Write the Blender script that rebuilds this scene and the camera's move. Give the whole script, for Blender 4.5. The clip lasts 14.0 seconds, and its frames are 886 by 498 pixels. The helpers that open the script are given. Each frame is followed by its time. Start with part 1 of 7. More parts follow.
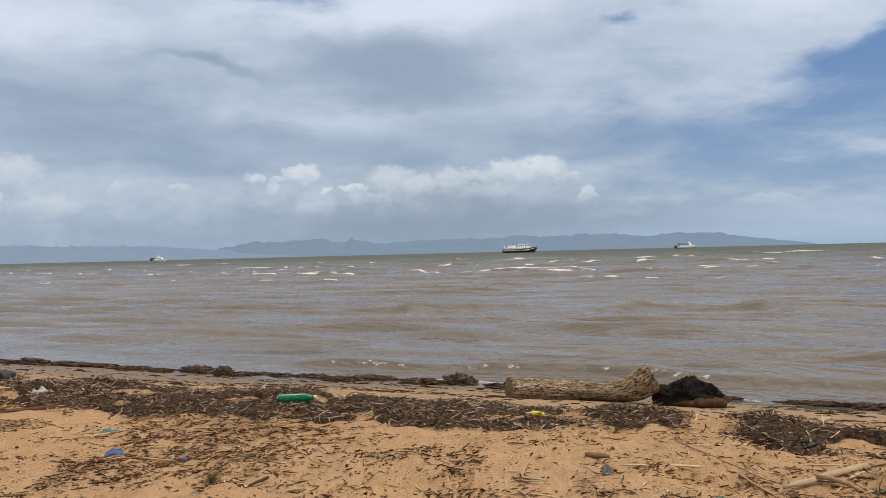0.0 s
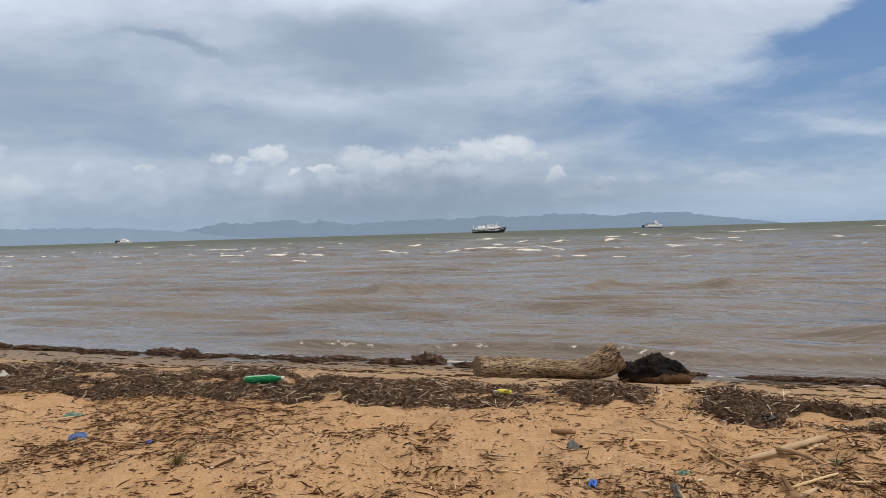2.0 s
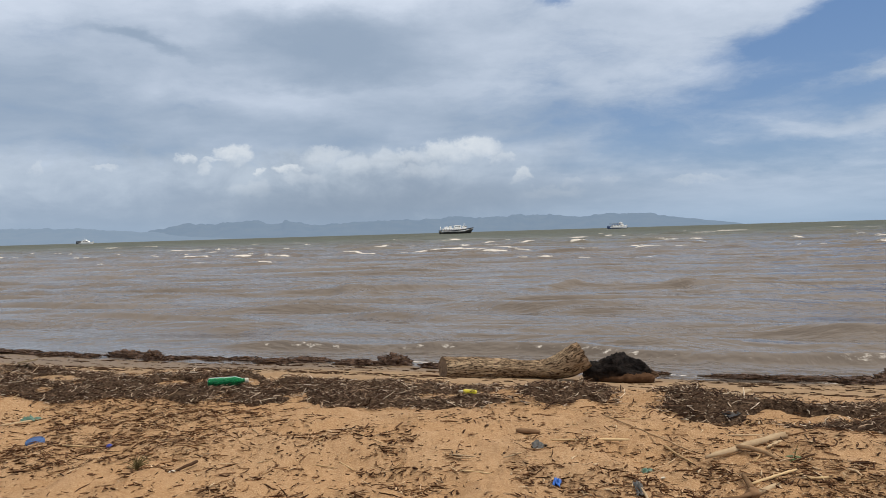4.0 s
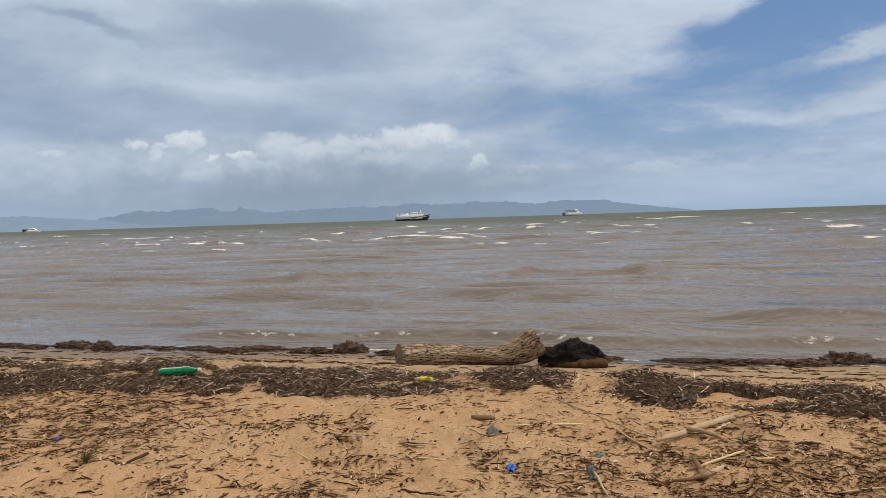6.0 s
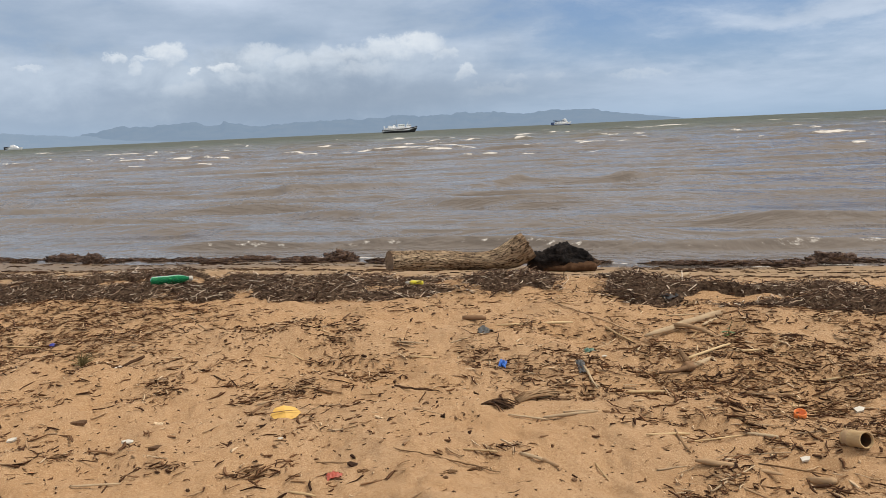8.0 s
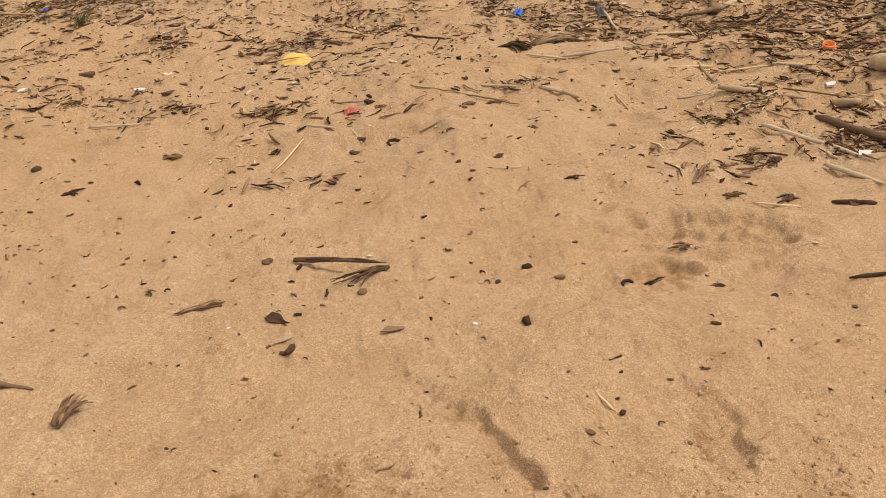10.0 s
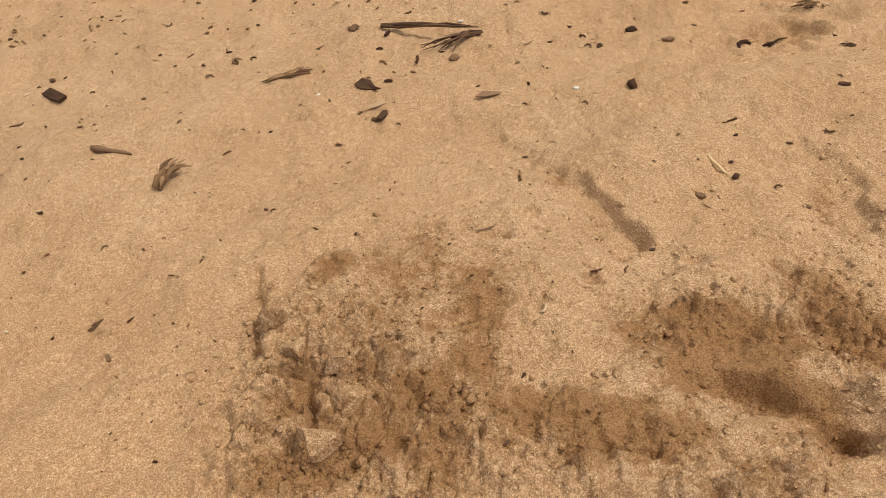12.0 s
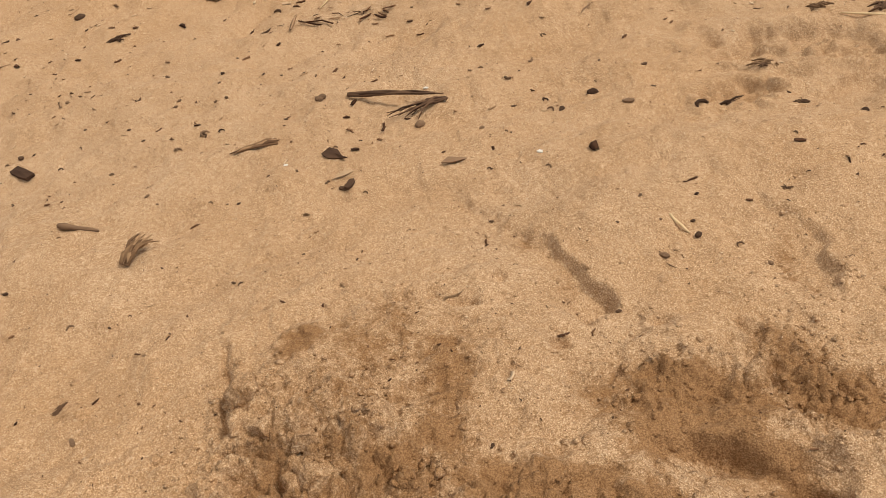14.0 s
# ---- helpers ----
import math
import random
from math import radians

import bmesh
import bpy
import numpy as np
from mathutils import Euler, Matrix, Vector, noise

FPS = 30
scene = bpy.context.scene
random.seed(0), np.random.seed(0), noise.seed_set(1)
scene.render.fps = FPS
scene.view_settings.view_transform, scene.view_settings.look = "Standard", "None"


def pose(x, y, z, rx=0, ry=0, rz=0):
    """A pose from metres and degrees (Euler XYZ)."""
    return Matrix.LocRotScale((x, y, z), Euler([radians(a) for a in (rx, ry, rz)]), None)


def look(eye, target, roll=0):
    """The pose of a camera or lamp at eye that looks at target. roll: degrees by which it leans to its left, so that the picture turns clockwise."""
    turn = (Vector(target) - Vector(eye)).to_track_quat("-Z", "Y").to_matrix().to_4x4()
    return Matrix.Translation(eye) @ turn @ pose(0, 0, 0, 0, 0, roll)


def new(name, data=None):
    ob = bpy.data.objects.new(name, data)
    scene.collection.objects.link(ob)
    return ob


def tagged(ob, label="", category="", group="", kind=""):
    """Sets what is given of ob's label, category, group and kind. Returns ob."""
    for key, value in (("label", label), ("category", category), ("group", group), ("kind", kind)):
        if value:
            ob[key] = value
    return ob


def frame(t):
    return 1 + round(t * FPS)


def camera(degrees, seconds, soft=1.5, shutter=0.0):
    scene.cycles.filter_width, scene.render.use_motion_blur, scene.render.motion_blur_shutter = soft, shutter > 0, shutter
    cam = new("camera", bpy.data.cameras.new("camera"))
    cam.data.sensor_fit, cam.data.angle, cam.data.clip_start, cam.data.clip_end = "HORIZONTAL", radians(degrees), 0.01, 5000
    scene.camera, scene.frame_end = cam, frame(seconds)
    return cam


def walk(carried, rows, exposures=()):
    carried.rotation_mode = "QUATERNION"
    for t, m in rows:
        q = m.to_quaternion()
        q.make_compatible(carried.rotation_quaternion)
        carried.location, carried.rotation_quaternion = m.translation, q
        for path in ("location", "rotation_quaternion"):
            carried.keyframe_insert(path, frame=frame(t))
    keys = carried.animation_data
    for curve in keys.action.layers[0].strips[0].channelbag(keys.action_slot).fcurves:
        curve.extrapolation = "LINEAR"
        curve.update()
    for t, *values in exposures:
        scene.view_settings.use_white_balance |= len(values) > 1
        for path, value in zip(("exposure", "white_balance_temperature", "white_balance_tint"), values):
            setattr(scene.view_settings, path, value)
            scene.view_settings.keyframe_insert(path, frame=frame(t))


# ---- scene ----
cam = camera(57.5, 14.0, 0.65)
PATH = [
    (0, (-0.263, -0.064, 0.931), (-0.261, 1.936, 0.941), -1.4),
    (0.5, (-0.262, -0.064, 0.928), (-0.239, 1.935, 0.925), -1.5),
    (1, (-0.253, -0.064, 0.926), (-0.21, 1.936, 0.908), -1.6),
    (1.5, (-0.251, -0.061, 0.923), (-0.189, 1.937, 0.891), -1.7),
    (2, (-0.249, -0.058, 0.924), (-0.173, 1.94, 0.884), -1.7),
    (2.5, (-0.252, -0.058, 0.923), (-0.164, 1.94, 0.88), -1.8),
    (3, (-0.251, -0.061, 0.923), (-0.151, 1.936, 0.884), -1.8),
    (5.5, (-0.227, -0.047, 0.921), (0.026, 1.936, 0.864), -1.7),
    (6, (-0.231, -0.048, 0.923), (0.032, 1.933, 0.847), -1.8),
    (6.5, (-0.234, -0.05, 0.919), (0.03, 1.93, 0.822), -1.9),
    (7, (-0.234, -0.053, 0.92), (0.029, 1.925, 0.787), -2.1),
    (7.2, (-0.238, -0.053, 0.915), (0.027, 1.924, 0.762), -2.2),
    (9.3, (-0.233, -0.015, 0.777), (0.044, 1.835, 0.068), -3.1),
    (9.5, (-0.241, -0.022, 0.756), (0.016, 1.798, -0.033), -3.5),
    (10, (-0.28, -0.037, 0.7), (-0.084, 1.694, -0.282), -4.3),
    (10.5, (-0.31, -0.037, 0.662), (-0.214, 1.587, -0.502), -6.0),
    (11, (-0.318, -0.028, 0.637), (-0.306, 1.496, -0.659), -7.6),
    (11.5, (-0.326, -0.027, 0.633), (-0.361, 1.45, -0.715), -8.8),
    (12, (-0.317, -0.026, 0.633), (-0.367, 1.445, -0.722), -9.2),
    (12.5, (-0.322, -0.029, 0.632), (-0.374, 1.451, -0.713), -9.5),
    (13, (-0.313, -0.026, 0.642), (-0.359, 1.468, -0.687), -9.8),
    (13.5, (-0.298, -0.018, 0.645), (-0.324, 1.499, -0.657), -9.9),
    (14, (-0.294, -0.018, 0.645), (-0.285, 1.534, -0.617), -9.7),
]
walk(cam, [(t, look(eye, target, roll)) for t, eye, target, roll in PATH],
     exposures=((0.0, -0.13), (7.2, -0.12), (9.3, 0.20), (10.5, 0.13), (14.0, 0.12)))

# ---- world and sun ----
SUN_EL, SUN_AZ = radians(56), radians(104)   # azimuth from +y towards +x


class Node:
    """Shader arithmetic on sockets of one node tree."""

    def __init__(self, tree, sock):
        self.tree, self.sock = tree, sock

    def op(self, kind, *others, clamp=False):
        n = self.tree.nodes.new("ShaderNodeMath")
        n.operation, n.use_clamp = kind, clamp
        for slot, v in zip(n.inputs, (self, *others)):
            if isinstance(v, Node):
                self.tree.links.new(v.sock, slot)
            else:
                slot.default_value = v
        return Node(self.tree, n.outputs[0])

    def __add__(self, o): return self.op("ADD", o)
    def __sub__(self, o): return self.op("SUBTRACT", o)
    def __mul__(self, o): return self.op("MULTIPLY", o)
    def __truediv__(self, o): return self.op("DIVIDE", o)
    def inv(self): return (self * -1.0) + 1.0

    def step(self, a, b, lo=0.0, hi=1.0):
        """Smooth step from lo at a to hi at b."""
        n = self.tree.nodes.new("ShaderNodeMapRange")
        n.interpolation_type = "SMOOTHSTEP"
        self.tree.links.new(self.sock, n.inputs[0])
        for slot, v in zip(n.inputs[1:5], (a, b, lo, hi)):
            slot.default_value = v
        return Node(self.tree, n.outputs[0])


def blob(az, el, a, e, ra, re, tilt=0.0):
    """A soft spot of the sky about azimuth a and elevation e."""
    da, de = az - a, el - e
    u = (da * math.cos(tilt) + de * math.sin(tilt)) / ra
    v = (de * math.cos(tilt) - da * math.sin(tilt)) / re
    return ((u * u + v * v) * -1.0).op("EXPONENT")


def mixed(tree, fac, a, b):
    n = tree.nodes.new("ShaderNodeMix")
    n.data_type = "RGBA"
    for slot, v in ((n.inputs[0], fac), (n.inputs[6], a), (n.inputs[7], b)):
        if isinstance(v, Node):
            tree.links.new(v.sock, slot)
        elif isinstance(v, bpy.types.NodeSocket):
            tree.links.new(v, slot)
        elif isinstance(v, (int, float)):
            slot.default_value = v
        else:
            slot.default_value = (*v, 1)
    return n.outputs[2]


def noise_of(tree, vec, scale, detail=6.0, rough=0.55, distort=0.0, color=False):
    n = tree.nodes.new("ShaderNodeTexNoise")
    n.inputs["Scale"].default_value, n.inputs["Detail"].default_value = scale, detail
    n.inputs["Roughness"].default_value, n.inputs["Distortion"].default_value = rough, distort
    if vec is not None:
        tree.links.new(vec, n.inputs["Vector"])
    return n.outputs["Color"] if color else Node(tree, n.outputs["Fac"])


def vector_of(tree, x, y, z=0.0):
    n = tree.nodes.new("ShaderNodeCombineXYZ")
    for slot, v in zip(n.inputs, (x, y, z)):
        if isinstance(v, Node):
            tree.links.new(v.sock, slot)
        else:
            slot.default_value = v
    return n.outputs[0]


def parted(tree, vec):
    n = tree.nodes.new("ShaderNodeSeparateXYZ")
    tree.links.new(vec, n.inputs[0])
    return [Node(tree, o) for o in n.outputs]


def make_world():
    world = bpy.data.worlds.new("sky")
    scene.world = world
    world.use_nodes = True
    tree = world.node_tree
    tree.nodes.clear()
    out = tree.nodes.new("ShaderNodeOutputWorld")
    back = tree.nodes.new("ShaderNodeBackground")
    tree.links.new(back.outputs[0], out.inputs[0])
    sky = tree.nodes.new("ShaderNodeTexSky")
    sky.sky_type, sky.sun_disc = "NISHITA", False
    sky.sun_elevation, sky.sun_rotation = SUN_EL, SUN_AZ
    sky.air_density, sky.dust_density, sky.ozone_density = 1.0, 0.0, 2.0
    scaled = tree.nodes.new("ShaderNodeVectorMath")
    scaled.operation = "SCALE"
    scaled.inputs[3].default_value = 0.075
    tree.links.new(sky.outputs[0], scaled.inputs[0])
    blue = mixed(tree, 0.55, scaled.outputs[0], (0.125, 0.25, 0.54))

    way = tree.nodes.new("ShaderNodeTexCoord").outputs["Generated"]
    x, y, z = parted(tree, way)
    az, el = x.op("ARCTAN2", y), z.op("ARCSINE")
    up = z.op("MAXIMUM", 0.0)
    flat = vector_of(tree, x / (up + 0.16), y / (up + 0.16))

    # ragged bearings, so that no patch has a smooth outline
    ragged = noise_of(tree, vector_of(tree, az * 1.0, el * 2.2), 5.0, 6, 0.62)
    ragged2 = noise_of(tree, vector_of(tree, az * 1.0 + 7.0, el * 2.2), 6.0, 6, 0.62)
    true_az, true_el = az, el
    az, el = az + (ragged - 0.5) * 0.20, el + (ragged2 - 0.5) * 0.075
    # high sheet of cloud with gaps
    broad = noise_of(tree, flat, 0.62, 7, 0.52, 0.35)
    fine = noise_of(tree, flat, 2.3, 8, 0.58, 0.2)
    wisp = noise_of(tree, vector_of(tree, az * 2.2, el * 8), 1.6, 6, 0.6, 0.5)
    gap = (blob(az, el, 0.53, 0.215, 0.13, 0.032, 0.22) * 0.85
           + blob(az, el, 0.56, 0.158, 0.12, 0.016, 0.1) * 0.55
           + blob(az, el, 0.47, 0.10, 0.22, 0.055) * 0.62
           + blob(az, el, 0.66, 0.24, 0.10, 0.05, 0.3) * 0.5
           + blob(az, el, -0.21, 0.318, 0.07, 0.020, -0.1) * 0.75
           + blob(az, el, 0.235, 0.268, 0.03, 0.010) * 0.45
           - blob(az, el, 0.5937, 0.1687, 0.11, 0.011, 0.22) * 0.75 - blob(az, el, 0.5531, 0.1116, 0.15, 0.012, 0.08) * 0.40)
    cover = (broad - 0.5) * 0.9 + (fine - 0.5) * 0.55 + (wisp - 0.5) * 1.05 + 0.62 - gap
    cover = cover.step(-0.05, 0.60)
    shade = (blob(az, el, -0.04, 0.212, 0.135, 0.046, -0.1) * 0.44
             + blob(az, el, -0.255, 0.228, 0.06, 0.008, -0.22) * 0.34
             + blob(az, el, 0.05, 0.25, 0.30, 0.03) * 0.10
             + blob(az, el, -0.40, 0.17, 0.16, 0.05) * 0.30
             + blob(az, el, -0.05, 0.125, 0.45, 0.03) * 0.26)
    light = (blob(az, el, -0.06, 0.295, 0.20, 0.028, 0.05) * 0.32
             + blob(az, el, 0.46, 0.29, 0.13, 0.028, 0.1) * 0.30
             + blob(az, el, -0.48, 0.26, 0.12, 0.03) * 0.22
             + blob(az, el, -0.06, 0.175, 0.22, 0.014) * 0.12)
    tone = ((fine - 0.5) * 0.55 + (broad - 0.5) * 0.60 + (wisp - 0.5) * 0.32 + 0.52 - shade + light).op("MAXIMUM", 0.0)
    sheet = mixed(tree, tone.step(0.05, 0.95), (0.303, 0.384, 0.502), (0.705, 0.775, 0.895))
    seen = mixed(tree, cover, blue, sheet)

    az, el = true_az, true_el
    # veil of haze that thickens to the horizon
    veil = (el / -0.085).op("EXPONENT") * 0.78
    seen = mixed(tree, veil.op("MINIMUM", 1.0), seen, (0.33, 0.45, 0.60))

    # heaped clouds over the far coast: a grey bank with bright heads
    puff = noise_of(tree, vector_of(tree, az, el * 1.2), 34.0, 7, 0.62)
    curl = noise_of(tree, vector_of(tree, az + 3.0, el * 1.2), 40.0, 7, 0.62)
    billow = noise_of(tree, vector_of(tree, az + 1.0, el * 1.4), 15.0, 6, 0.62, 0.3)
    bank = (el + (puff - 0.5) * 0.05 + (billow - 0.5) * 0.05).step(0.112, 0.086) * (blob(az, el, -0.02, 0.06, 0.24, 0.30) * 0.85 + blob(az, el, -0.45, 0.05, 0.22, 0.30) * 0.45)
    seen = mixed(tree, bank, seen, mixed(tree, (billow * 1.5 + el * 5.0 - 0.62).step(0.1, 0.9), (0.262, 0.330, 0.425), (0.50, 0.575, 0.66)))
    paz, pel = az + (puff - 0.5) * 0.045, el + (curl - 0.5) * 0.036
    glow = puff * 0.0
    for a, e, ra, re, k in ((-0.169, 0.0992, 0.021, 0.0133, 1), (-0.225, 0.0961, 0.012, 0.0063, 0.8), (-0.195, 0.0911, 0.013, 0.0042, 0.6), (-0.205, 0.0831, 0.008, 0.0077, 0.5),
                            (-0.106, 0.0833, 0.014, 0.0077, 0.95), (-0.141, 0.079, 0.011, 0.0042, 0.75), (-0.062, 0.095, 0.028, 0.0154, 0.62), (-0.024, 0.0845, 0.022, 0.014, 0.5),
                            (0.011, 0.0893, 0.021, 0.014, 0.52), (0.039, 0.0927, 0.024, 0.0119, 0.62), (0.084, 0.0969, 0.029, 0.0154, 0.85), (0.125, 0.1003, 0.029, 0.0154, 0.95),
                            (0.155, 0.0902, 0.014, 0.007, 0.55), (0.18, 0.0666, 0.015, 0.0084, 0.75), (0.216, 0.0427, 0.038, 0.0091, 0.35), (0.24, 0.0562, 0.015, 0.007, 0.3),
                            (0.282, 0.0565, 0.012, 0.007, 0.25), (-0.487, 0.1015, 0.031, 0.0168, 0.62), (-0.5, 0.0646, 0.008, 0.0098, 0.5), (-0.459, 0.0611, 0.038, 0.0154, 0.42),
                            (-0.382, 0.0837, 0.009, 0.007, 0.3), (-0.311, 0.0854, 0.017, 0.0042, 0.42), (-0.091, 0.0706, 0.025, 0.0098, 0.3), (-0.153, 0.0578, 0.028, 0.0098, 0.25),
                            (0.385, 0.0532, 0.042, 0.0063, 0.32), (0.056, 0.0755, 0.035, 0.0098, 0.35)):
        u, v = (paz - a) / ra, (pel - e) / re
        glow = glow.op("MAXIMUM", (u * u + v * v).step(1.45, 0.30) * v.step(-1.3, 0.6) * k)
    seen = mixed(tree, (glow * (billow * 0.9 + puff * 0.6 + 0.12)).op("MINIMUM", 1.0), seen, (0.70, 0.75, 0.80))
    low = blob(az, el, 0.04, 0.038, 0.28, 0.024, 0.02) * 0.72
    seen = mixed(tree, low, seen, (0.262, 0.328, 0.42))
    rim = (el.op("ABSOLUTE") / -0.018).op("EXPONENT") * 0.55
    seen = mixed(tree, rim, seen, (0.30, 0.42, 0.57))
    # warm fill added to the unseen sky overhead, to lighten and warm the shadows
    seen = mixed(tree, el.step(0.38, 0.75) * 0.9, seen, (0.91, 0.81, 0.69))
    tree.links.new(seen, back.inputs[0])
    back.inputs[1].default_value = 1.1


make_world()
sun = new("sun", bpy.data.lights.new("sun", "SUN"))
sun.data.energy, sun.data.angle, sun.data.color = 2.6, radians(12), (1.0, 0.95, 0.88)
sun.matrix_basis = look((0, 0, 0), (-math.sin(SUN_AZ) * math.cos(SUN_EL), -math.cos(SUN_AZ) * math.cos(SUN_EL), -math.sin(SUN_EL)))


# ---- noise and the lie of the beach ----
def hashed(ix, iy, seed):
    h = (ix.astype(np.int64) * 374761393 + iy.astype(np.int64) * 668265263 + seed * 144269504) & 0xFFFFFFFF
    h = ((h ^ (h >> 13)) * 1274126177) & 0xFFFFFFFF
    return (h ^ (h >> 16)) / 4294967295.0


def soft_noise(x, y, seed=0):
    """Smooth value noise, -1 to 1."""
    x, y = np.asarray(x, float), np.asarray(y, float)
    ix, iy = np.floor(x), np.floor(y)
    fx, fy = x - ix, y - iy
    fx, fy = fx * fx * fx * (fx * (fx * 6 - 15) + 10), fy * fy * fy * (fy * (fy * 6 - 15) + 10)
    a, b = hashed(ix, iy, seed), hashed(ix + 1, iy, seed)
    c, d = hashed(ix, iy + 1, seed), hashed(ix + 1, iy + 1, seed)
    return ((a + (b - a) * fx) * (1 - fy) + (c + (d - c) * fx) * fy) * 2 - 1


def fractal(x, y, octaves=4, seed=0, gain=0.5):
    total, amp = 0.0, 1.0
    for k in range(octaves):
        total = total + amp * soft_noise(x * 2 ** k + 17.3 * k, y * 2 ** k - 9.1 * k, seed + k)
        amp *= gain
    return total


def smooth(v, a, b):
    t = np.clip((v - a) / (b - a), 0, 1)
    return t * t * (3 - 2 * t)


SEA = -0.27


def seaward(x, y):
    """Distance towards the sea, square to the shore."""
    return 0.42 * x + 0.9075 * y


def along(x, y):
    return 0.9075 * x - 0.42 * y


def dent(x, y, cx, cy, turn, a, b, depth, wall=0.35, rim=0.25):
    """A trodden hollow with a steep wall towards +v and a pushed-up rim."""
    c, s = math.cos(radians(turn)), math.sin(radians(turn))
    u, v = (x - cx) * c + (y - cy) * s, -(x - cx) * s + (y - cy) * c
    wob = 0.16 * soft_noise(x * 24 + cx * 31, y * 24, 5)
    r = np.sqrt((u / a) ** 2 + (v / b) ** 2) + wob
    inner = 1 - smooth(r, 1 - wall, 1.0)
    floor_tilt = np.clip(0.55 + 0.45 * v / b, 0.1, 1.0)
    return -depth * inner * floor_tilt + rim * depth * np.exp(-((r - 1.2) / 0.22) ** 2)


def scarp(x, y, ax, ay, bx, by, depth, fall, lip=0.25, soft=0.007, ragged=1.0):
    """A broken edge from a to b: the sand drops on its left and rises again over the length fall."""
    length = math.hypot(bx - ax, by - ay)
    ux, uy = (bx - ax) / length, (by - ay) / length
    t = ((x - ax) * ux + (y - ay) * uy) / length
    wob = ragged * (0.010 * soft_noise(x * 38, y * 38, 7) + 0.004 * soft_noise(x * 110, y * 110, 8))
    d = -(x - ax) * uy + (y - ay) * ux + wob
    ends = smooth(t, -0.15, 0.12) * (1 - smooth(t, 0.88, 1.15))
    low = smooth(d, -soft, soft) * np.exp(-(np.clip(d, 0, None) / fall) ** 2)
    raised = lip * np.exp(-((d + 1.4 * soft) / (1.6 * soft)) ** 2)
    return depth * ends * (raised - low)


def clods(x, y, freq, seed):
    """Rounded crumbs of many sizes, 0 to 1."""
    gx, gy = x * freq, y * freq
    ix, iy = np.floor(gx), np.floor(gy)
    best = np.zeros_like(gx)
    for ox in (-1, 0, 1):
        for oy in (-1, 0, 1):
            cx, cy = ix + ox, iy + oy
            px, py = cx + hashed(cx, cy, seed), cy + hashed(cx, cy, seed + 1)
            size = 0.25 + 0.55 * hashed(cx, cy, seed + 2)
            q = ((gx - px) ** 2 + (gy - py) ** 2) / size ** 2
            best = np.maximum(best, size * np.clip(1 - q, 0, 1) ** 0.8)
    return best


def spot(x, y, cx, cy, rx, ry, turn=0.0):
    c, s = math.cos(radians(turn)), math.sin(radians(turn))
    u, v = (x - cx) * c + (y - cy) * s, -(x - cx) * s + (y - cy) * c
    r = (u / rx) ** 2 + (v / ry) ** 2
    return np.exp(-r * r)


def cells(x, y, freq, seed):
    """Cell noise: how far inside its cell a place lies, and a number by chance for the cell."""
    gx, gy = x * freq, y * freq
    ix, iy = np.floor(gx), np.floor(gy)
    first, second, chance = np.full_like(gx, 9.0), np.full_like(gx, 9.0), np.zeros_like(gx)
    for ox in (-1, 0, 1):
        for oy in (-1, 0, 1):
            cx, cy = ix + ox, iy + oy
            d = np.hypot(gx - cx - hashed(cx, cy, seed), gy - cy - hashed(cx, cy, seed + 1))
            second = np.where(d < first, first, np.minimum(second, d))
            chance = np.where(d < first, hashed(cx, cy, seed + 2), chance)
            first = np.minimum(first, d)
    return second - first, chance


def broken(x, y, freq, seed):
    """Flat-topped crumbs of unequal height with crevices between them, 0 to 1."""
    inside, chance = cells(x, y, freq, seed)
    return (0.25 + 0.75 * chance) * smooth(inside, 0.0, 0.38)


def knob(x, y, cx, cy, a, b, h, turn=0.0):
    """A single angular lump with a slanting top."""
    c, s = math.cos(radians(turn)), math.sin(radians(turn))
    u, v = (x - cx) * c + (y - cy) * s, -(x - cx) * s + (y - cy) * c
    r = (np.abs(u / a) ** 2.6 + np.abs(v / b) ** 2.6) ** (1 / 2.6) + 0.22 * soft_noise(x * 70 + cx * 91, y * 70, 15)
    return h * (1 - smooth(r, 0.62, 1.08)) * np.clip(1 + 0.35 * u / a - 0.25 * v / b, 0.4, 1.6)


def groove(x, y, points, depth, width):
    """A crack along a broken line."""
    px, py = x + 0.006 * soft_noise(x * 55, y * 55, 17), y + 0.006 * soft_noise(x * 55, y * 55, 18)
    near = np.full_like(x, 9.0)
    for (ax, ay), (bx, by) in zip(points, points[1:]):
        dx, dy = bx - ax, by - ay
        t = np.clip(((px - ax) * dx + (py - ay) * dy) / (dx * dx + dy * dy), 0, 1)
        near = np.minimum(near, np.hypot(px - ax - t * dx, py - ay - t * dy))
    return -depth * np.exp(-(near / width) ** 2) * (0.65 + 0.5 * soft_noise(x * 45, y * 45, 19))


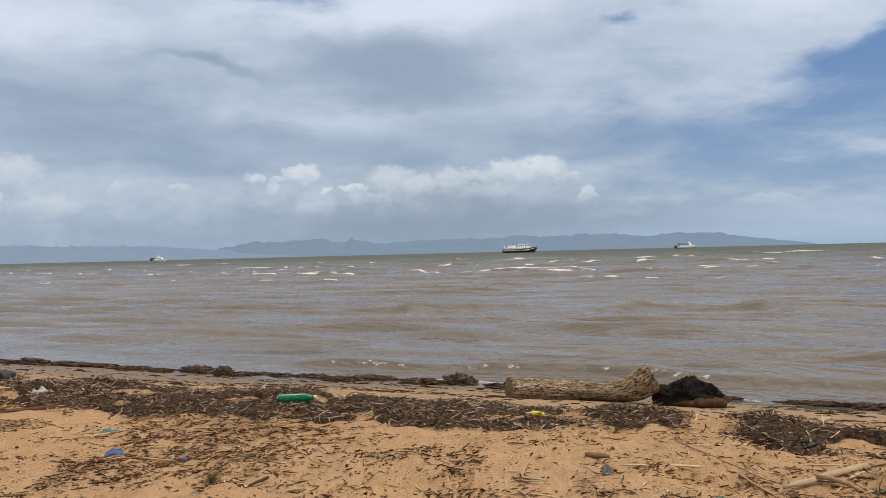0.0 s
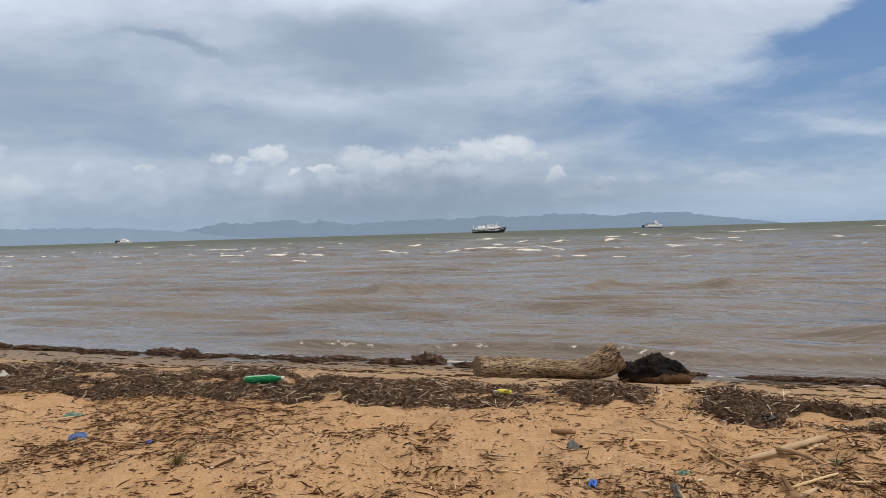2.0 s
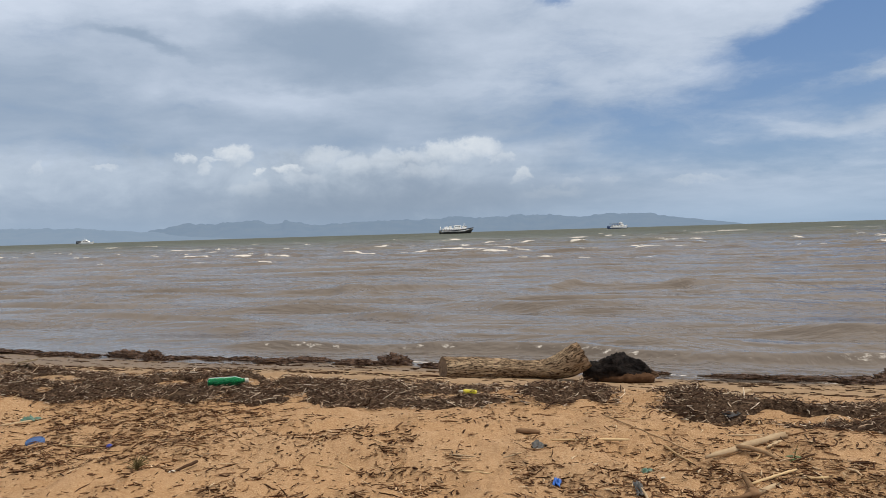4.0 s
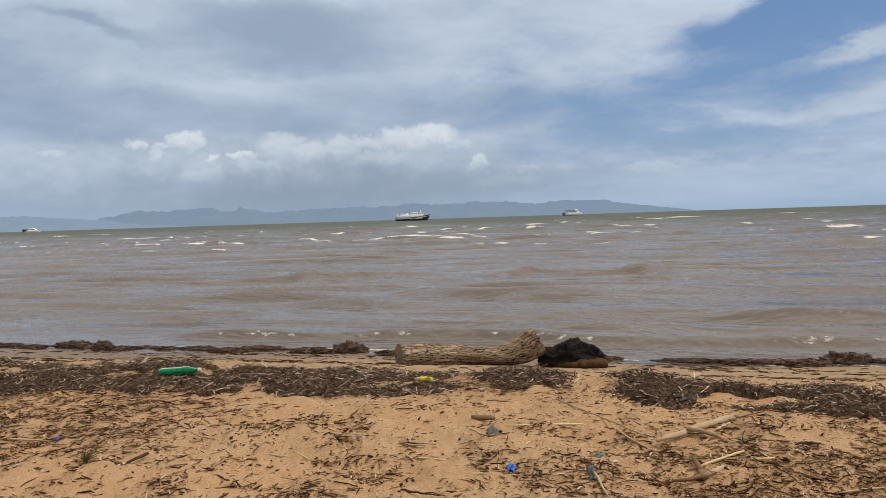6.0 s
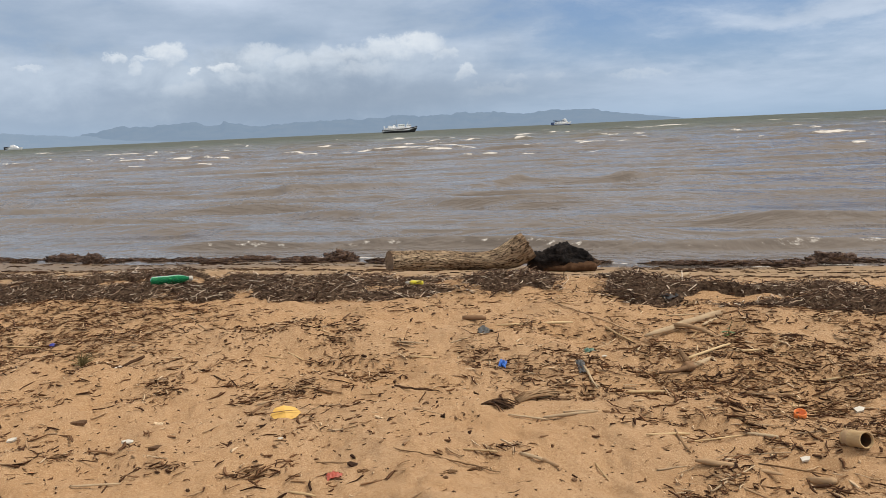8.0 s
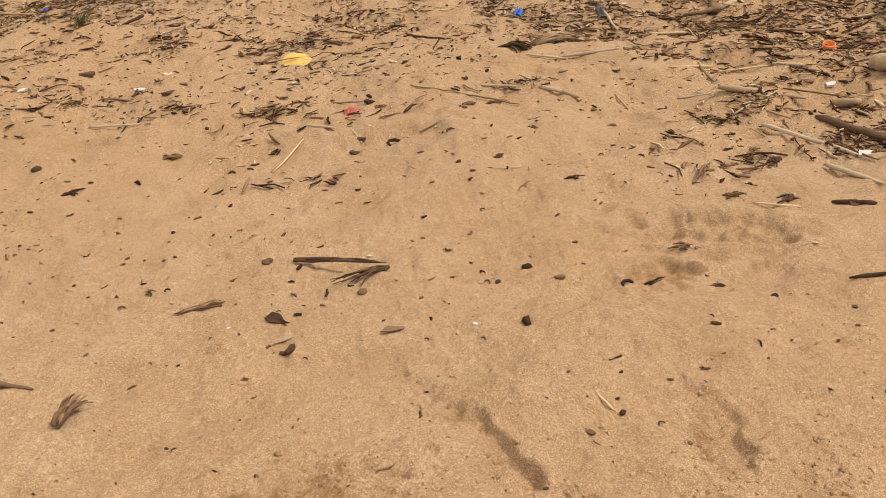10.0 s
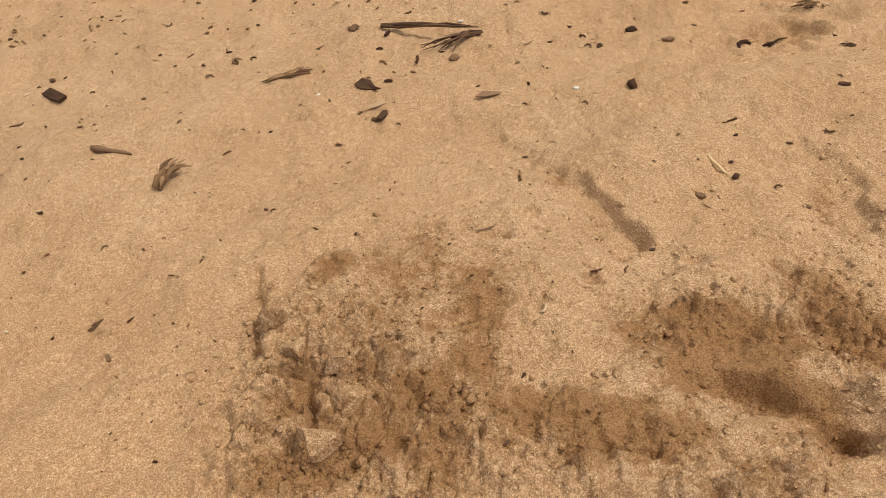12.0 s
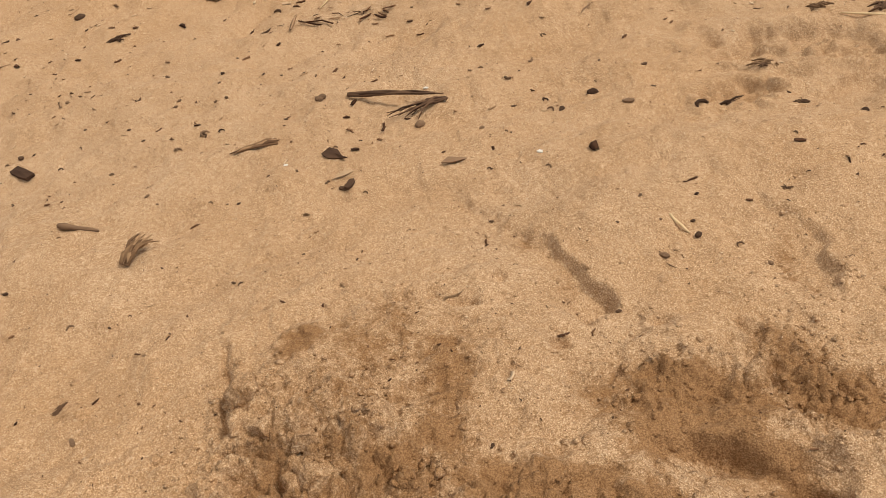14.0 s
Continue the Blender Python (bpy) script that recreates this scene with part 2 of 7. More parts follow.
def dug_over(x, y):
    wx = x + 0.010 * soft_noise(x * 30, y * 30, 61) + 0.005 * soft_noise(x * 75, y * 75, 63)
    wy = y + 0.010 * soft_noise(x * 30, y * 30, 62) + 0.005 * soft_noise(x * 75, y * 75, 65)
    crag, fine = fractal(x * 38, y * 38, 3, 66), fractal(x * 95, y * 95, 3, 67)
    # thrown-up heap, its apron, and the crumbly patches
    heap = np.clip(spot(x, y, -0.455, 0.465, 0.125, 0.10, -25) + spot(x, y, -0.45, 0.375, 0.15, 0.06), 0, 1)
    apron = np.clip(spot(x, y, -0.36, 0.60, 0.20, 0.14, -15) + spot(x, y, -0.30, 0.42, 0.10, 0.11), 0, 1)
    crumb = np.clip(spot(x, y, -0.075, 0.51, 0.105, 0.055, -10) + 0.8 * spot(x, y, 0.04, 0.53, 0.05, 0.08) + 0.9 * spot(x, y, 0.06, 0.45, 0.07, 0.06), 0, 1)
    low = np.clip(spot(x, y, -0.22, 0.375, 0.13, 0.055) + spot(x, y, -0.10, 0.325, 0.16, 0.05), 0, 1)
    z = 0.020 * spot(x, y, -0.37, 0.60, 0.19, 0.15, -10) + 0.010 * heap
    z = z + heap * (0.010 * broken(wx, wy, 25, 300) * smooth(soft_noise(x * 9, y * 9, 37), -0.3, 0.5) + 0.009 * broken(wx, wy, 50, 310) + 0.006 * broken(wx, wy, 105, 315) + 0.005 * crag + 0.004 * fine)
    z = z + apron * (0.006 * broken(wx, wy, 36, 320) * smooth(soft_noise(x * 12, y * 12, 36), -0.3, 0.3) + 0.003 * broken(wx, wy, 90, 325) + 0.005 * soft_noise(x * 17, y * 17, 35) + 0.003 * crag + 0.002 * fine)
    z = z + crumb * (0.009 * broken(wx, wy, 46, 340) + 0.005 * broken(wx, wy, 95, 345) + 0.004 * crag + 0.003 * fine - 0.010)
    z = z + low * (0.009 * broken(wx, wy, 22, 370) + 0.006 * broken(wx, wy, 52, 375) + 0.004 * broken(wx, wy, 105, 376) + 0.004 * crag)
    for cx, cy, a, b, h, turn in ((-0.478, 0.398, 0.022, 0.018, 0.014, 10), (-0.408, 0.380, 0.018, 0.016, 0.014, -20), (-0.436, 0.405, 0.015, 0.011, 0.009, 30), (-0.459, 0.512, 0.026, 0.018, 0.010, -15),
                                  (-0.545, 0.454, 0.020, 0.019, 0.011, 15), (-0.527, 0.478, 0.021, 0.013, 0.010, -10), (-0.392, 0.502, 0.028, 0.017, 0.010, 12), (-0.408, 0.468, 0.020, 0.012, 0.010, 5),
                                  (-0.497, 0.420, 0.016, 0.013, 0.009, 40), (-0.725, 0.610, 0.020, 0.012, 0.007, -20), (-0.600, 0.495, 0.011, 0.009, 0.006, 20), (-0.228, 0.338, 0.034, 0.020, 0.012, 8),
                                  (-0.115, 0.325, 0.038, 0.018, 0.010, -8), (-0.060, 0.318, 0.020, 0.016, 0.010, 15), (-0.160, 0.318, 0.022, 0.014, 0.009, 0), (-0.30, 0.35, 0.03, 0.018, 0.008, 20)):
        z = z + knob(x, y, cx, cy, a, b, h, turn)
    for points, depth, width in ((((-0.551, 0.647), (-0.547, 0.593), (-0.543, 0.520)), 0.020, 0.0055), (((-0.487, 0.462), (-0.477, 0.441), (-0.476, 0.425)), 0.020, 0.0055),
                                 (((-0.535, 0.488), (-0.505, 0.486), (-0.480, 0.478), (-0.425, 0.480)), 0.013, 0.005), (((-0.436, 0.418), (-0.437, 0.388)), 0.014, 0.004),
                                 (((-0.350, 0.694), (-0.320, 0.690), (-0.265, 0.672)), 0.009, 0.005), (((-0.262, 0.366), (-0.193, 0.364), (-0.150, 0.352)), 0.013, 0.006),
                                 (((-0.318, 0.410), (-0.315, 0.375)), 0.016, 0.008), (((-0.390, 0.470), (-0.378, 0.440), (-0.384, 0.420)), 0.012, 0.007), (((-0.255, 0.898), (-0.218, 0.836), (-0.172, 0.776)), 0.006, 0.010),
                                 (((0.015, 0.585), (0.032, 0.535), (0.018, 0.488)), 0.010, 0.008), (((-0.05, 0.455), (0.0, 0.425), (0.03, 0.385)), 0.009, 0.005)):
        z = z + groove(x, y, points, depth, width)
    for cx, cy, a, b, depth in ((-0.184, 0.588, 0.015, 0.013, 0.016), (-0.066, 0.591, 0.016, 0.014, 0.010), (-0.230, 0.708, 0.011, 0.011, 0.008), (-0.218, 0.438, 0.013, 0.013, 0.008), (-0.220, 0.514, 0.009, 0.008, 0.006),
                                (-0.399, 0.578, 0.016, 0.009, 0.009), (-0.405, 0.557, 0.012, 0.007, 0.007), (-0.468, 0.631, 0.020, 0.022, 0.006), (-0.622, 0.633, 0.010, 0.009, 0.004), (-0.34, 0.55, 0.014, 0.010, 0.007),
                                (-0.30, 0.60, 0.013, 0.010, 0.006), (-0.44, 0.58, 0.012, 0.009, 0.006), (-0.36, 0.63, 0.014, 0.010, 0.005), (-0.56, 0.70, 0.012, 0.010, 0.003)):
        z = z + dent(x, y, cx, cy, 0, a, b, depth, 0.6, 0.25)
    # heel mark
    z = z + scarp(x, y, -0.106, 0.640, -0.158, 0.775, 0.014, 0.030, 0.15, 0.006, 0.5)
    z = z + scarp(x, y, -0.140, 0.618, -0.104, 0.648, 0.012, 0.05, 0.15, 0.007, 0.5)
    # hollow under a broken ledge, with a smooth tongue of sand beside it
    z = z + 0.010 * spot(x, y, -0.158, 0.428, 0.045, 0.045) + 0.020 * spot(x, y, 0.01, 0.425, 0.085, 0.028, -28)
    z = z - 0.011 * spot(x, y, -0.080, 0.418, 0.062, 0.014, -18) - 0.020 * spot(x, y, 0.006, 0.372, 0.026, 0.024, -35)
    z = z + scarp(x, y, 0.032, 0.305, 0.016, 0.374, 0.014, 0.05, 0.4, 0.006, 0.6)
    z = z + scarp(x, y, 0.016, 0.372, -0.085, 0.438, 0.014, 0.045, 0.5, 0.006, 0.6)
    # edges of older footprints
    z = z + scarp(x, y, 0.140, 0.600, 0.155, 0.700, 0.010, 0.05, 0.4, 0.008) + scarp(x, y, 0.157, 0.700, 0.122, 0.785, 0.006, 0.06, 0.3, 0.008)
    z = z + scarp(x, y, -0.17, 0.778, -0.258, 0.900, 0.009, 0.06, 0.2, 0.012)
    z = z + scarp(x, y, 0.274, 1.033, 0.235, 1.085, 0.016, 0.05, 0.3, 0.007) + scarp(x, y, 0.235, 1.085, 0.143, 1.064, 0.014, 0.05, 0.4, 0.007)
    z = z + scarp(x, y, 0.270, 1.225, 0.175, 1.170, 0.012, 0.05, 0.2, 0.006) + scarp(x, y, 0.445, 1.072, 0.300, 1.005, 0.012, 0.05, 0.3, 0.006)
    z = z + scarp(x, y, 0.47, 1.10, 0.38, 1.15, 0.014, 0.05, 0.2, 0.007)
    z = z + dent(x, y, 0.345, 1.165, -22, 0.155, 0.072, 0.028, 0.30, 0.35) + dent(x, y, 0.435, 1.085, 25, 0.035, 0.022, 0.016, 0.5, 0.3)
    z = z + dent(x, y, 0.195, 1.040, -15, 0.060, 0.030, 0.016, 0.5, 0.3)
    z = z + np.clip(spot(x, y, 0.33, 1.17, 0.15, 0.08, -20) + spot(x, y, 0.19, 1.03, 0.08, 0.05), 0, 1) * (0.013 * broken(wx, wy, 24, 380) + 0.005 * crag)
    # rain pocks and small lumps
    z = z + 0.0045 * smooth(y, 0.2, 0.4) * clods(wx, wy, 17, 350) * (hashed(np.floor(x * 17), np.floor(y * 17), 360) > 0.82)
    return z + 0.0020 * fractal(x * 55, y * 55, 3, 64)


def damp_and_shade(x, y):
    """Open damp sand from below and painted shade of hollows, 0 to 1."""
    d = 1.0 * spot(x, y, -0.088, 0.492, 0.090, 0.052, -10) + 0.85 * spot(x, y, -0.080, 0.425, 0.075, 0.024, -16) + 0.6 * spot(x, y, -0.02, 0.375, 0.030, 0.035)
    d = d + 0.65 * spot(x, y, -0.240, 0.400, 0.062, 0.028) + 0.65 * spot(x, y, -0.176, 0.374, 0.055, 0.015) + 0.70 * spot(x, y, -0.470, 0.632, 0.026, 0.032) + 0.8 * spot(x, y, -0.378, 0.447, 0.022, 0.020)
    d = d + 0.60 * spot(x, y, -0.478, 0.385, 0.095, 0.030) + 0.45 * spot(x, y, -0.322, 0.435, 0.040, 0.055) + 0.24 * spot(x, y, -0.370, 0.665, 0.10, 0.075, -15) + 0.5 * spot(x, y, -0.300, 0.565, 0.035, 0.055)
    d = d + 0.5 * spot(x, y, 0.04, 0.53, 0.035, 0.05) + 0.55 * spot(x, y, 0.075, 0.455, 0.05, 0.045) + 0.42 * spot(x, y, -0.200, 0.800, 0.030, 0.065, 35) + 0.45 * spot(x, y, 0.115, 0.66, 0.025, 0.06)
    # crack by the clod and heel mark: their shade is put in as darker sand
    d = d + 0.35 * spot(x, y, 0.19, 1.035, 0.06, 0.03) + 0.22 * spot(x, y, 0.33, 1.15, 0.13, 0.06, -20) + 0.35 * spot(x, y, -0.545, 0.58, 0.02, 0.06) + 0.3 * spot(x, y, -0.17, 0.69, 0.04, 0.05)
    d = d + 0.50 * spot(x, y, -0.42, 0.42, 0.18, 0.12) + 0.30 * spot(x, y, -0.36, 0.60, 0.18, 0.13) + 0.46 * spot(x, y, -0.05, 0.39, 0.24, 0.13) + 0.14 * spot(x, y, 0.10, 0.66, 0.14, 0.12)
    d = d * (0.75 + 0.5 * soft_noise(x * 22, y * 22, 71)) + 0.12 * smooth(-y, -0.8, -0.55) * (soft_noise(x * 13, y * 13, 72) > 0.35)
    return np.clip(d, 0, 1)


STEPS = [(random.uniform(-3.2, 3.2), random.uniform(1.45, 4.2), random.uniform(-70, 70), random.uniform(0.10, 0.19),
          random.uniform(0.06, 0.10), random.uniform(0.010, 0.026)) for _ in range(70)]


def ground_z(x, y):
    x, y = np.asarray(x, float), np.asarray(y, float)
    s, u = seaward(x, y), along(x, y)
    near = np.exp(-((x + 0.3) ** 2 + (y - 0.6) ** 2) / 200.0)
    z = np.interp(s + 0.22 * soft_noise(u * 0.35, s * 0.2, 41) * near, (-300, -20, -4, 0, 4.0, 4.6, 5.1, 5.7, 6.45, 7.2, 9, 14, 60),
                  (6.0, 1.2, 0.15, 0, 0, -0.03, -0.10, -0.19, -0.27, -0.35, -0.55, -1.0, -3.0))
    z = np.where(s > 60, -3.0, z)
    mid = smooth(y, 0.95, 1.8) * (1 - smooth(s, 4.3, 5.0))
    z = z + mid * (0.036 * fractal(x * 2.3, y * 2.3, 3, 3) + 0.010 * fractal(x * 9, y * 9, 3, 8) + 0.0045 * fractal(x * 27, y * 27, 2, 9))
    z = z + (1 - smooth(y, 1.2, 2.2)) * (0.015 * fractal(x * 3.6 + 5, y * 4.6, 3, 12) + 0.0050 * fractal(x * 18, y * 24, 3, 14))
    z = z + smooth(s, 4.8, 5.3) * (0.008 * fractal(u * 0.8, s * 3, 3, 21))
    for cx, cy, turn, a, b, depth in STEPS:
        z = z + dent(x, y, cx, cy, turn, a, b, depth)
    # the dug-over patch by the camera
    close = (y < 1.5) & (np.abs(x) < 1.3)
    if np.any(close):
        z = z.copy()
        z[close] += dug_over(x[close], y[close])
    return z


def height(x, y):
    return float(ground_z(np.array([x]), np.array([y]))[0])


# ---- building helpers ----
def mesh_of(name, verts, faces, smooth_faces=True):
    me = bpy.data.meshes.new(name)
    me.from_pydata(verts, [], faces)
    if smooth_faces:
        me.polygons.foreach_set("use_smooth", [True] * len(me.polygons))
    me.update()
    return me


def grid_mesh(name, pts, rows, cols):
    """A mesh on rows x cols points (numpy, n x 3)."""
    idx = np.arange(rows * cols).reshape(rows, cols)
    quads = np.stack([idx[:-1, :-1], idx[:-1, 1:], idx[1:, 1:], idx[1:, :-1]], -1).reshape(-1, 4)
    me = bpy.data.meshes.new(name)
    me.vertices.add(len(pts)), me.loops.add(quads.size), me.polygons.add(len(quads))
    me.vertices.foreach_set("co", np.asarray(pts, np.float32).ravel())
    me.loops.foreach_set("vertex_index", quads.ravel().astype(np.int32))
    me.polygons.foreach_set("loop_start", (np.arange(len(quads)) * 4).astype(np.int32))
    me.polygons.foreach_set("use_smooth", np.ones(len(quads), bool))
    me.update(calc_edges=True)
    return me


def graded(start, step, grow, stop, far_grow=1.15, far=500.0):
    """Offsets from start outwards: steps that grow slowly to stop, then fast to far."""
    out, d, h = [], 0.0, step
    while d < far:
        d, h = d + h, h * (grow if d < stop else far_grow)
        out.append(d)
    return np.array(out)


def material(name, rough=0.6, metal=0.0, spec=0.5):
    m = bpy.data.materials.new(name)
    m.use_nodes = True
    tree = m.node_tree
    bsdf = tree.nodes["Principled BSDF"]
    bsdf.inputs["Roughness"].default_value, bsdf.inputs["Metallic"].default_value = rough, metal
    bsdf.inputs["Specular IOR Level"].default_value = spec
    return m, tree, bsdf


def bump(tree, bsdf, height_node, strength=0.4, distance=0.002, under=None):
    n = tree.nodes.new("ShaderNodeBump")
    n.inputs["Strength"].default_value, n.inputs["Distance"].default_value = strength, distance
    tree.links.new(height_node.sock, n.inputs["Height"])
    if under:
        tree.links.new(under.outputs[0], n.inputs["Normal"])
    tree.links.new(n.outputs[0], bsdf.inputs["Normal"])
    return n


def position(tree):
    return tree.nodes.new("ShaderNodeNewGeometry").outputs["Position"]


def object_coord(tree):
    return tree.nodes.new("ShaderNodeTexCoord").outputs["Object"]


# ---- materials of the large surfaces ----
def sand_material():
    m, tree, bsdf = material("beach_sand", 0.9, 0.0, 0.1)
    pos = position(tree)
    x, y, z = parted(tree, pos)
    grain = noise_of(tree, pos, 600, 4, 0.75)
    speck = noise_of(tree, pos, 400, 2, 0.6)
    blotch = noise_of(tree, pos, 9.0, 5, 0.6)
    wide = noise_of(tree, pos, 1.3, 5, 0.55)
    dry = mixed(tree, blotch.step(0.3, 0.7), (0.425, 0.270, 0.150), (0.525, 0.352, 0.208))
    dry = mixed(tree, wide.step(0.35, 0.68) * 0.45, dry, (0.45, 0.250, 0.11))
    dry = mixed(tree, grain.step(0.38, 0.62), mixed(tree, 0.85, dry, (0.20, 0.105, 0.042)), mixed(tree, grain.step(0.55, 0.70) * 0.6, dry, (0.82, 0.63, 0.41)))
    dry = mixed(tree, speck.step(0.63, 0.68) * 0.75, dry, (0.11, 0.06, 0.032))
    mottle = noise_of(tree, pos, 165, 4, 0.62)
    dry = mixed(tree, mottle.step(0.50, 0.32) * 0.42, dry, (0.23, 0.130, 0.062))
    dry = mixed(tree, mottle.step(0.54, 0.70) * 0.34, dry, (0.70, 0.50, 0.31))
    tiny = noise_of(tree, pos, 1150, 2, 0.7)
    dry = mixed(tree, tiny.step(0.46, 0.30) * 0.55, dry, (0.19, 0.098, 0.042))
    dry = mixed(tree, tiny.step(0.56, 0.72) * 0.55, dry, (0.86, 0.66, 0.42))
    glint = noise_of(tree, pos, 520, 2, 0.5)
    dry = mixed(tree, glint.step(0.66, 0.72) * 0.35, dry, (0.93, 0.80, 0.58))
    s = x * 0.42 + y * 0.9075 + (wide - 0.5) * 0.9
    low = s - (x * 0.9075 - y * 0.42) * 0.13
    damp = low.step(4.45, 5.2)
    wet = mixed(tree, blotch.step(0.3, 0.7), (0.265, 0.182, 0.108), (0.335, 0.234, 0.143))
    soaked = low.step(5.75, 6.5)
    wet = mixed(tree, soaked, wet, (0.17, 0.122, 0.078))
    # attribute darkens damp sand and the shade painted into hollows
    att = tree.nodes.new("ShaderNodeAttribute")
    att.attribute_name = "sand_dark"
    sand_dark = Node(tree, att.outputs["Fac"])
    sand_dark = (sand_dark + ((noise_of(tree, pos, 46, 7, 0.75) - 0.5) * 1.7 + (noise_of(tree, pos, 190, 4, 0.7) - 0.5) * 1.0) * sand_dark.step(0.02, 0.2)).step(0.20, 0.72) * 0.85
    color = mixed(tree, damp * 0.92, mixed(tree, sand_dark, dry, mixed(tree, grain.step(0.4, 0.6), (0.142, 0.068, 0.026), (0.285, 0.150, 0.062))), wet)
    tree.links.new(color, bsdf.inputs["Base Color"])
    rough = soaked * -0.45 + 0.92
    tree.links.new(rough.sock, bsdf.inputs["Roughness"])
    small = bump(tree, bsdf, grain + speck * 0.8, 0.6, 0.0005)
    rough_up = Node(tree, att.outputs["Fac"]).step(0.05, 0.5) * 1.0 + 1.1
    bump(tree, bsdf, noise_of(tree, pos, 85, 4, 0.62) * rough_up, 0.8, 0.0035, small)
    return m


def water_material():
    m, tree, bsdf = material("silty_sea_water", 0.14, 0.0, 0.16)
    pos = position(tree)
    x, y, z = parted(tree, pos)
    s, u = x * 0.42 + y * 0.9075, x * 0.9075 - y * 0.42
    far = s.op("MAXIMUM", 1.0).op("LOGARITHM", 10.0)
    cloudy = noise_of(tree, vector_of(tree, u * 0.05, s * 0.10), 1.0, 4, 0.6)
    silt = mixed(tree, cloudy.step(0.3, 0.7), (0.122, 0.101, 0.085), (0.162, 0.136, 0.115))
    deep = mixed(tree, cloudy.step(0.3, 0.7), (0.092, 0.103, 0.088), (0.130, 0.138, 0.114))
    color = mixed(tree, (far + (cloudy - 0.5) * 0.35).step(1.55, 2.25), silt, deep)
    att = tree.nodes.new("ShaderNodeAttribute")
    att.attribute_name = "foam"
    foam = Node(tree, att.outputs["Fac"])
    lace = (noise_of(tree, vector_of(tree, u, s), 3.0, 7, 0.75) + noise_of(tree, vector_of(tree, u * 0.6, s), 16.0, 5, 0.7)) * 0.5
    froth = (foam + (lace - 0.5) * 2.2 * foam.step(0.02, 0.3)).step(0.35, 0.62)
    color = mixed(tree, froth, color, (0.66, 0.62, 0.56))
    tree.links.new(color, bsdf.inputs["Base Color"])
    tree.links.new((froth * 0.6 + 0.11 + far.step(1.5, 2.5, 0.0, 0.35)).sock, bsdf.inputs["Roughness"])
    tree.links.new(far.step(1.5, 2.6, 1.33, 1.06).sock, bsdf.inputs["IOR"])
    ripple = noise_of(tree, vector_of(tree, u * 0.9, s), 4.0, 4, 0.55, 0.4)
    chop = noise_of(tree, vector_of(tree, u * 0.55, s), 0.8, 5, 0.55, 0.5)
    tree.links.new(far.step(1.2, 2.2, 0.50, 0.06).sock, bsdf.inputs["Specular IOR Level"])
    first = bump(tree, bsdf, ripple, 0.6, 0.045)
    bump(tree, bsdf, chop, 0.8, 0.34, first)
    return m


SAND, WATER = sand_material(), water_material()


# ---- beach ----
def beach():
    right, left = graded(0, 0.0042, 1.0145, 8.0), graded(0, 0.0042, 1.0145, 8.0)
    xs = np.concatenate([-0.85 - left[::-1], np.arange(-0.85, -0.58, 0.0042), np.arange(-0.58, 0.16, 0.0026), np.arange(0.16, 0.4501, 0.0042), 0.45 + right])
    ahead, behind = graded(0, 0.0042, 1.0145, 8.5, 1.15, 120.0), graded(0, 0.01, 1.15, 3.0, 1.2, 400.0)
    ys = np.concatenate([0.27 - behind[::-1], np.arange(0.27, 0.72, 0.0026), np.arange(0.72, 1.1001, 0.0042), 1.10 + ahead])
    gx, gy = np.meshgrid(xs, ys)
    gx, gy = gx.ravel(), gy.ravel()
    me = grid_mesh("ground", np.stack([gx, gy, ground_z(gx, gy)], 1), len(ys), len(xs))
    me.attributes.new("sand_dark", "FLOAT", "POINT").data.foreach_set("value", damp_and_shade(gx, gy).astype(np.float32))
    ob = new("ground", me)
    ob.data.materials.append(SAND)
    return tagged(ob, "golden sand beach, trodden dry above and damp towards the sea", "ground", kind="structure")


beach()


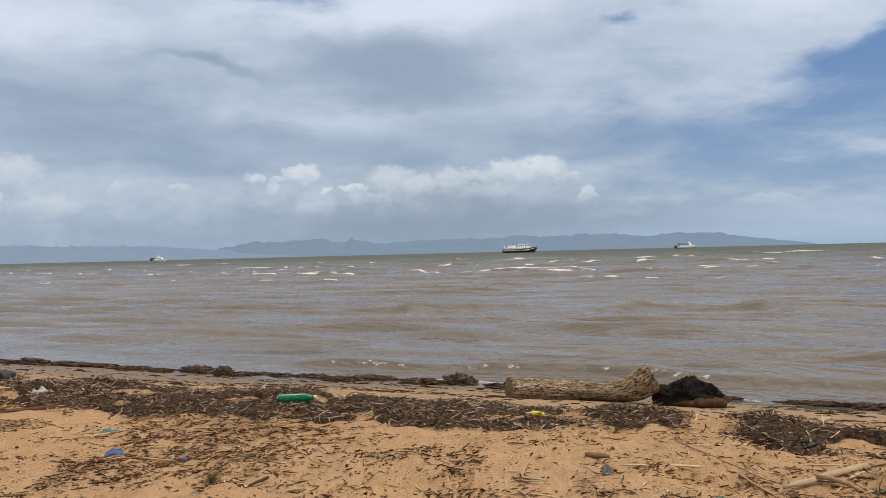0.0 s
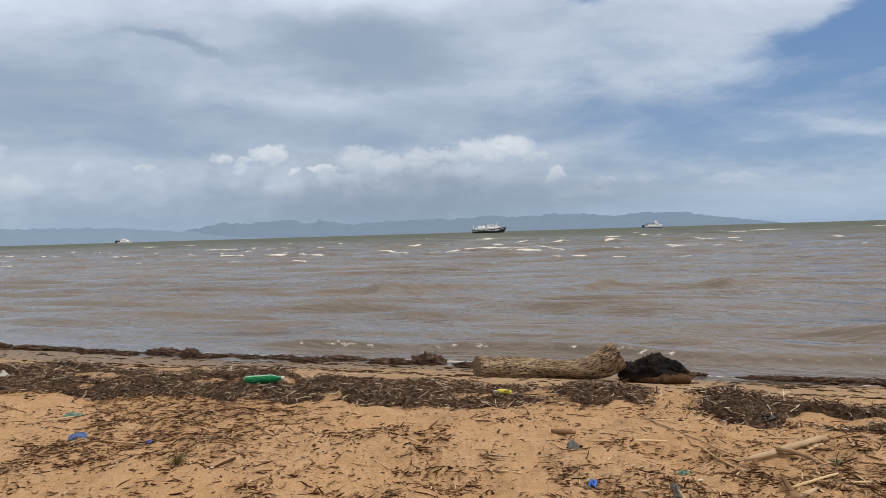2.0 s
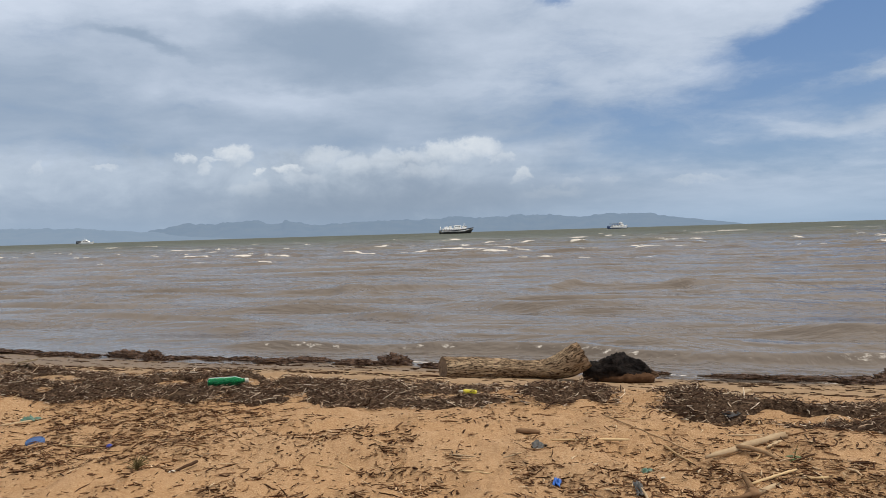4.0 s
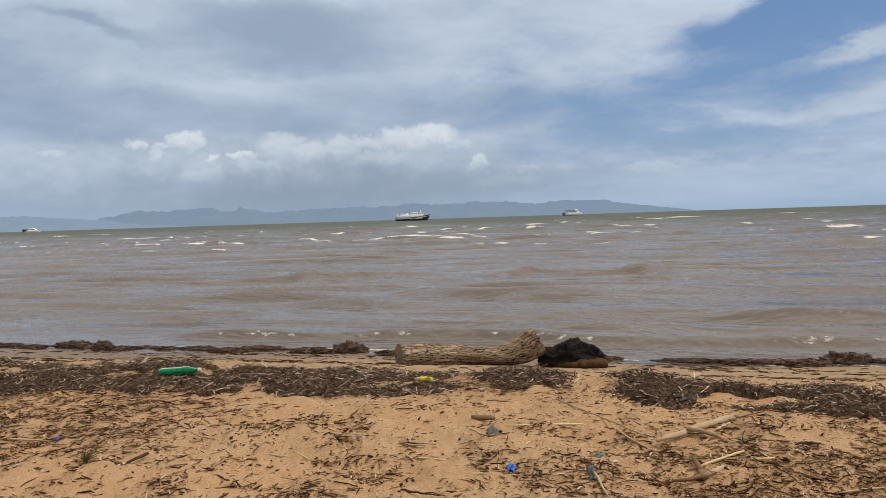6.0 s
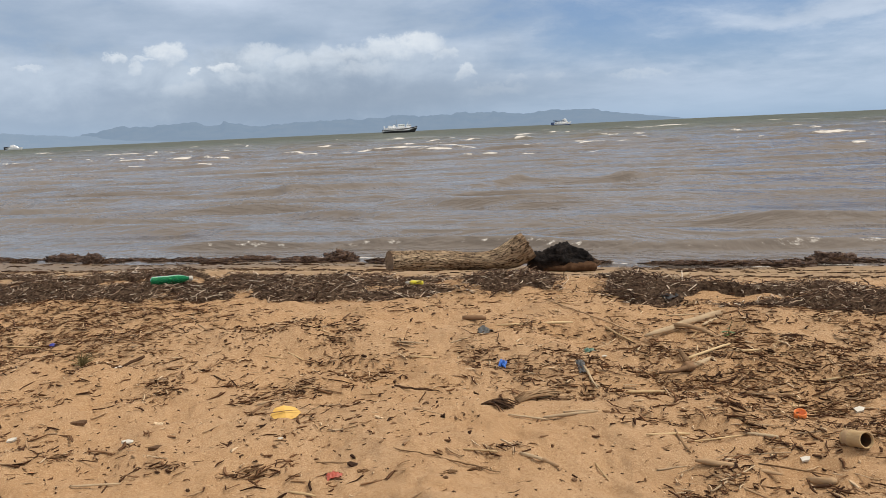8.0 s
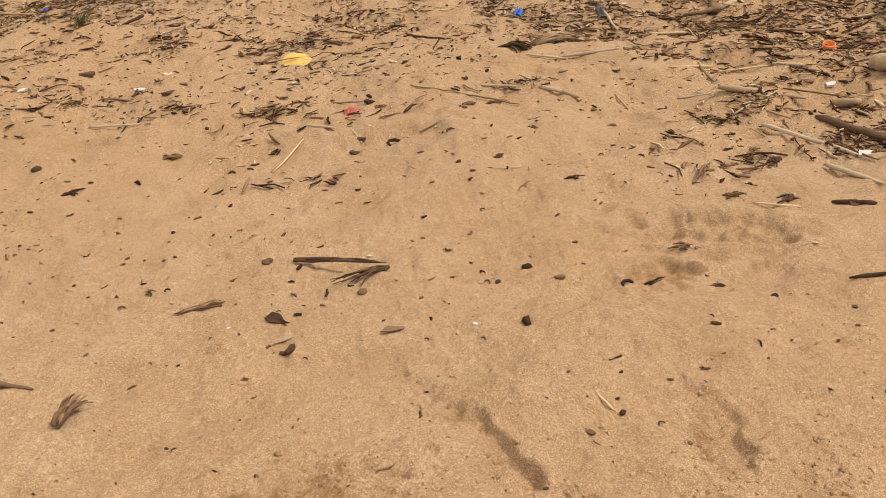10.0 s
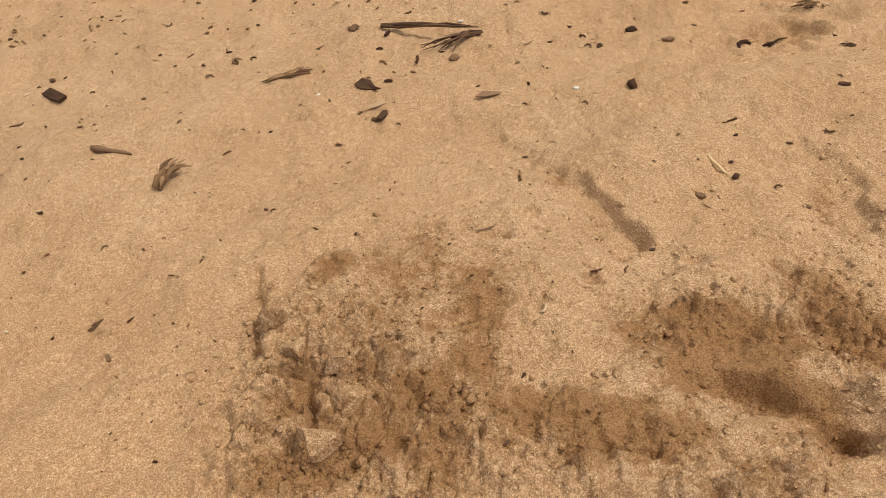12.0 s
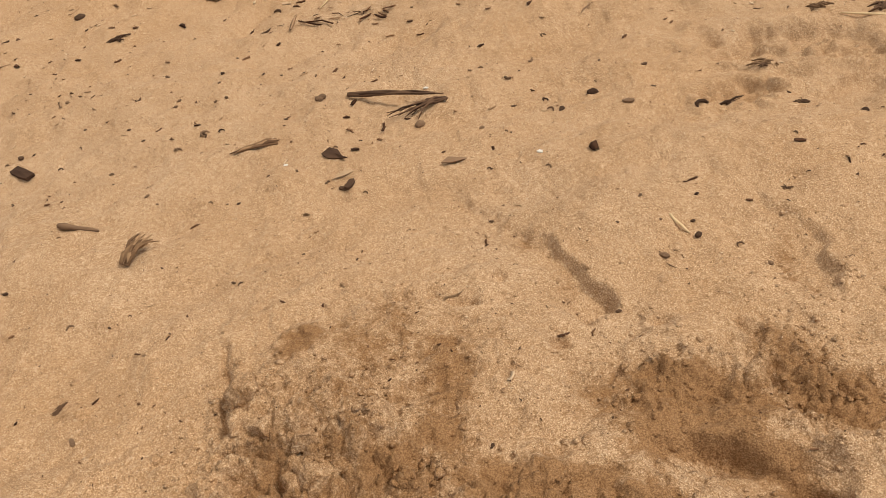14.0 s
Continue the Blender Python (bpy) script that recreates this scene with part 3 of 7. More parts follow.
# ---- sea ----
def wave_height(x, y):
    """Height over the still sea and the foam of the waves."""
    s, u = seaward(x, y), along(x, y)
    d = s - 6.45
    bend = 0.5 * soft_noise(u * 0.12, s * 0.04, 50) + 0.3 * soft_noise(u * 0.4, s * 0.12, 51)
    grow = smooth(d, 0.0, 1.2)
    z, run = np.zeros_like(s), s + smooth(d, 2, 9) * (0.22 * x + 0.975 * y - s)
    for k, (wl, amp, a, b) in enumerate(((0.45, 0.011, 0.2, 18), (0.9, 0.034, 0.4, 55), (1.5, 0.046, 1.0, 90), (2.3, 0.062, 2.0, 190), (5.0, 0.090, 9, 700), (13.0, 0.14, 30, 2500))):
        gain = smooth(d, a, a * 3 + 0.6) * (1 - smooth(d, b * 0.5, b))
        local = 0.35 + 0.65 * np.clip(soft_noise(u / wl * 0.36 + 9 * k, s / wl * 0.6, 60 + k) + 0.4, 0, 1.4)
        skew = (0.5 + 0.14 * k) * np.sin(k * 2.1 + u * 0.02)
        ph = 2 * np.pi * (run + 0.25 * wl * fractal(u / wl * 0.3, s / wl * 0.25, 2, 70 + k) + skew * u * 0.12) / wl + bend
        z = z + amp * gain * local * (2 * np.power(0.5 + 0.5 * np.sin(ph), 2.0) - 0.75)
    foam = np.zeros_like(s)
    crest = np.zeros_like(s)
    # low swells that run up to the shore
    for pos, hgt, wid, seed in ((0.95, 0.105, 0.22, 80), (2.7, 0.050, 0.50, 81), (5.6, 0.07, 0.5, 82), (9.5, 0.09, 0.7, 83)):
        line = pos * (1 + 0.22 * soft_noise(u * 0.42, 0.3, seed)) + 0.14 * soft_noise(u * 1.1, 0.7, seed + 9)
        gate = np.clip(0.62 + 0.7 * soft_noise(u * 0.28 + pos, 2.2, seed + 20) + 0.5 * soft_noise(u * 0.8, 1.2, seed + 24), 0, 1)
        q = (d - line) / wid
        z = z + hgt * gate * np.where(q < 0, np.exp(-(q / 0.5) ** 2), np.exp(-(q / 1.3) ** 2))
        if pos < 1:
            foam = foam + np.exp(-((q + 0.30) / 0.32) ** 2) * smooth(gate, 0.40, 0.75) * (0.29 + 0.16 * soft_noise(u * 2.7, s * 3.0, 87))
    # the bar where the waves break
    for pos, hgt, wid, seed in ((27, 0.10, 1.2, 89), (32, 0.16, 1.3, 90), (37, 0.2, 1.5, 91), (43, 0.22, 1.6, 96), (50, 0.24, 1.8, 92), (60, 0.24, 2.0, 93), (71, 0.22, 2.2, 97), (84, 0.22, 2.5, 94), (104, 0.24, 3.0, 98), (130, 0.28, 3.6, 95)):
        line = pos * (1 + 0.13 * soft_noise(u * 0.035, 1.0, seed) + 0.10 * soft_noise(u * 0.12, 0.5, seed + 5)) + 0.8 * soft_noise(u * 0.6, 0.5, seed + 6)
        gate = smooth(0.7 * soft_noise(u * (7.3 / pos), 4.4, seed + 11) + 0.75 * soft_noise(u * (19.1 / pos) + 3.3, 2.2, seed + 13) + 0.3 * soft_noise(u * (61.0 / pos), 1.4, seed + 12), -0.18, 0.55)
        q = (d - line) / wid
        crest = np.maximum(crest, hgt * gate * np.where(q < 0, np.exp(-(q / 0.55) ** 2), np.exp(-(q / 1.2) ** 2)))
        foam = foam + np.exp(-((q + 0.14) / 0.13) ** 2) * smooth(gate, 0.15, 0.8) * np.clip(0.55 + 0.8 * soft_noise(u * 55 / pos, s * 9 / pos, seed + 40), 0, 1)
    z = z + crest
    # lace at the water's edge
    edge = 0.16 + 0.22 * soft_noise(u * 0.5, 3.0, 99) + 0.06 * soft_noise(u * 2.4, 1.0, 98)
    foam = foam + 0.46 * np.exp(-((d - edge) / 0.04) ** 2)
    for k, at in enumerate((0.42, 0.62)):
        wash = at + 0.16 * soft_noise(u * 0.6, 1.5 + k, 100 + k) + 0.06 * soft_noise(u * 2.1, 0.5, 104 + k)
        foam = foam + 0.20 * np.exp(-((d - wash) / 0.05) ** 2) * smooth(soft_noise(u * 0.45, 2.0 + k, 108 + k), -0.1, 0.5)
    return z * grow + 0.004 * (1 - grow), np.clip(foam, 0, 1)


def sea():
    inner = np.radians(np.arange(-46, 50.01, 0.22))
    outer = np.radians(np.array([-110, -100, -90, -80, -72, -65, -59, -54, -50, -48, -47]))
    ang = np.concatenate([outer, inner, -outer[::-1] + radians(3)])
    rad, r = [], 4.3
    while r < 4900:
        rad.append(r)
        r += 0.038 * (1 + max(r - 7.5, 0) * 0.13) if r < 150 else r * 0.035
    rad = np.array(rad + [4900.0])
    a, r = np.meshgrid(ang, rad)
    x, y = (np.sin(a) * r).ravel() - 0.2, (np.cos(a) * r).ravel()
    z, foam = wave_height(x, y)
    z = z * (1 - smooth(np.hypot(x, y), 600, 1500))
    me = grid_mesh("water", np.stack([x, y, SEA + z], 1), len(rad), len(ang))
    me.attributes.new("foam", "FLOAT", "POINT").data.foreach_set("value", foam.astype(np.float32))
    ob = new("water", me)
    me.materials.append(WATER)
    return tagged(ob, "brown silty sea with low waves and whitecaps", "sea", kind="structure")


sea()


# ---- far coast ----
def haze_material(name, low, high, air_glow):
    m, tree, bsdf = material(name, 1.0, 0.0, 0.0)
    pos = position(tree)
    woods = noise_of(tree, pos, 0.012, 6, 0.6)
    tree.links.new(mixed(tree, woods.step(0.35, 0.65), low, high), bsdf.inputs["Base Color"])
    # haze of the distance is put in as an even blue glow of the hills
    bsdf.inputs["Emission Color"].default_value, bsdf.inputs["Emission Strength"].default_value = (*air_glow, 1), 1.0
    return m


def coast(name, profile, dist, mat, seed, label):
    """A ridge whose crest follows (bearing, height angle) pairs, in thousandths of a radian."""
    a = np.array([p[0] for p in profile]) / 1000.0
    h = np.array([p[1] for p in profile]) / 1000.0
    bear = np.linspace(a[0], a[-1], 260)
    crest = np.interp(bear, a, h) * dist
    crest = crest * (1 + 0.07 * fractal(bear * 40, bear * 0 + 1, 4, seed) + 0.05 * fractal(bear * 170, bear * 0 + 2, 3, seed + 1)) * smooth(crest, -3, 8)
    rows = []
    for k, (back, part_h) in enumerate(((-520, -0.02), (-430, 0.10), (-320, 0.34), (-200, 0.62), (-90, 0.86), (0, 1.0), (150, 0.7), (330, -0.05))):
        fold = 1 + 0.16 * fractal(bear * 55 + 0.2 * k, bear * 0 + 0.35 * k, 3, seed + 4) * (0 < part_h < 1)
        r = dist + back
        rows.append(np.stack([np.tan(bear) * r, np.full_like(bear, r), SEA + crest * part_h * fold], 1))
    ob = new(name, grid_mesh(name, np.concatenate(rows), len(rows), len(bear)))
    ob.data.materials.append(mat)
    return tagged(ob, label, "hills", kind="structure")


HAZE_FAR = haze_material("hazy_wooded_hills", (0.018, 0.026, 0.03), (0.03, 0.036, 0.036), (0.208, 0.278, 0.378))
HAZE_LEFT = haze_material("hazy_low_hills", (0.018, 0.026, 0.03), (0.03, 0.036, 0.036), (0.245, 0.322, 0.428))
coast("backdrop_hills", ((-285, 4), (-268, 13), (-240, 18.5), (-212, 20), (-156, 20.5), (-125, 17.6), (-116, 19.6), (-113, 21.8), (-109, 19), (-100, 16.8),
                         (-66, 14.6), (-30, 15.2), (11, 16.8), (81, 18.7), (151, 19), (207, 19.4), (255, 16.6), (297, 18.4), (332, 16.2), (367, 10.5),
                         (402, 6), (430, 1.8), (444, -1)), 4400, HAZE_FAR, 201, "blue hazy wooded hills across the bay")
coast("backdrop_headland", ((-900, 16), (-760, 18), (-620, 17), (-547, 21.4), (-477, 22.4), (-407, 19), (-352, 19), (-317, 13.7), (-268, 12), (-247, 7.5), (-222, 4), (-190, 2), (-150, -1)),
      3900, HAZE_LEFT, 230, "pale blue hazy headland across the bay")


# ---- parts and small builders ----
def part(name, data, mat, parent, label=""):
    """One mesh object under a thing or part."""
    ob = new(name, data)
    if not data.materials:
        data.materials.append(mat)
    ob.parent = parent
    if label:
        ob["label"] = label
    return ob


def anchor(name, x, y, z, label, category, turn=0.0, group=""):
    ob = new(name)
    ob.empty_display_size = 0.05
    ob.matrix_basis = pose(x, y, z, 0, 0, turn)
    return tagged(ob, label, category, group)


def tube(points, radii, sides=8, rough=0.0, seed=1, squash=1.0, name="tube"):
    """A tapered limb through the points, with rounded ends and an uneven skin."""
    pts = [Vector(p) for p in points]
    rng = random.Random(seed)
    verts, faces = [], []
    side = Vector((0, 0, 1))
    n = len(pts)
    for i, p in enumerate(pts):
        way = (pts[min(i + 1, n - 1)] - pts[max(i - 1, 0)]).normalized()
        a = way.cross(side)
        if a.length < 0.05:
            a = way.cross(Vector((0, 1, 0)))
        a.normalize()
        b = a.cross(way)
        for k in range(sides):
            t = 2 * math.pi * k / sides
            r = radii[i] * (1 + rough * rng.uniform(-1, 1))
            verts.append(p + a * (r * math.cos(t)) + b * (r * math.sin(t) * squash))
    for i in range(n - 1):
        for k in range(sides):
            k2 = (k + 1) % sides
            faces.append((i * sides + k, i * sides + k2, (i + 1) * sides + k2, (i + 1) * sides + k))
    faces.append(tuple(range(sides))[::-1])
    faces.append(tuple((n - 1) * sides + k for k in range(sides)))
    return mesh_of(name, verts, faces)


def lathe(profile, sides=20, name="lathe", axis="x"):
    """A body turned about x (or z) from (along, radius) pairs."""
    verts, faces = [], []
    for h, r in profile:
        for k in range(sides):
            t = 2 * math.pi * k / sides
            c, s = r * math.cos(t), r * math.sin(t)
            verts.append((h, c, s) if axis == "x" else (c, s, h))
    n = len(profile)
    for i in range(n - 1):
        for k in range(sides):
            k2 = (k + 1) % sides
            f = (i * sides + k, (i + 1) * sides + k, (i + 1) * sides + k2, i * sides + k2)
            faces.append(f if axis == "x" else f[::-1])
    faces.append(tuple(range(sides)))
    faces.append(tuple((n - 1) * sides + k for k in range(sides))[::-1])
    return mesh_of(name, verts, faces)


def lump_mesh(sx, sy, sz, seed, rough=0.25, freq=3.0, detail=3, name="lump", low=-0.35):
    """An uneven boulder-like body with a flattened base."""
    bm = bmesh.new()
    bmesh.ops.create_icosphere(bm, subdivisions=detail, radius=1.0)
    off = Vector((seed * 3.7, seed * 1.9, seed * 0.7))
    for v in bm.verts:
        n = noise.fractal(v.co * freq + off, 0.7, 2.0, 4)
        v.co *= 1 + rough * n
        v.co.z = max(v.co.z, low)
        v.co = Vector((v.co.x * sx, v.co.y * sy, v.co.z * sz))
    for f in bm.faces:
        f.smooth = True
    me = bpy.data.meshes.new(name)
    bm.to_mesh(me)
    bm.free()
    return me


def slab_mesh(outline, thick, wave=0.0, seed=1, name="slab"):
    """A thin piece with a thickness from an outline in x, y, a little buckled."""
    rng = random.Random(seed)
    n = len(outline)
    cx, cy = sum(p[0] for p in outline) / n, sum(p[1] for p in outline) / n
    verts, faces = [], []
    rise = [wave * rng.uniform(-1, 1) for _ in range(n)]
    for level, shrink in ((0, 0.96), (thick, 1.0)):
        verts += [(cx + (x - cx) * shrink, cy + (y - cy) * shrink, level + rise[i]) for i, (x, y) in enumerate(outline)]
        verts.append((cx, cy, level + wave * 0.6))
    c0, c1 = n, 2 * n + 1
    for i in range(n):
        j = (i + 1) % n
        faces += [(i, j, n + 1 + j, n + 1 + i), (j, i, c0), (n + 1 + i, n + 1 + j, c1)]
    return mesh_of(name, verts, faces, False)


def wood_material(name, dark, light, grain=60.0, rough=0.8, island=False, spread=0.5):
    m, tree, bsdf = material(name, rough, 0.0, 0.06)
    coord = object_coord(tree)
    x, y, z = parted(tree, coord)
    fibre = noise_of(tree, vector_of(tree, x * 0.15, y, z), grain, 5, 0.65, 0.4)
    stain = noise_of(tree, coord, 14.0, 4, 0.6)
    if island:
        chance = Node(tree, tree.nodes.new("ShaderNodeNewGeometry").outputs["Random Per Island"])
    else:
        chance = Node(tree, tree.nodes.new("ShaderNodeObjectInfo").outputs["Random"])
    k = (fibre - 0.5) * 1.1 + (stain - 0.5) * 0.6 + (chance - 0.5) * spread * 2 + 0.5
    tree.links.new(mixed(tree, k.op("MAXIMUM", 0.0).op("MINIMUM", 1.0), dark, light), bsdf.inputs["Base Color"])
    bump(tree, bsdf, fibre, 0.6, 0.003)
    return m


def plain_material(name, color, rough=0.4, trans=0.0, dirt=0.35, dirt_color=(0.30, 0.22, 0.14)):
    m, tree, bsdf = material(name, rough)
    coord = object_coord(tree)
    smear = noise_of(tree, coord, 35.0, 5, 0.65)
    fleck = noise_of(tree, coord, 220.0, 3, 0.6)
    k = (smear.step(0.45, 0.75) * 0.8 + fleck.step(0.58, 0.7) * 0.5) * dirt
    tree.links.new(mixed(tree, k.op("MINIMUM", 1.0), color, dirt_color), bsdf.inputs["Base Color"])
    tree.links.new((smear * 0.25 + rough - 0.08).sock, bsdf.inputs["Roughness"])
    bsdf.inputs["Transmission Weight"].default_value = trans
    bump(tree, bsdf, smear, 0.25, 0.002)
    return m


def litter_material(name, stops, rough=0.85):
    """Loose bits: each takes its colour by chance from the stops."""
    m, tree, bsdf = material(name, rough, 0.0, 0.06)
    geo = tree.nodes.new("ShaderNodeNewGeometry")
    ramp = tree.nodes.new("ShaderNodeValToRGB")
    ramp.color_ramp.interpolation = "LINEAR"
    while len(ramp.color_ramp.elements) < len(stops):
        ramp.color_ramp.elements.new(0.5)
    for e, (p, c) in zip(ramp.color_ramp.elements, stops):
        e.position, e.color = p, (*c, 1)
    tree.links.new(geo.outputs["Random Per Island"], ramp.inputs[0])
    streak = noise_of(tree, geo.outputs["Position"], 130.0, 4, 0.6)
    tree.links.new(mixed(tree, streak.step(0.4, 0.75) * 0.35, ramp.outputs[0], (0.060, 0.032, 0.018)), bsdf.inputs["Base Color"])
    bump(tree, bsdf, streak, 0.5, 0.002)
    return m


WOOD_PALE = wood_material("sun_bleached_wood", (0.24, 0.16, 0.095), (0.58, 0.45, 0.29), 70, 0.8, spread=0.25)
WOOD_BROWN = wood_material("brown_driftwood", (0.060, 0.034, 0.020), (0.24, 0.145, 0.082), 70, 0.8)
WOOD_DARK = wood_material("dark_wet_wood", (0.040, 0.022, 0.014), (0.150, 0.085, 0.048), 80, 0.85)
WOOD_GREY = wood_material("grey_weathered_wood", (0.14, 0.080, 0.041), (0.42, 0.285, 0.165), 80, 0.85)
FIBRE = wood_material("dry_palm_fibre", (0.10, 0.053, 0.027), (0.36, 0.22, 0.115), 140, 0.9)
REED = wood_material("dry_reed", (0.34, 0.22, 0.11), (0.68, 0.51, 0.29), 90, 0.6, spread=0.3)
SHELL = plain_material("bleached_shell", (0.58, 0.54, 0.46), 0.5, 0.0, 0.4)
WRACK = litter_material("mixed_wrack", ((0.0, (0.026, 0.015, 0.011)), (0.42, (0.080, 0.045, 0.030)), (0.64, (0.175, 0.108, 0.070)), (0.80, (0.36, 0.25, 0.165)), (0.91, (0.62, 0.49, 0.36)), (1.0, (0.78, 0.67, 0.54))))
SCRAP = litter_material("scattered_plant_scraps", ((0.0, (0.030, 0.014, 0.008)), (0.42, (0.100, 0.048, 0.025)), (0.68, (0.22, 0.115, 0.058)), (0.85, (0.42, 0.27, 0.15)), (1.0, (0.72, 0.55, 0.36))))
WEED = litter_material("dark_seaweed", ((0.0, (0.028, 0.015, 0.010)), (0.6, (0.075, 0.041, 0.024)), (0.9, (0.14, 0.082, 0.047)), (1.0, (0.26, 0.17, 0.10))), 0.6)


# ---- ships ----
def hull_mesh(length, beam, depth, sheer, stations=18, top=0.0, bottom=None, name="hull"):
    """A hull with a raked bow to +x. top and bottom: heights cut out of it."""
    verts, faces = [], []
    bottom = -0.6 if bottom is None else bottom
    levels = (bottom, bottom * 0.4 + depth * 0.25, depth * 0.65, depth)
    for i in range(stations):
        t = i / (stations - 1)
        w = beam / 2 * (0.86 + 0.14 * min(t * 4, 1)) * (1 - max(0, (t - 0.62) / 0.38) ** 2.0)
        lift = sheer * max(0, (t - 0.35) / 0.65) ** 1.8 + 0.25 * sheer * max(0, 0.25 - t)
        for k, z in enumerate(levels):
            f = (0.55, 0.82, 0.96, 1.0)[k]
            zz = z + (lift * k / 3)
            xx = (t - 0.5) * length + (0.10 * length * (k / 3 - 1)) * max(0, (t - 0.7) / 0.3)
            verts += [(xx, -w * f, zz), (xx, w * f, zz)]
    per = len(levels) * 2
    for i in range(stations - 1):
        a, b = i * per, (i + 1) * per
        for k in range(len(levels) - 1):
            faces += [(a + 2 * k, b + 2 * k, b + 2 * k + 2, a + 2 * k + 2), (b + 2 * k + 1, a + 2 * k + 1, a + 2 * k + 3, b + 2 * k + 3)]
        faces.append((a + per - 2, b + per - 2, b + per - 1, a + per - 1))
        faces.append((b, a, a + 1, b + 1))
    faces.append((0, 2, 4, 6, 7, 5, 3, 1))
    return mesh_of(name, verts, faces, False)


def box_mesh(x0, x1, y0, y1, z0, z1, bevel=0.06, name="box", rake=0.0):
    bm = bmesh.new()
    bmesh.ops.create_cube(bm, size=1.0)
    for v in bm.verts:
        v.co = Vector(((x0 + x1) / 2 + v.co.x * (x1 - x0), (y0 + y1) / 2 + v.co.y * (y1 - y0), (z0 + z1) / 2 + v.co.z * (z1 - z0)))
        if v.co.z > (z0 + z1) / 2 and v.co.x > (x0 + x1) / 2:
            v.co.x -= rake
    if bevel:
        bmesh.ops.bevel(bm, geom=bm.edges[:], offset=bevel, segments=1, affect="EDGES")
    me = bpy.data.meshes.new(name)
    bm.to_mesh(me)
    bm.free()
    return me


SHIP_WHITE = plain_material("white_ship_paint", (0.90, 0.90, 0.88), 0.35, 0, 0.05, (0.45, 0.36, 0.28))
SHIP_BLACK = plain_material("black_hull_paint", (0.012, 0.014, 0.018), 0.4, 0, 0.15)
SHIP_BLUE = plain_material("blue_ship_paint", (0.03, 0.07, 0.20), 0.4, 0, 0.1)
SHIP_GLASS, _t, _b = material("dark_ship_windows", 0.08)
_b.inputs["Base Color"].default_value = (0.02, 0.025, 0.03, 1)
SHIP_GREY = plain_material("grey_ship_steel", (0.25, 0.26, 0.27), 0.5, 0, 0.2)


def windows(parent, xs, y, z0, z1, w):
    for x in xs:
        part("window", box_mesh(x - w / 2, x + w / 2, y - 0.03, y + 0.03, z0 + 0.2, z1, 0.0), SHIP_GLASS, parent)


def trader():
    """The old black-hulled ship, bow to the east."""
    ship = anchor("ship", 62.2, 647, SEA, "old black-hulled coastal ship with white upperworks, at anchor", "ship", 4)
    part("hull", hull_mesh(28, 6.4, 1.7, 2.0), SHIP_BLACK, ship, "black hull")
    part("sheer_strake", hull_mesh(28.1, 6.5, 2.05, 2.0, bottom=1.62), SHIP_WHITE, ship, "white band along the hull")
    part("bulwark", hull_mesh(28.2, 6.6, 2.75, 2.0, bottom=2.1), SHIP_BLACK, ship)
    house = part("deckhouse", box_mesh(-11.5, 7.5, -2.6, 2.6, 2.0, 4.3, 0.1), SHIP_WHITE, ship)
    windows(house, [-10 + 1.9 * k for k in range(9)], -2.62, 3.0, 3.6, 0.6)
    upper = part("upper_deckhouse", box_mesh(-1.6, 3.6, -2.1, 2.1, 4.3, 6.6, 0.1), SHIP_WHITE, ship)
    windows(upper, [-0.6, 0.9, 2.4], -2.12, 5.2, 5.9, 0.8)
    part("aft_cabin", box_mesh(-9.6, -7.2, -2.0, 2.0, 4.3, 5.8, 0.1), SHIP_WHITE, ship)
    part("aft_cabin", box_mesh(-6.2, -3.6, -2.0, 2.0, 4.3, 5.5, 0.1), SHIP_WHITE, ship)
    wheel = part("wheelhouse", box_mesh(5.2, 8.6, -1.9, 1.9, 4.3, 6.1, 0.1, rake=0.5), SHIP_WHITE, ship)
    windows(wheel, [5.9, 7.0, 7.8], -1.92, 5.1, 5.7, 0.6)
    part("mast", tube([(-2.6, 0, 4.3), (-2.6, 0, 7), (-2.6, 0, 10.2)], [0.16, 0.13, 0.08], 6), SHIP_GREY, ship)
    part("mast", tube([(6.0, 0, 6.1), (6.3, 0, 7.2), (6.6, 0, 8.4)], [0.35, 0.22, 0.1], 6), SHIP_WHITE, ship)
    part("stern_post", tube([(-12.9, 0, 2), (-12.9, 0, 4), (-12.9, 0, 5.8)], [0.35, 0.35, 0.3], 6), SHIP_WHITE, ship)
    part("funnel", lathe([(4.3, 0.9), (5.2, 0.85), (6.2, 0.8)], 10, axis="z"), SHIP_WHITE, ship).location.x = -4.9
    part("boom", tube([(-2.6, 0, 6.4), (-6, 0, 7.0), (-9, 0, 7.4)], [0.1, 0.09, 0.07], 5), SHIP_GREY, ship)
    for x in (-12.4, -10.6, 9.0, 10.2, 11.4, 12.4):
        part("rail_post", tube([(x, -2.2 if x < 0 else -1.3 + (x - 9) * 0.2, 2.6), (x, -2.2 if x < 0 else -1.3 + (x - 9) * 0.2, 4.4 + max(0, x - 8) * 0.18)], [0.05, 0.05], 4), SHIP_GREY, ship)
    return ship


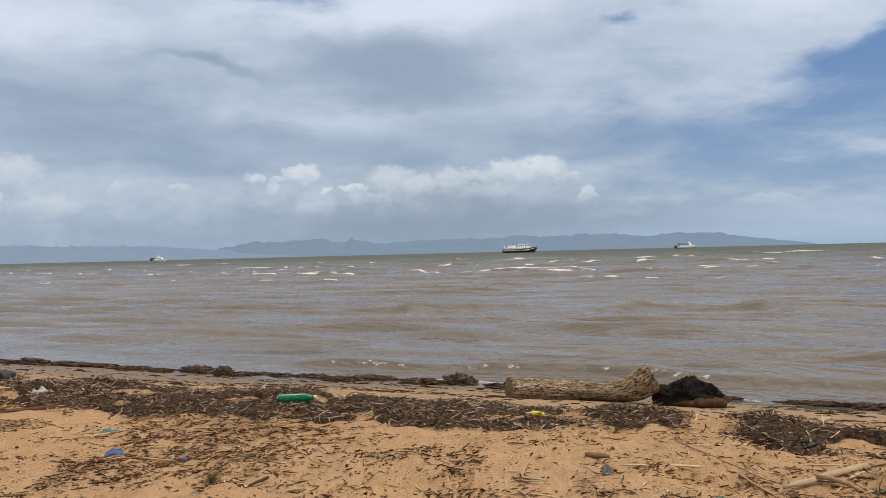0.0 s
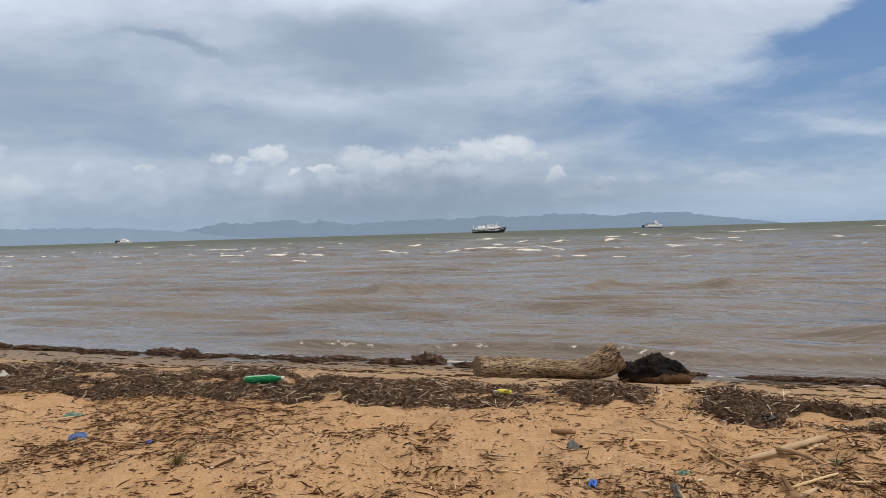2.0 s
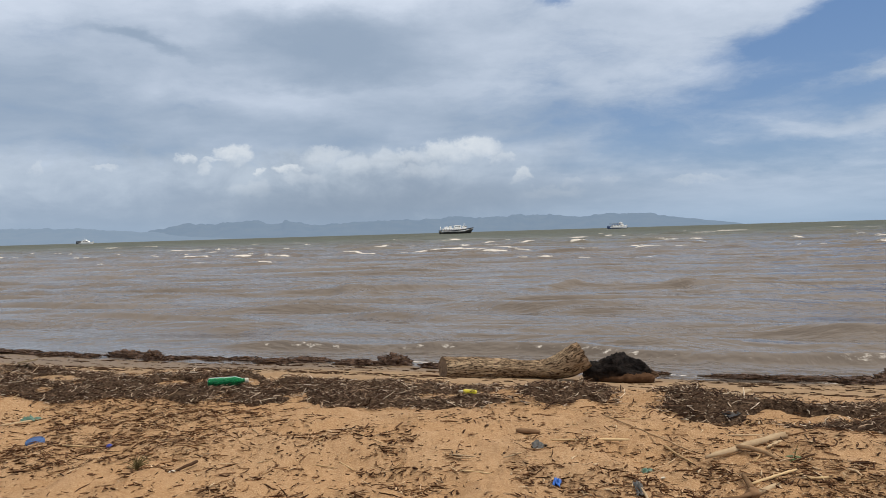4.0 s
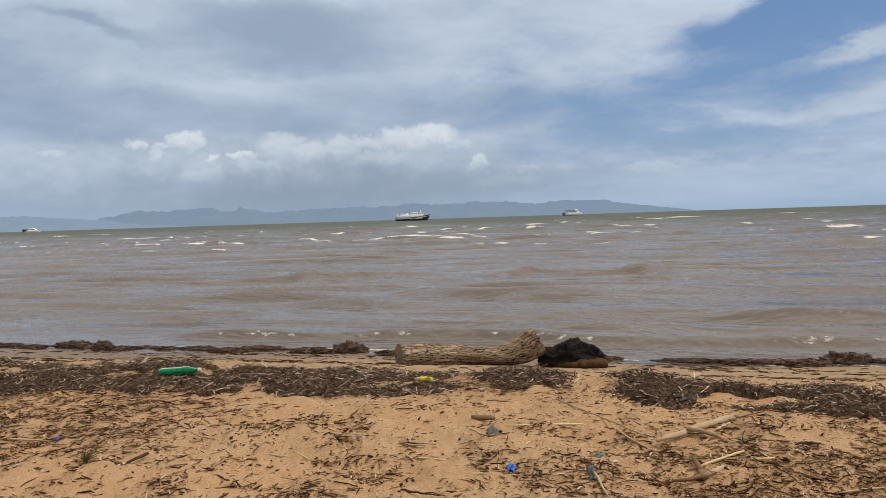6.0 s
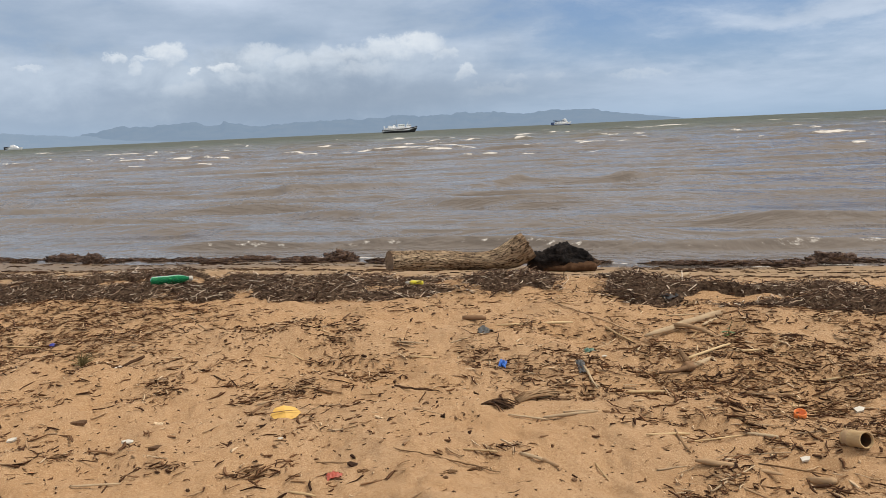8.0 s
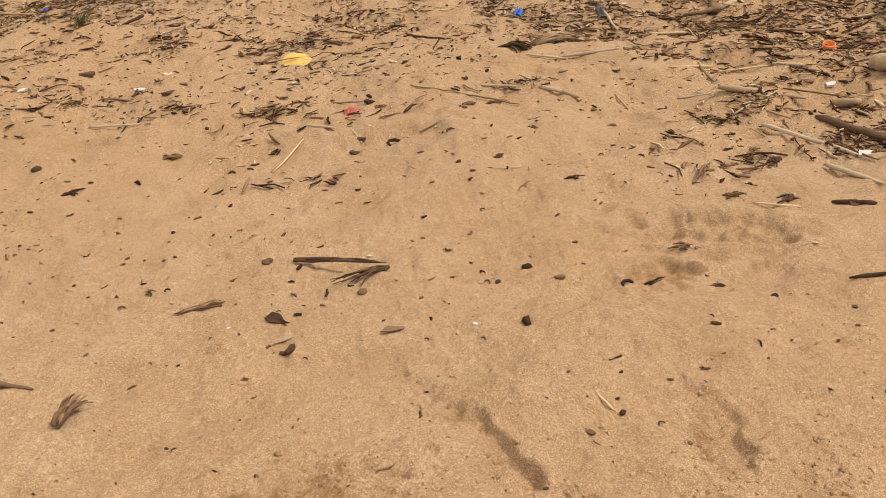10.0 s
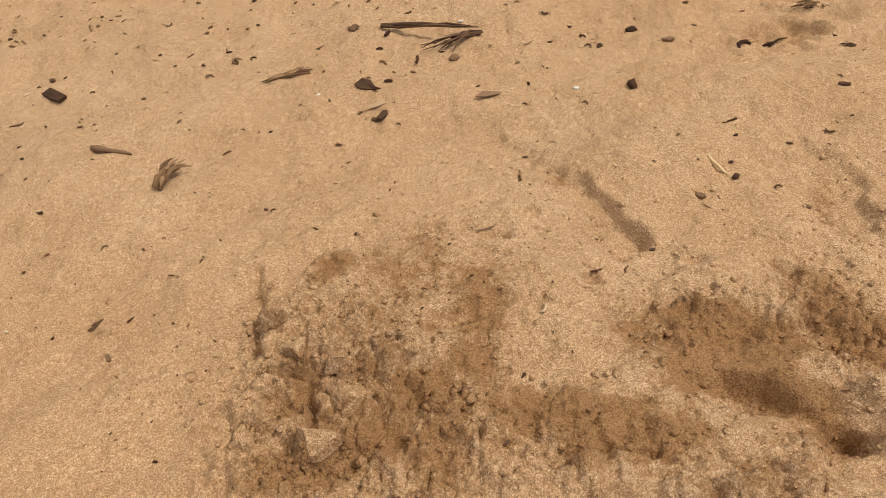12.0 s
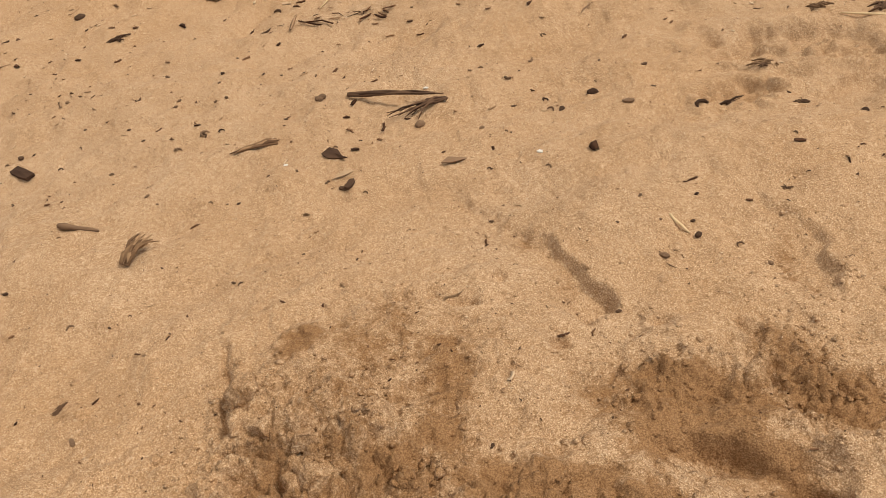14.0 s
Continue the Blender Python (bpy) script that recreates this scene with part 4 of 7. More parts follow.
def dive_boat():
    ship = anchor("ship", 227.5, 754, SEA, "white passenger boat with dark canopy, at anchor", "ship", 8)
    part("hull", hull_mesh(19.5, 5.4, 1.9, 1.3), SHIP_WHITE, ship)
    part("boot_stripe", hull_mesh(19.6, 5.5, 0.55, 0.3, bottom=-0.3), SHIP_BLUE, ship, "dark blue waterline band")
    part("stern_platform", box_mesh(-10.6, -8.8, -2.2, 2.2, 0.3, 2.9, 0.1), SHIP_BLUE, ship)
    cabin = part("cabin", box_mesh(-6.5, 5.5, -2.2, 2.2, 1.9, 3.6, 0.12, rake=0.6), SHIP_WHITE, ship)
    windows(cabin, [-5 + 1.5 * k for k in range(7)], -2.22, 2.5, 3.1, 0.6)
    part("canopy", box_mesh(-8.0, 0.6, -2.5, 2.5, 4.7, 4.95, 0.05), SHIP_BLACK, ship, "dark canopy over the upper deck")
    part("upper_deck", box_mesh(-7.6, 2.4, -2.3, 2.3, 3.6, 3.9, 0.05), SHIP_BLUE, ship)
    for x in (-7.5, -4.8, -2.1, 0.4):
        for y in (-2.2, 2.2):
            part("canopy_post", tube([(x, y, 3.9), (x, y, 4.7)], [0.07, 0.07], 5), SHIP_GREY, ship)
    bridge = part("wheelhouse", box_mesh(1.2, 4.6, -1.8, 1.8, 3.6, 5.4, 0.12, rake=0.9), SHIP_WHITE, ship)
    windows(bridge, [2.0, 3.2], -1.82, 4.3, 5.0, 0.8)
    part("mast", tube([(2.4, 0, 5.4), (2.2, 0, 7.4)], [0.16, 0.06], 6), SHIP_WHITE, ship)
    part("flybridge", box_mesh(1.6, 3.6, -1.4, 1.4, 5.4, 6.0, 0.1), SHIP_WHITE, ship)
    return ship


def launch():
    ship = anchor("ship", -269.2, 768, SEA, "small white motor boat with dark stern, at anchor", "ship", -3)
    part("hull", hull_mesh(15, 4.6, 1.7, 0.8), SHIP_WHITE, ship)
    part("stern", box_mesh(-8.3, -5.0, -2.0, 2.0, 0.4, 3.0, 0.15), SHIP_BLACK, ship, "dark stern deck")
    cabin = part("cabin", box_mesh(-4.0, 3.6, -1.8, 1.8, 1.7, 3.3, 0.12, rake=1.2), SHIP_WHITE, ship)
    windows(cabin, [-3, -1.5, 0, 1.4], -1.82, 2.3, 2.9, 1.0)
    part("flybridge", box_mesh(-2.6, 1.0, -1.5, 1.5, 3.3, 4.2, 0.12, rake=0.5), SHIP_WHITE, ship)
    part("mast", tube([(-0.8, 0, 4.2), (-0.9, 0, 5.6)], [0.12, 0.05], 5), SHIP_WHITE, ship)
    return ship


trader(), dive_boat(), launch()


# ---- driftwood log and burnt stump ----
def bark_material():
    m, tree, bsdf = material("furrowed_bark", 0.9, 0.0, 0.08)
    along_grain = tree.nodes.new("ShaderNodeAttribute")
    along_grain.attribute_name = "grain"
    x, y, z = parted(tree, along_grain.outputs["Vector"])
    furrow = noise_of(tree, vector_of(tree, x * 0.16, y, z), 105, 6, 0.68, 1.6)
    broad = noise_of(tree, vector_of(tree, x * 0.4, y, z), 9, 4, 0.6)
    tone = mixed(tree, broad.step(0.3, 0.7), (0.34, 0.222, 0.132), (0.59, 0.44, 0.285))
    tree.links.new(mixed(tree, furrow.step(0.42, 0.55), (0.050, 0.030, 0.020), tone), bsdf.inputs["Base Color"])
    bump(tree, bsdf, furrow.step(0.3, 0.6), 0.9, 0.012)
    return m


def end_grain_material():
    m, tree, bsdf = material("sawn_end_grain", 0.85, 0.0, 0.2)
    coord = object_coord(tree)
    n = noise_of(tree, coord, 26, 5, 0.65)
    tree.links.new(mixed(tree, n.step(0.3, 0.7), (0.10, 0.065, 0.042), (0.25, 0.175, 0.115)), bsdf.inputs["Base Color"])
    bump(tree, bsdf, n, 0.6, 0.006)
    return m


def char_material():
    m, tree, bsdf = material("charred_wood", 0.8, 0.0, 0.1)
    coord = object_coord(tree)
    x, y, z = parted(tree, coord)
    n = noise_of(tree, vector_of(tree, x * 0.4, y, z), 26, 6, 0.65, 0.5)
    low = (z * 9.0 + (n - 0.5) * 2.4)
    burnt = mixed(tree, n.step(0.4, 0.7), (0.006, 0.005, 0.005), (0.028, 0.022, 0.019))
    brown = mixed(tree, n.step(0.35, 0.65), (0.035, 0.022, 0.015), (0.15, 0.088, 0.05))
    tree.links.new(mixed(tree, low.step(0.1, 0.75), brown, burnt), bsdf.inputs["Base Color"])
    bump(tree, bsdf, n, 0.9, 0.02)
    return m


BARK, END_GRAIN, CHAR = bark_material(), end_grain_material(), char_material()
ROOT_WOOD = wood_material("scorched_root", (0.012, 0.007, 0.005), (0.135, 0.072, 0.038), 55, 0.85, spread=0.05)


def driftwood_log():
    """A barked trunk, bowed, that flares up into a broken crotch at its far end."""
    log = anchor("driftwood_log", 0.20, 5.86, -0.165, "bowed driftwood log with furrowed tan bark, lying on damp sand", "log", -7)
    length, stations, sides = 1.065, 140, 60
    verts, faces = [], []
    cx, cz = 0.0, 0.0
    for i in range(stations):
        t = i / (stations - 1)
        bent = radians(31) * smooth(t, 0.64, 0.96) - radians(2.6) * (1 - smooth(t, 0.45, 0.66))
        if i:
            cx, cz = cx + math.cos(bent) * length / (stations - 1), cz + math.sin(bent) * length / (stations - 1)
        r = 0.088 - 0.022 * math.exp(-((t - 0.60) / 0.20) ** 2) + 0.024 * smooth(t, 0.68, 0.95) - 0.008 * smooth(t, 0.96, 1.0)
        cy = 0.05 * math.sin(math.pi * t)
        for k in range(sides):
            a = 2 * math.pi * k / sides
            c, s = math.cos(a), math.sin(a)
            furrow = noise.fractal(Vector((t * 5.5, c * 3.4 + 0.9 * t, s * 3.4 + 7)), 0.8, 2.0, 4)
            ridge = noise.fractal(Vector((t * 2.6, c * 11 + 1.2 * t, s * 11)), 0.9, 2.0, 3)
            rr = r * (1 + 0.06 * furrow + 0.07 * ridge)
            # the sawn end was cut askew
            askew = -0.034 * c * max(0.0, 1 - t / 0.12)
            jag = 0.018 * noise.noise(Vector((c * 4, s * 4, 3))) * smooth(t, 0.9, 1.0)
            verts.append((cx + askew + jag - math.sin(bent) * s * rr, cy + c * rr, 0.083 + cz + math.cos(bent) * s * rr))
    for i in range(stations - 1):
        for k in range(sides):
            k2 = (k + 1) % sides
            faces.append((i * sides + k, (i + 1) * sides + k, (i + 1) * sides + k2, i * sides + k2))
    trunk = mesh_of("trunk", verts, faces)
    run = [(i / (stations - 1) * length, 0.08 * math.cos(2 * math.pi * k / sides), 0.08 * math.sin(2 * math.pi * k / sides)) for i in range(stations) for k in range(sides)]
    trunk.attributes.new("grain", "FLOAT_VECTOR", "POINT").data.foreach_set("vector", np.array(run, np.float32).ravel())
    part("trunk", trunk, BARK, log)
    for name, ring, flip in (("sawn_end", 0, 1), ("broken_end", stations - 1, -1)):
        rim = [Vector(verts[ring * sides + k]) for k in range(sides)]
        mid = sum(rim, Vector()) / sides
        vs, fs = list(rim), []
        for q in (0.66, 0.33):
            for k, p in enumerate(rim):
                w = mid.lerp(p, q)
                w.x += flip * 0.006 * noise.noise(w * 60) + flip * 0.004
                vs.append(w)
        vs.append(mid)
        for b in (0, sides):
            for k in range(sides):
                k2 = (k + 1) % sides
                fs.append((b + k, b + k2, b + sides + k2, b + sides + k)[::flip])
        fs += [(2 * sides + k, 2 * sides + (k + 1) % sides, 3 * sides)[::flip] for k in range(sides)]
        part(name, mesh_of(name, vs, fs), END_GRAIN, log, "weathered brown cut face")
    return log


def burnt_stump():
    stump = anchor("burnt_stump", 1.465, 5.72, height(1.465, 5.72) - 0.012, "blackened, burnt driftwood stump with jagged hollow top", "stump", -6)

    def lobe(name, sx, sy, sz, seed, at, freq, rough=0.35, lean=0.0):
        bm = bmesh.new()
        bmesh.ops.create_icosphere(bm, subdivisions=5, radius=1.0)
        for v in bm.verts:
            p = v.co.copy()
            q = Vector((p.x * 0.7, p.y * 1.3, p.z * 1.3)) * freq + Vector((seed, seed * 2, 0))
            n = noise.fractal(q, 0.75, 2.0, 5) + 0.5 * (1 - 2 * abs(noise.noise(q * 0.9)))
            v.co *= 1 + rough * (n - 0.15)
            tall = 1.25 - 0.75 * min(abs(v.co.x), 1.2) if v.co.z > 0 else 1.0
            v.co = Vector((v.co.x * sx + lean * v.co.z, v.co.y * sy, max(v.co.z, -0.55) * sz * tall))
        for f in bm.faces:
            f.smooth = True
        me = bpy.data.meshes.new(name)
        bm.to_mesh(me)
        bm.free()
        part(name, me, CHAR, stump).location = at

    stations, sides = 60, 40
    verts, faces = [], []
    for i in range(stations):
        t = i / (stations - 1)
        tall = float(np.interp(t, (0, 0.04, 0.14, 0.20, 0.30, 0.40, 0.52, 0.60, 0.72, 0.82, 0.94, 1.0), (0.10, 0.145, 0.155, 0.148, 0.168, 0.198, 0.215, 0.205, 0.178, 0.158, 0.14, 0.10)))
        wide = float(np.interp(t, (0, 0.1, 0.5, 0.9, 1.0), (0.04, 0.075, 0.095, 0.075, 0.05)))
        for k in range(sides):
            a = 2 * math.pi * k / sides
            c, q = math.cos(a), math.sin(a)
            w = Vector((t * 3.2, c * 1.5, q * 1.5))
            n = noise.fractal(w * 2.2, 0.5, 2.0, 7) + 1.3 * (0.30 - abs(noise.noise(w * 2.6))) + 0.8 * (0.25 - abs(noise.noise(w * 7.0)))
            f = 1 + 0.24 * n
            # burnt hollow in the seaward half of the front
            hollow = smooth(t, 0.50, 0.62) * (1 - smooth(t, 0.84, 0.97)) * smooth(-c, 0.1, 0.7) * smooth(q, -0.3, 0.2)
            f *= 1 - 0.5 * hollow
            x = (t - 0.5) * 0.47 + 0.02 * noise.noise(w * 3)
            verts.append((x, c * wide * f, max((0.5 + 0.5 * q * f) * tall, -0.005)))
    for i in range(stations - 1):
        for k in range(sides):
            k2 = (k + 1) % sides
            faces.append((i * sides + k, (i + 1) * sides + k, (i + 1) * sides + k2, i * sides + k2))
    faces.append(tuple(range(sides)))
    faces.append(tuple((stations - 1) * sides + k for k in range(sides))[::-1])
    part("stump_body", mesh_of("stump_body", verts, faces), CHAR, stump)
    spine, girth = [], []
    for k in range(34):
        t = k / 33
        spine.append((-0.13 + 0.39 * t, -0.05 - 0.05 * math.sin(2.6 * t) + 0.01 * noise.noise(Vector((t * 6, 1, 0))), 0.036 + 0.010 * t + 0.010 * noise.noise(Vector((t * 5, 4, 0)))))
        girth.append((0.020 + 0.022 * t) * min(1.0, 8 * (1.02 - t)) * (1 + 0.35 * noise.noise(Vector((t * 9, 8, 0)))))
    part("stump_root", tube(spine, girth, 18, 0.22, 5), ROOT_WOOD, stump, "bare brown root at the foot of the stump")
    lobe("stump_root", 0.045, 0.035, 0.03, 12.5, (0.255, 0.0, 0.05), 2.1, 0.3)
    return stump


driftwood_log(), burnt_stump()


# ---- single sticks, branches and planks ----
def stick(name, x0, y0, x1, y1, r0, r1, mat, label, category="stick", bend=0.02, lift=0.0, sides=8, knots=8, sink=0.35, rough=0.17, group="driftwood sticks"):
    """A bent stick that lies on the sand from one place to another."""
    rng = random.Random(int(abs(x0 * 7919 + y0 * 104729) * 1000) % 99991)
    length = math.hypot(x1 - x0, y1 - y0)
    turn = math.atan2(y1 - y0, x1 - x0)
    swing, pts, rad = rng.uniform(-1, 1), [], []
    z0, r0, r1 = height(x0, y0), r0 * 0.8, r1 * 0.8
    z1 = height(x1, y1)
    tt = np.linspace(0, 1, 9)
    over = ground_z(x0 + (x1 - x0) * tt, y0 + (y1 - y0) * tt) - (z0 + (z1 - z0) * tt)
    rest = 0.6 * max(0.0, float(over.max()))
    for i in range(knots):
        t = i / (knots - 1)
        side = bend * length * (0.8 * swing * math.sin(math.pi * t) + 0.35 * rng.uniform(-1, 1))
        r = r0 + (r1 - r0) * t
        r *= 1 + 0.08 * rng.uniform(-1, 1)
        pts.append((length * t, side, (z1 - z0) * t + rest + r * (1 - sink) + lift * t))
        rad.append(r * (0.55 if i in (0, knots - 1) else 1.0))
    ob = new(name, tube(pts, rad, sides, rough, rng.randint(1, 999)))
    ob.data.materials.append(mat)
    ob.matrix_basis = pose(x0, y0, z0, 0, 0, math.degrees(turn))
    return tagged(ob, label, category, group)


def log_branch():
    branch = anchor("driftwood_branch", 1.005, 2.99, height(1.005, 2.99), "bleached driftwood branch with a broken side limb on the sand", "branch", 29.5)
    branch.matrix_basis = branch.matrix_basis @ pose(0, 0, 0.012, 0, 1.6, 0)
    part("limb", tube([(0, 0, 0.010), (0.07, 0.004, 0.012), (0.16, -0.006, 0.016), (0.27, 0.004, 0.020), (0.38, 0.0, 0.022), (0.46, 0.008, 0.024), (0.535, 0.004, 0.025)],
                      [0.006, 0.010, 0.012, 0.014, 0.015, 0.015, 0.013], 12, 0.07, 4), WOOD_PALE, branch)
    part("broken_tip", tube([(0.525, 0.004, 0.026), (0.545, 0.0, 0.026), (0.565, -0.010, 0.022)], [0.013, 0.011, 0.004], 9, 0.25, 8), WOOD_GREY, branch, "splintered grey tip")
    part("side_limb", tube([(0.18, -0.01, 0.03), (0.20, -0.06, 0.030), (0.21, -0.13, 0.022), (0.19, -0.19, 0.012)], [0.008, 0.010, 0.009, 0.006], 9, 0.1, 5), WOOD_GREY, branch)
    return branch


def root_chunk():
    chunk = anchor("driftwood_root", 1.00, 2.58, height(1.0, 2.58), "gnarled driftwood root with two pale limbs on wrack", "branch", 0)
    chunk.matrix_basis = chunk.matrix_basis @ Matrix.Diagonal((0.85, 0.85, 0.85, 1))
    part("root_knot", lump_mesh(0.030, 0.027, 0.024, 4, 0.3, 1.6), WOOD_BROWN, chunk).location = (0.0, 0.0, 0.015)
    part("limb", tube([(0.01, 0.01, 0.02), (0.02, 0.07, 0.026), (0.035, 0.14, 0.032), (0.045, 0.19, 0.034)], [0.014, 0.012, 0.010, 0.008], 9, 0.12, 3), WOOD_GREY, chunk)
    part("limb", tube([(0.01, -0.005, 0.02), (0.06, 0.02, 0.022), (0.11, 0.055, 0.022), (0.155, 0.08, 0.02)], [0.012, 0.011, 0.010, 0.009], 9, 0.1, 6), WOOD_PALE, chunk)
    part("limb", tube([(-0.01, -0.01, 0.018), (-0.07, -0.03, 0.014), (-0.14, -0.02, 0.010)], [0.012, 0.009, 0.005], 9, 0.15, 7), WOOD_BROWN, chunk)
    return chunk


def bamboo_tube():
    piece = anchor("bamboo_piece", 1.075, 1.815, height(1.075, 1.815) + 0.010, "short hollow length of weathered bamboo on the sand", "bamboo", -86)
    bm = bmesh.new()
    bm.from_mesh(lathe([(0.0, 0.012), (0.002, 0.022), (0.006, 0.026), (0.03, 0.025), (0.042, 0.0275), (0.048, 0.025), (0.09, 0.0252), (0.10, 0.0262), (0.102, 0.0245), (0.100, 0.0215), (0.094, 0.0205)], 24))
    bmesh.ops.delete(bm, geom=[f for f in bm.faces if len(f.verts) > 4 and f.calc_center_median().x > 0.05], context="FACES_ONLY")
    culm = bpy.data.meshes.new("culm")
    bm.to_mesh(culm)
    bm.free()
    part("culm", culm, REED, piece)
    # shade within the cane is put in as a dark inner wall
    bm = bmesh.new()
    bm.from_mesh(lathe([(0.0945, 0.0206), (0.06, 0.0195), (0.03, 0.019), (0.028, 0.002)], 24))
    bmesh.ops.delete(bm, geom=[f for f in bm.faces if f.calc_center_median().x > 0.09], context="FACES_ONLY")
    hollow = bpy.data.meshes.new("inner_wall")
    bm.to_mesh(hollow)
    bm.free()
    part("inner_wall", hollow, WOOD_DARK, piece, "inside of the cane, darkened for the shade in it")
    part("sheath", lathe([(-0.012, 0.012), (0.0, 0.024), (0.028, 0.028), (0.036, 0.0265)], 18), WOOD_GREY, piece, "grey-brown sheath at the joint")
    piece.matrix_basis = piece.matrix_basis @ pose(0, 0, 0.006, 0, -16, 0) @ Matrix.Diagonal((0.78, 0.84, 0.84, 1))
    return piece


log_branch(), root_chunk(), bamboo_tube()
DRY, OLD, WET = "dry pale stick lying on the sand", "weathered grey-brown stick lying on the sand", "dark brown stick lying on the sand"
stick("stick", 1.30, 3.09, 1.41, 3.18, 0.007, 0.009, WOOD_PALE, DRY)
stick("stick", 1.03, 2.67, 1.245, 2.75, 0.007, 0.006, REED, DRY, lift=0.01)
stick("stick", 1.215, 2.646, 1.32, 2.65, 0.006, 0.005, REED, DRY)
stick("stick", 0.71, 2.44, 0.855, 2.45, 0.007, 0.006, REED, DRY)
stick("stick", 1.03, 2.268, 1.20, 2.248, 0.009, 0.007, WOOD_GREY, OLD)
stick("stick", 0.81, 3.74, 1.015, 3.14, 0.005, 0.004, WOOD_GREY, OLD, bend=0.03, knots=14)
stick("stick", 0.47, 3.38, 0.815, 3.35, 0.005, 0.007, REED, DRY, bend=0.04)
stick("stick", 0.944, 3.287, 0.964, 3.025, 0.006, 0.005, REED, DRY)
stick("branch_stub", 0.36, 3.592, 0.46, 3.537, 0.015, 0.014, WOOD_BROWN, "short thick brown branch stub on the sand", "stick", 0.01, knots=6, sides=12)
stick("stick", 0.37, 2.237, 0.53, 2.198, 0.006, 0.006, WOOD_PALE, DRY)
stick("stick", 0.268, 2.255, 0.385, 2.226, 0.004, 0.004, WOOD_PALE, DRY)
stick("stick", 0.60, 2.0, 0.736, 2.017, 0.004, 0.006, REED, DRY)
stick("stick", 0.69, 1.937, 0.87, 1.95, 0.003, 0.003, REED, DRY)
stick("stick", 0.87, 1.948, 0.937, 1.90, 0.007, 0.006, WOOD_PALE, DRY)
stick("stick", 0.093, 2.051, 0.18, 2.008, 0.004, 0.004, REED, DRY)
stick("stick", -0.10, 2.067, 0.166, 1.914, 0.002, 0.003, WOOD_GREY, OLD, bend=0.05, knots=14)
stick("stick", -0.006, 2.403, 0.08, 2.304, 0.006, 0.002, WOOD_GREY, OLD)
stick("stick", 0.236, 1.981, 0.29, 1.93, 0.006, 0.006, WOOD_PALE, DRY)
stick("stick", 0.28, 1.945, 0.32, 1.90, 0.008, 0.006, WOOD_GREY, OLD)
stick("stick", 0.555, 2.226, 0.56, 2.109, 0.004, 0.003, WOOD_BROWN, WET)
stick("twig", -0.04, 2.70, 0.116, 2.667, 0.006, 0.002, WOOD_DARK, "dark curved twig arched on the sand", "twig", 0.12, knots=12)
stick("stick", 0.666, 1.603, 0.738, 1.352, 0.0065, 0.005, WOOD_PALE, "long pale tapering stick lying on the sand", bend=0.015, knots=12)
stick("stick", 0.79, 1.59, 0.872, 1.26, 0.011, 0.012, WOOD_DARK, "long dark thick stick lying over wrack", bend=0.02, knots=14, sides=10, lift=0.006)
stick("stick", 0.669, 1.349, 0.718, 1.230, 0.008, 0.004, WOOD_PALE, "stout pale stick tapering to a point", knots=9)
stick("stick", 0.463, 1.248, 0.54, 1.209, 0.0025, 0.003, REED, DRY)
stick("bark_curl", 0.594, 1.201, 0.658, 1.162, 0.005, 0.006, WOOD_DARK, "dark curled strip of bark on the sand", "bark", 0.10)
stick("stick", 0.905, 1.714, 0.935, 1.645, 0.011, 0.012, WOOD_GREY, OLD)
stick("bark_slab", 0.655, 1.815, 0.845, 1.73, 0.010, 0.007, WOOD_GREY, "long weathered strip of bark on wrack", "bark", 0.03, rough=0.3)
stick("stick", 0.457, 0.927, 0.60, 0.912, 0.004, 0.005, WOOD_DARK, WET, bend=0.06)
stick("stick", 0.652, 2.70, 0.627, 2.473, 0.007, 0.004, WOOD_PALE, DRY)
stick("stick", -1.07, 3.155, -0.995, 3.245, 0.005, 0.011, WOOD_DARK, WET, lift=0.012)
stick("stick", -0.65, 2.38, -0.585, 2.475, 0.004, 0.003, WOOD_GREY, OLD)
stick("twig", 0.04, 1.396, 0.088, 1.503, 0.0015, 0.002, WOOD_BROWN, "thin forked brown twig on the sand", "twig", 0.12)
stick("twig", 0.005, 1.493, 0.08, 1.523, 0.0015, 0.0015, REED, "thin pale reed twig on the sand", "twig", 0.15)
stick("twig", -0.165, 1.615, -0.152, 1.545, 0.0015, 0.001, REED, "thin pale reed twig on the sand", "twig", 0.2)
stick("twig", -0.144, 2.932, -0.135, 2.78, 0.003, 0.002, REED, "thin pale reed twig on the sand", "twig", 0.1)
stick("twig", -0.135, 2.78, -0.12, 2.648, 0.002, 0.003, REED, "thin pale reed twig on the sand", "twig", 0.05)
stick("stick", 1.44, 3.975, 1.76, 4.20, 0.020, 0.018, WOOD_PALE, "thick pale stick propped on the wrack", lift=0.05, sides=12, bend=0.01)
stick("tube_scrap", 0.61, 4.42, 0.83, 4.565, 0.016, 0.017, WOOD_GREY, "pale grey tube lying on the wrack", "tube", 0.01, lift=0.04, sides=12)
stick("stick", -2.92, 4.74, -2.70, 5.06, 0.012, 0.016, WOOD_DARK, "thick dark stick on the sand", bend=0.03, sides=10)
stick("stick", -2.28, 4.37, -2.08, 4.49, 0.006, 0.007, WOOD_PALE, DRY)
stick("stick", -2.32, 3.96, -2.22, 3.80, 0.005, 0.006, REED, DRY, lift=0.03)
stick("stick", 0.16, 5.62, 0.02, 5.70, 0.012, 0.009, WOOD_DARK, "short dark stick on damp sand", knots=5)
stick("stick", -1.76, 3.777, -1.55, 3.80, 0.005, 0.004, REED, DRY)


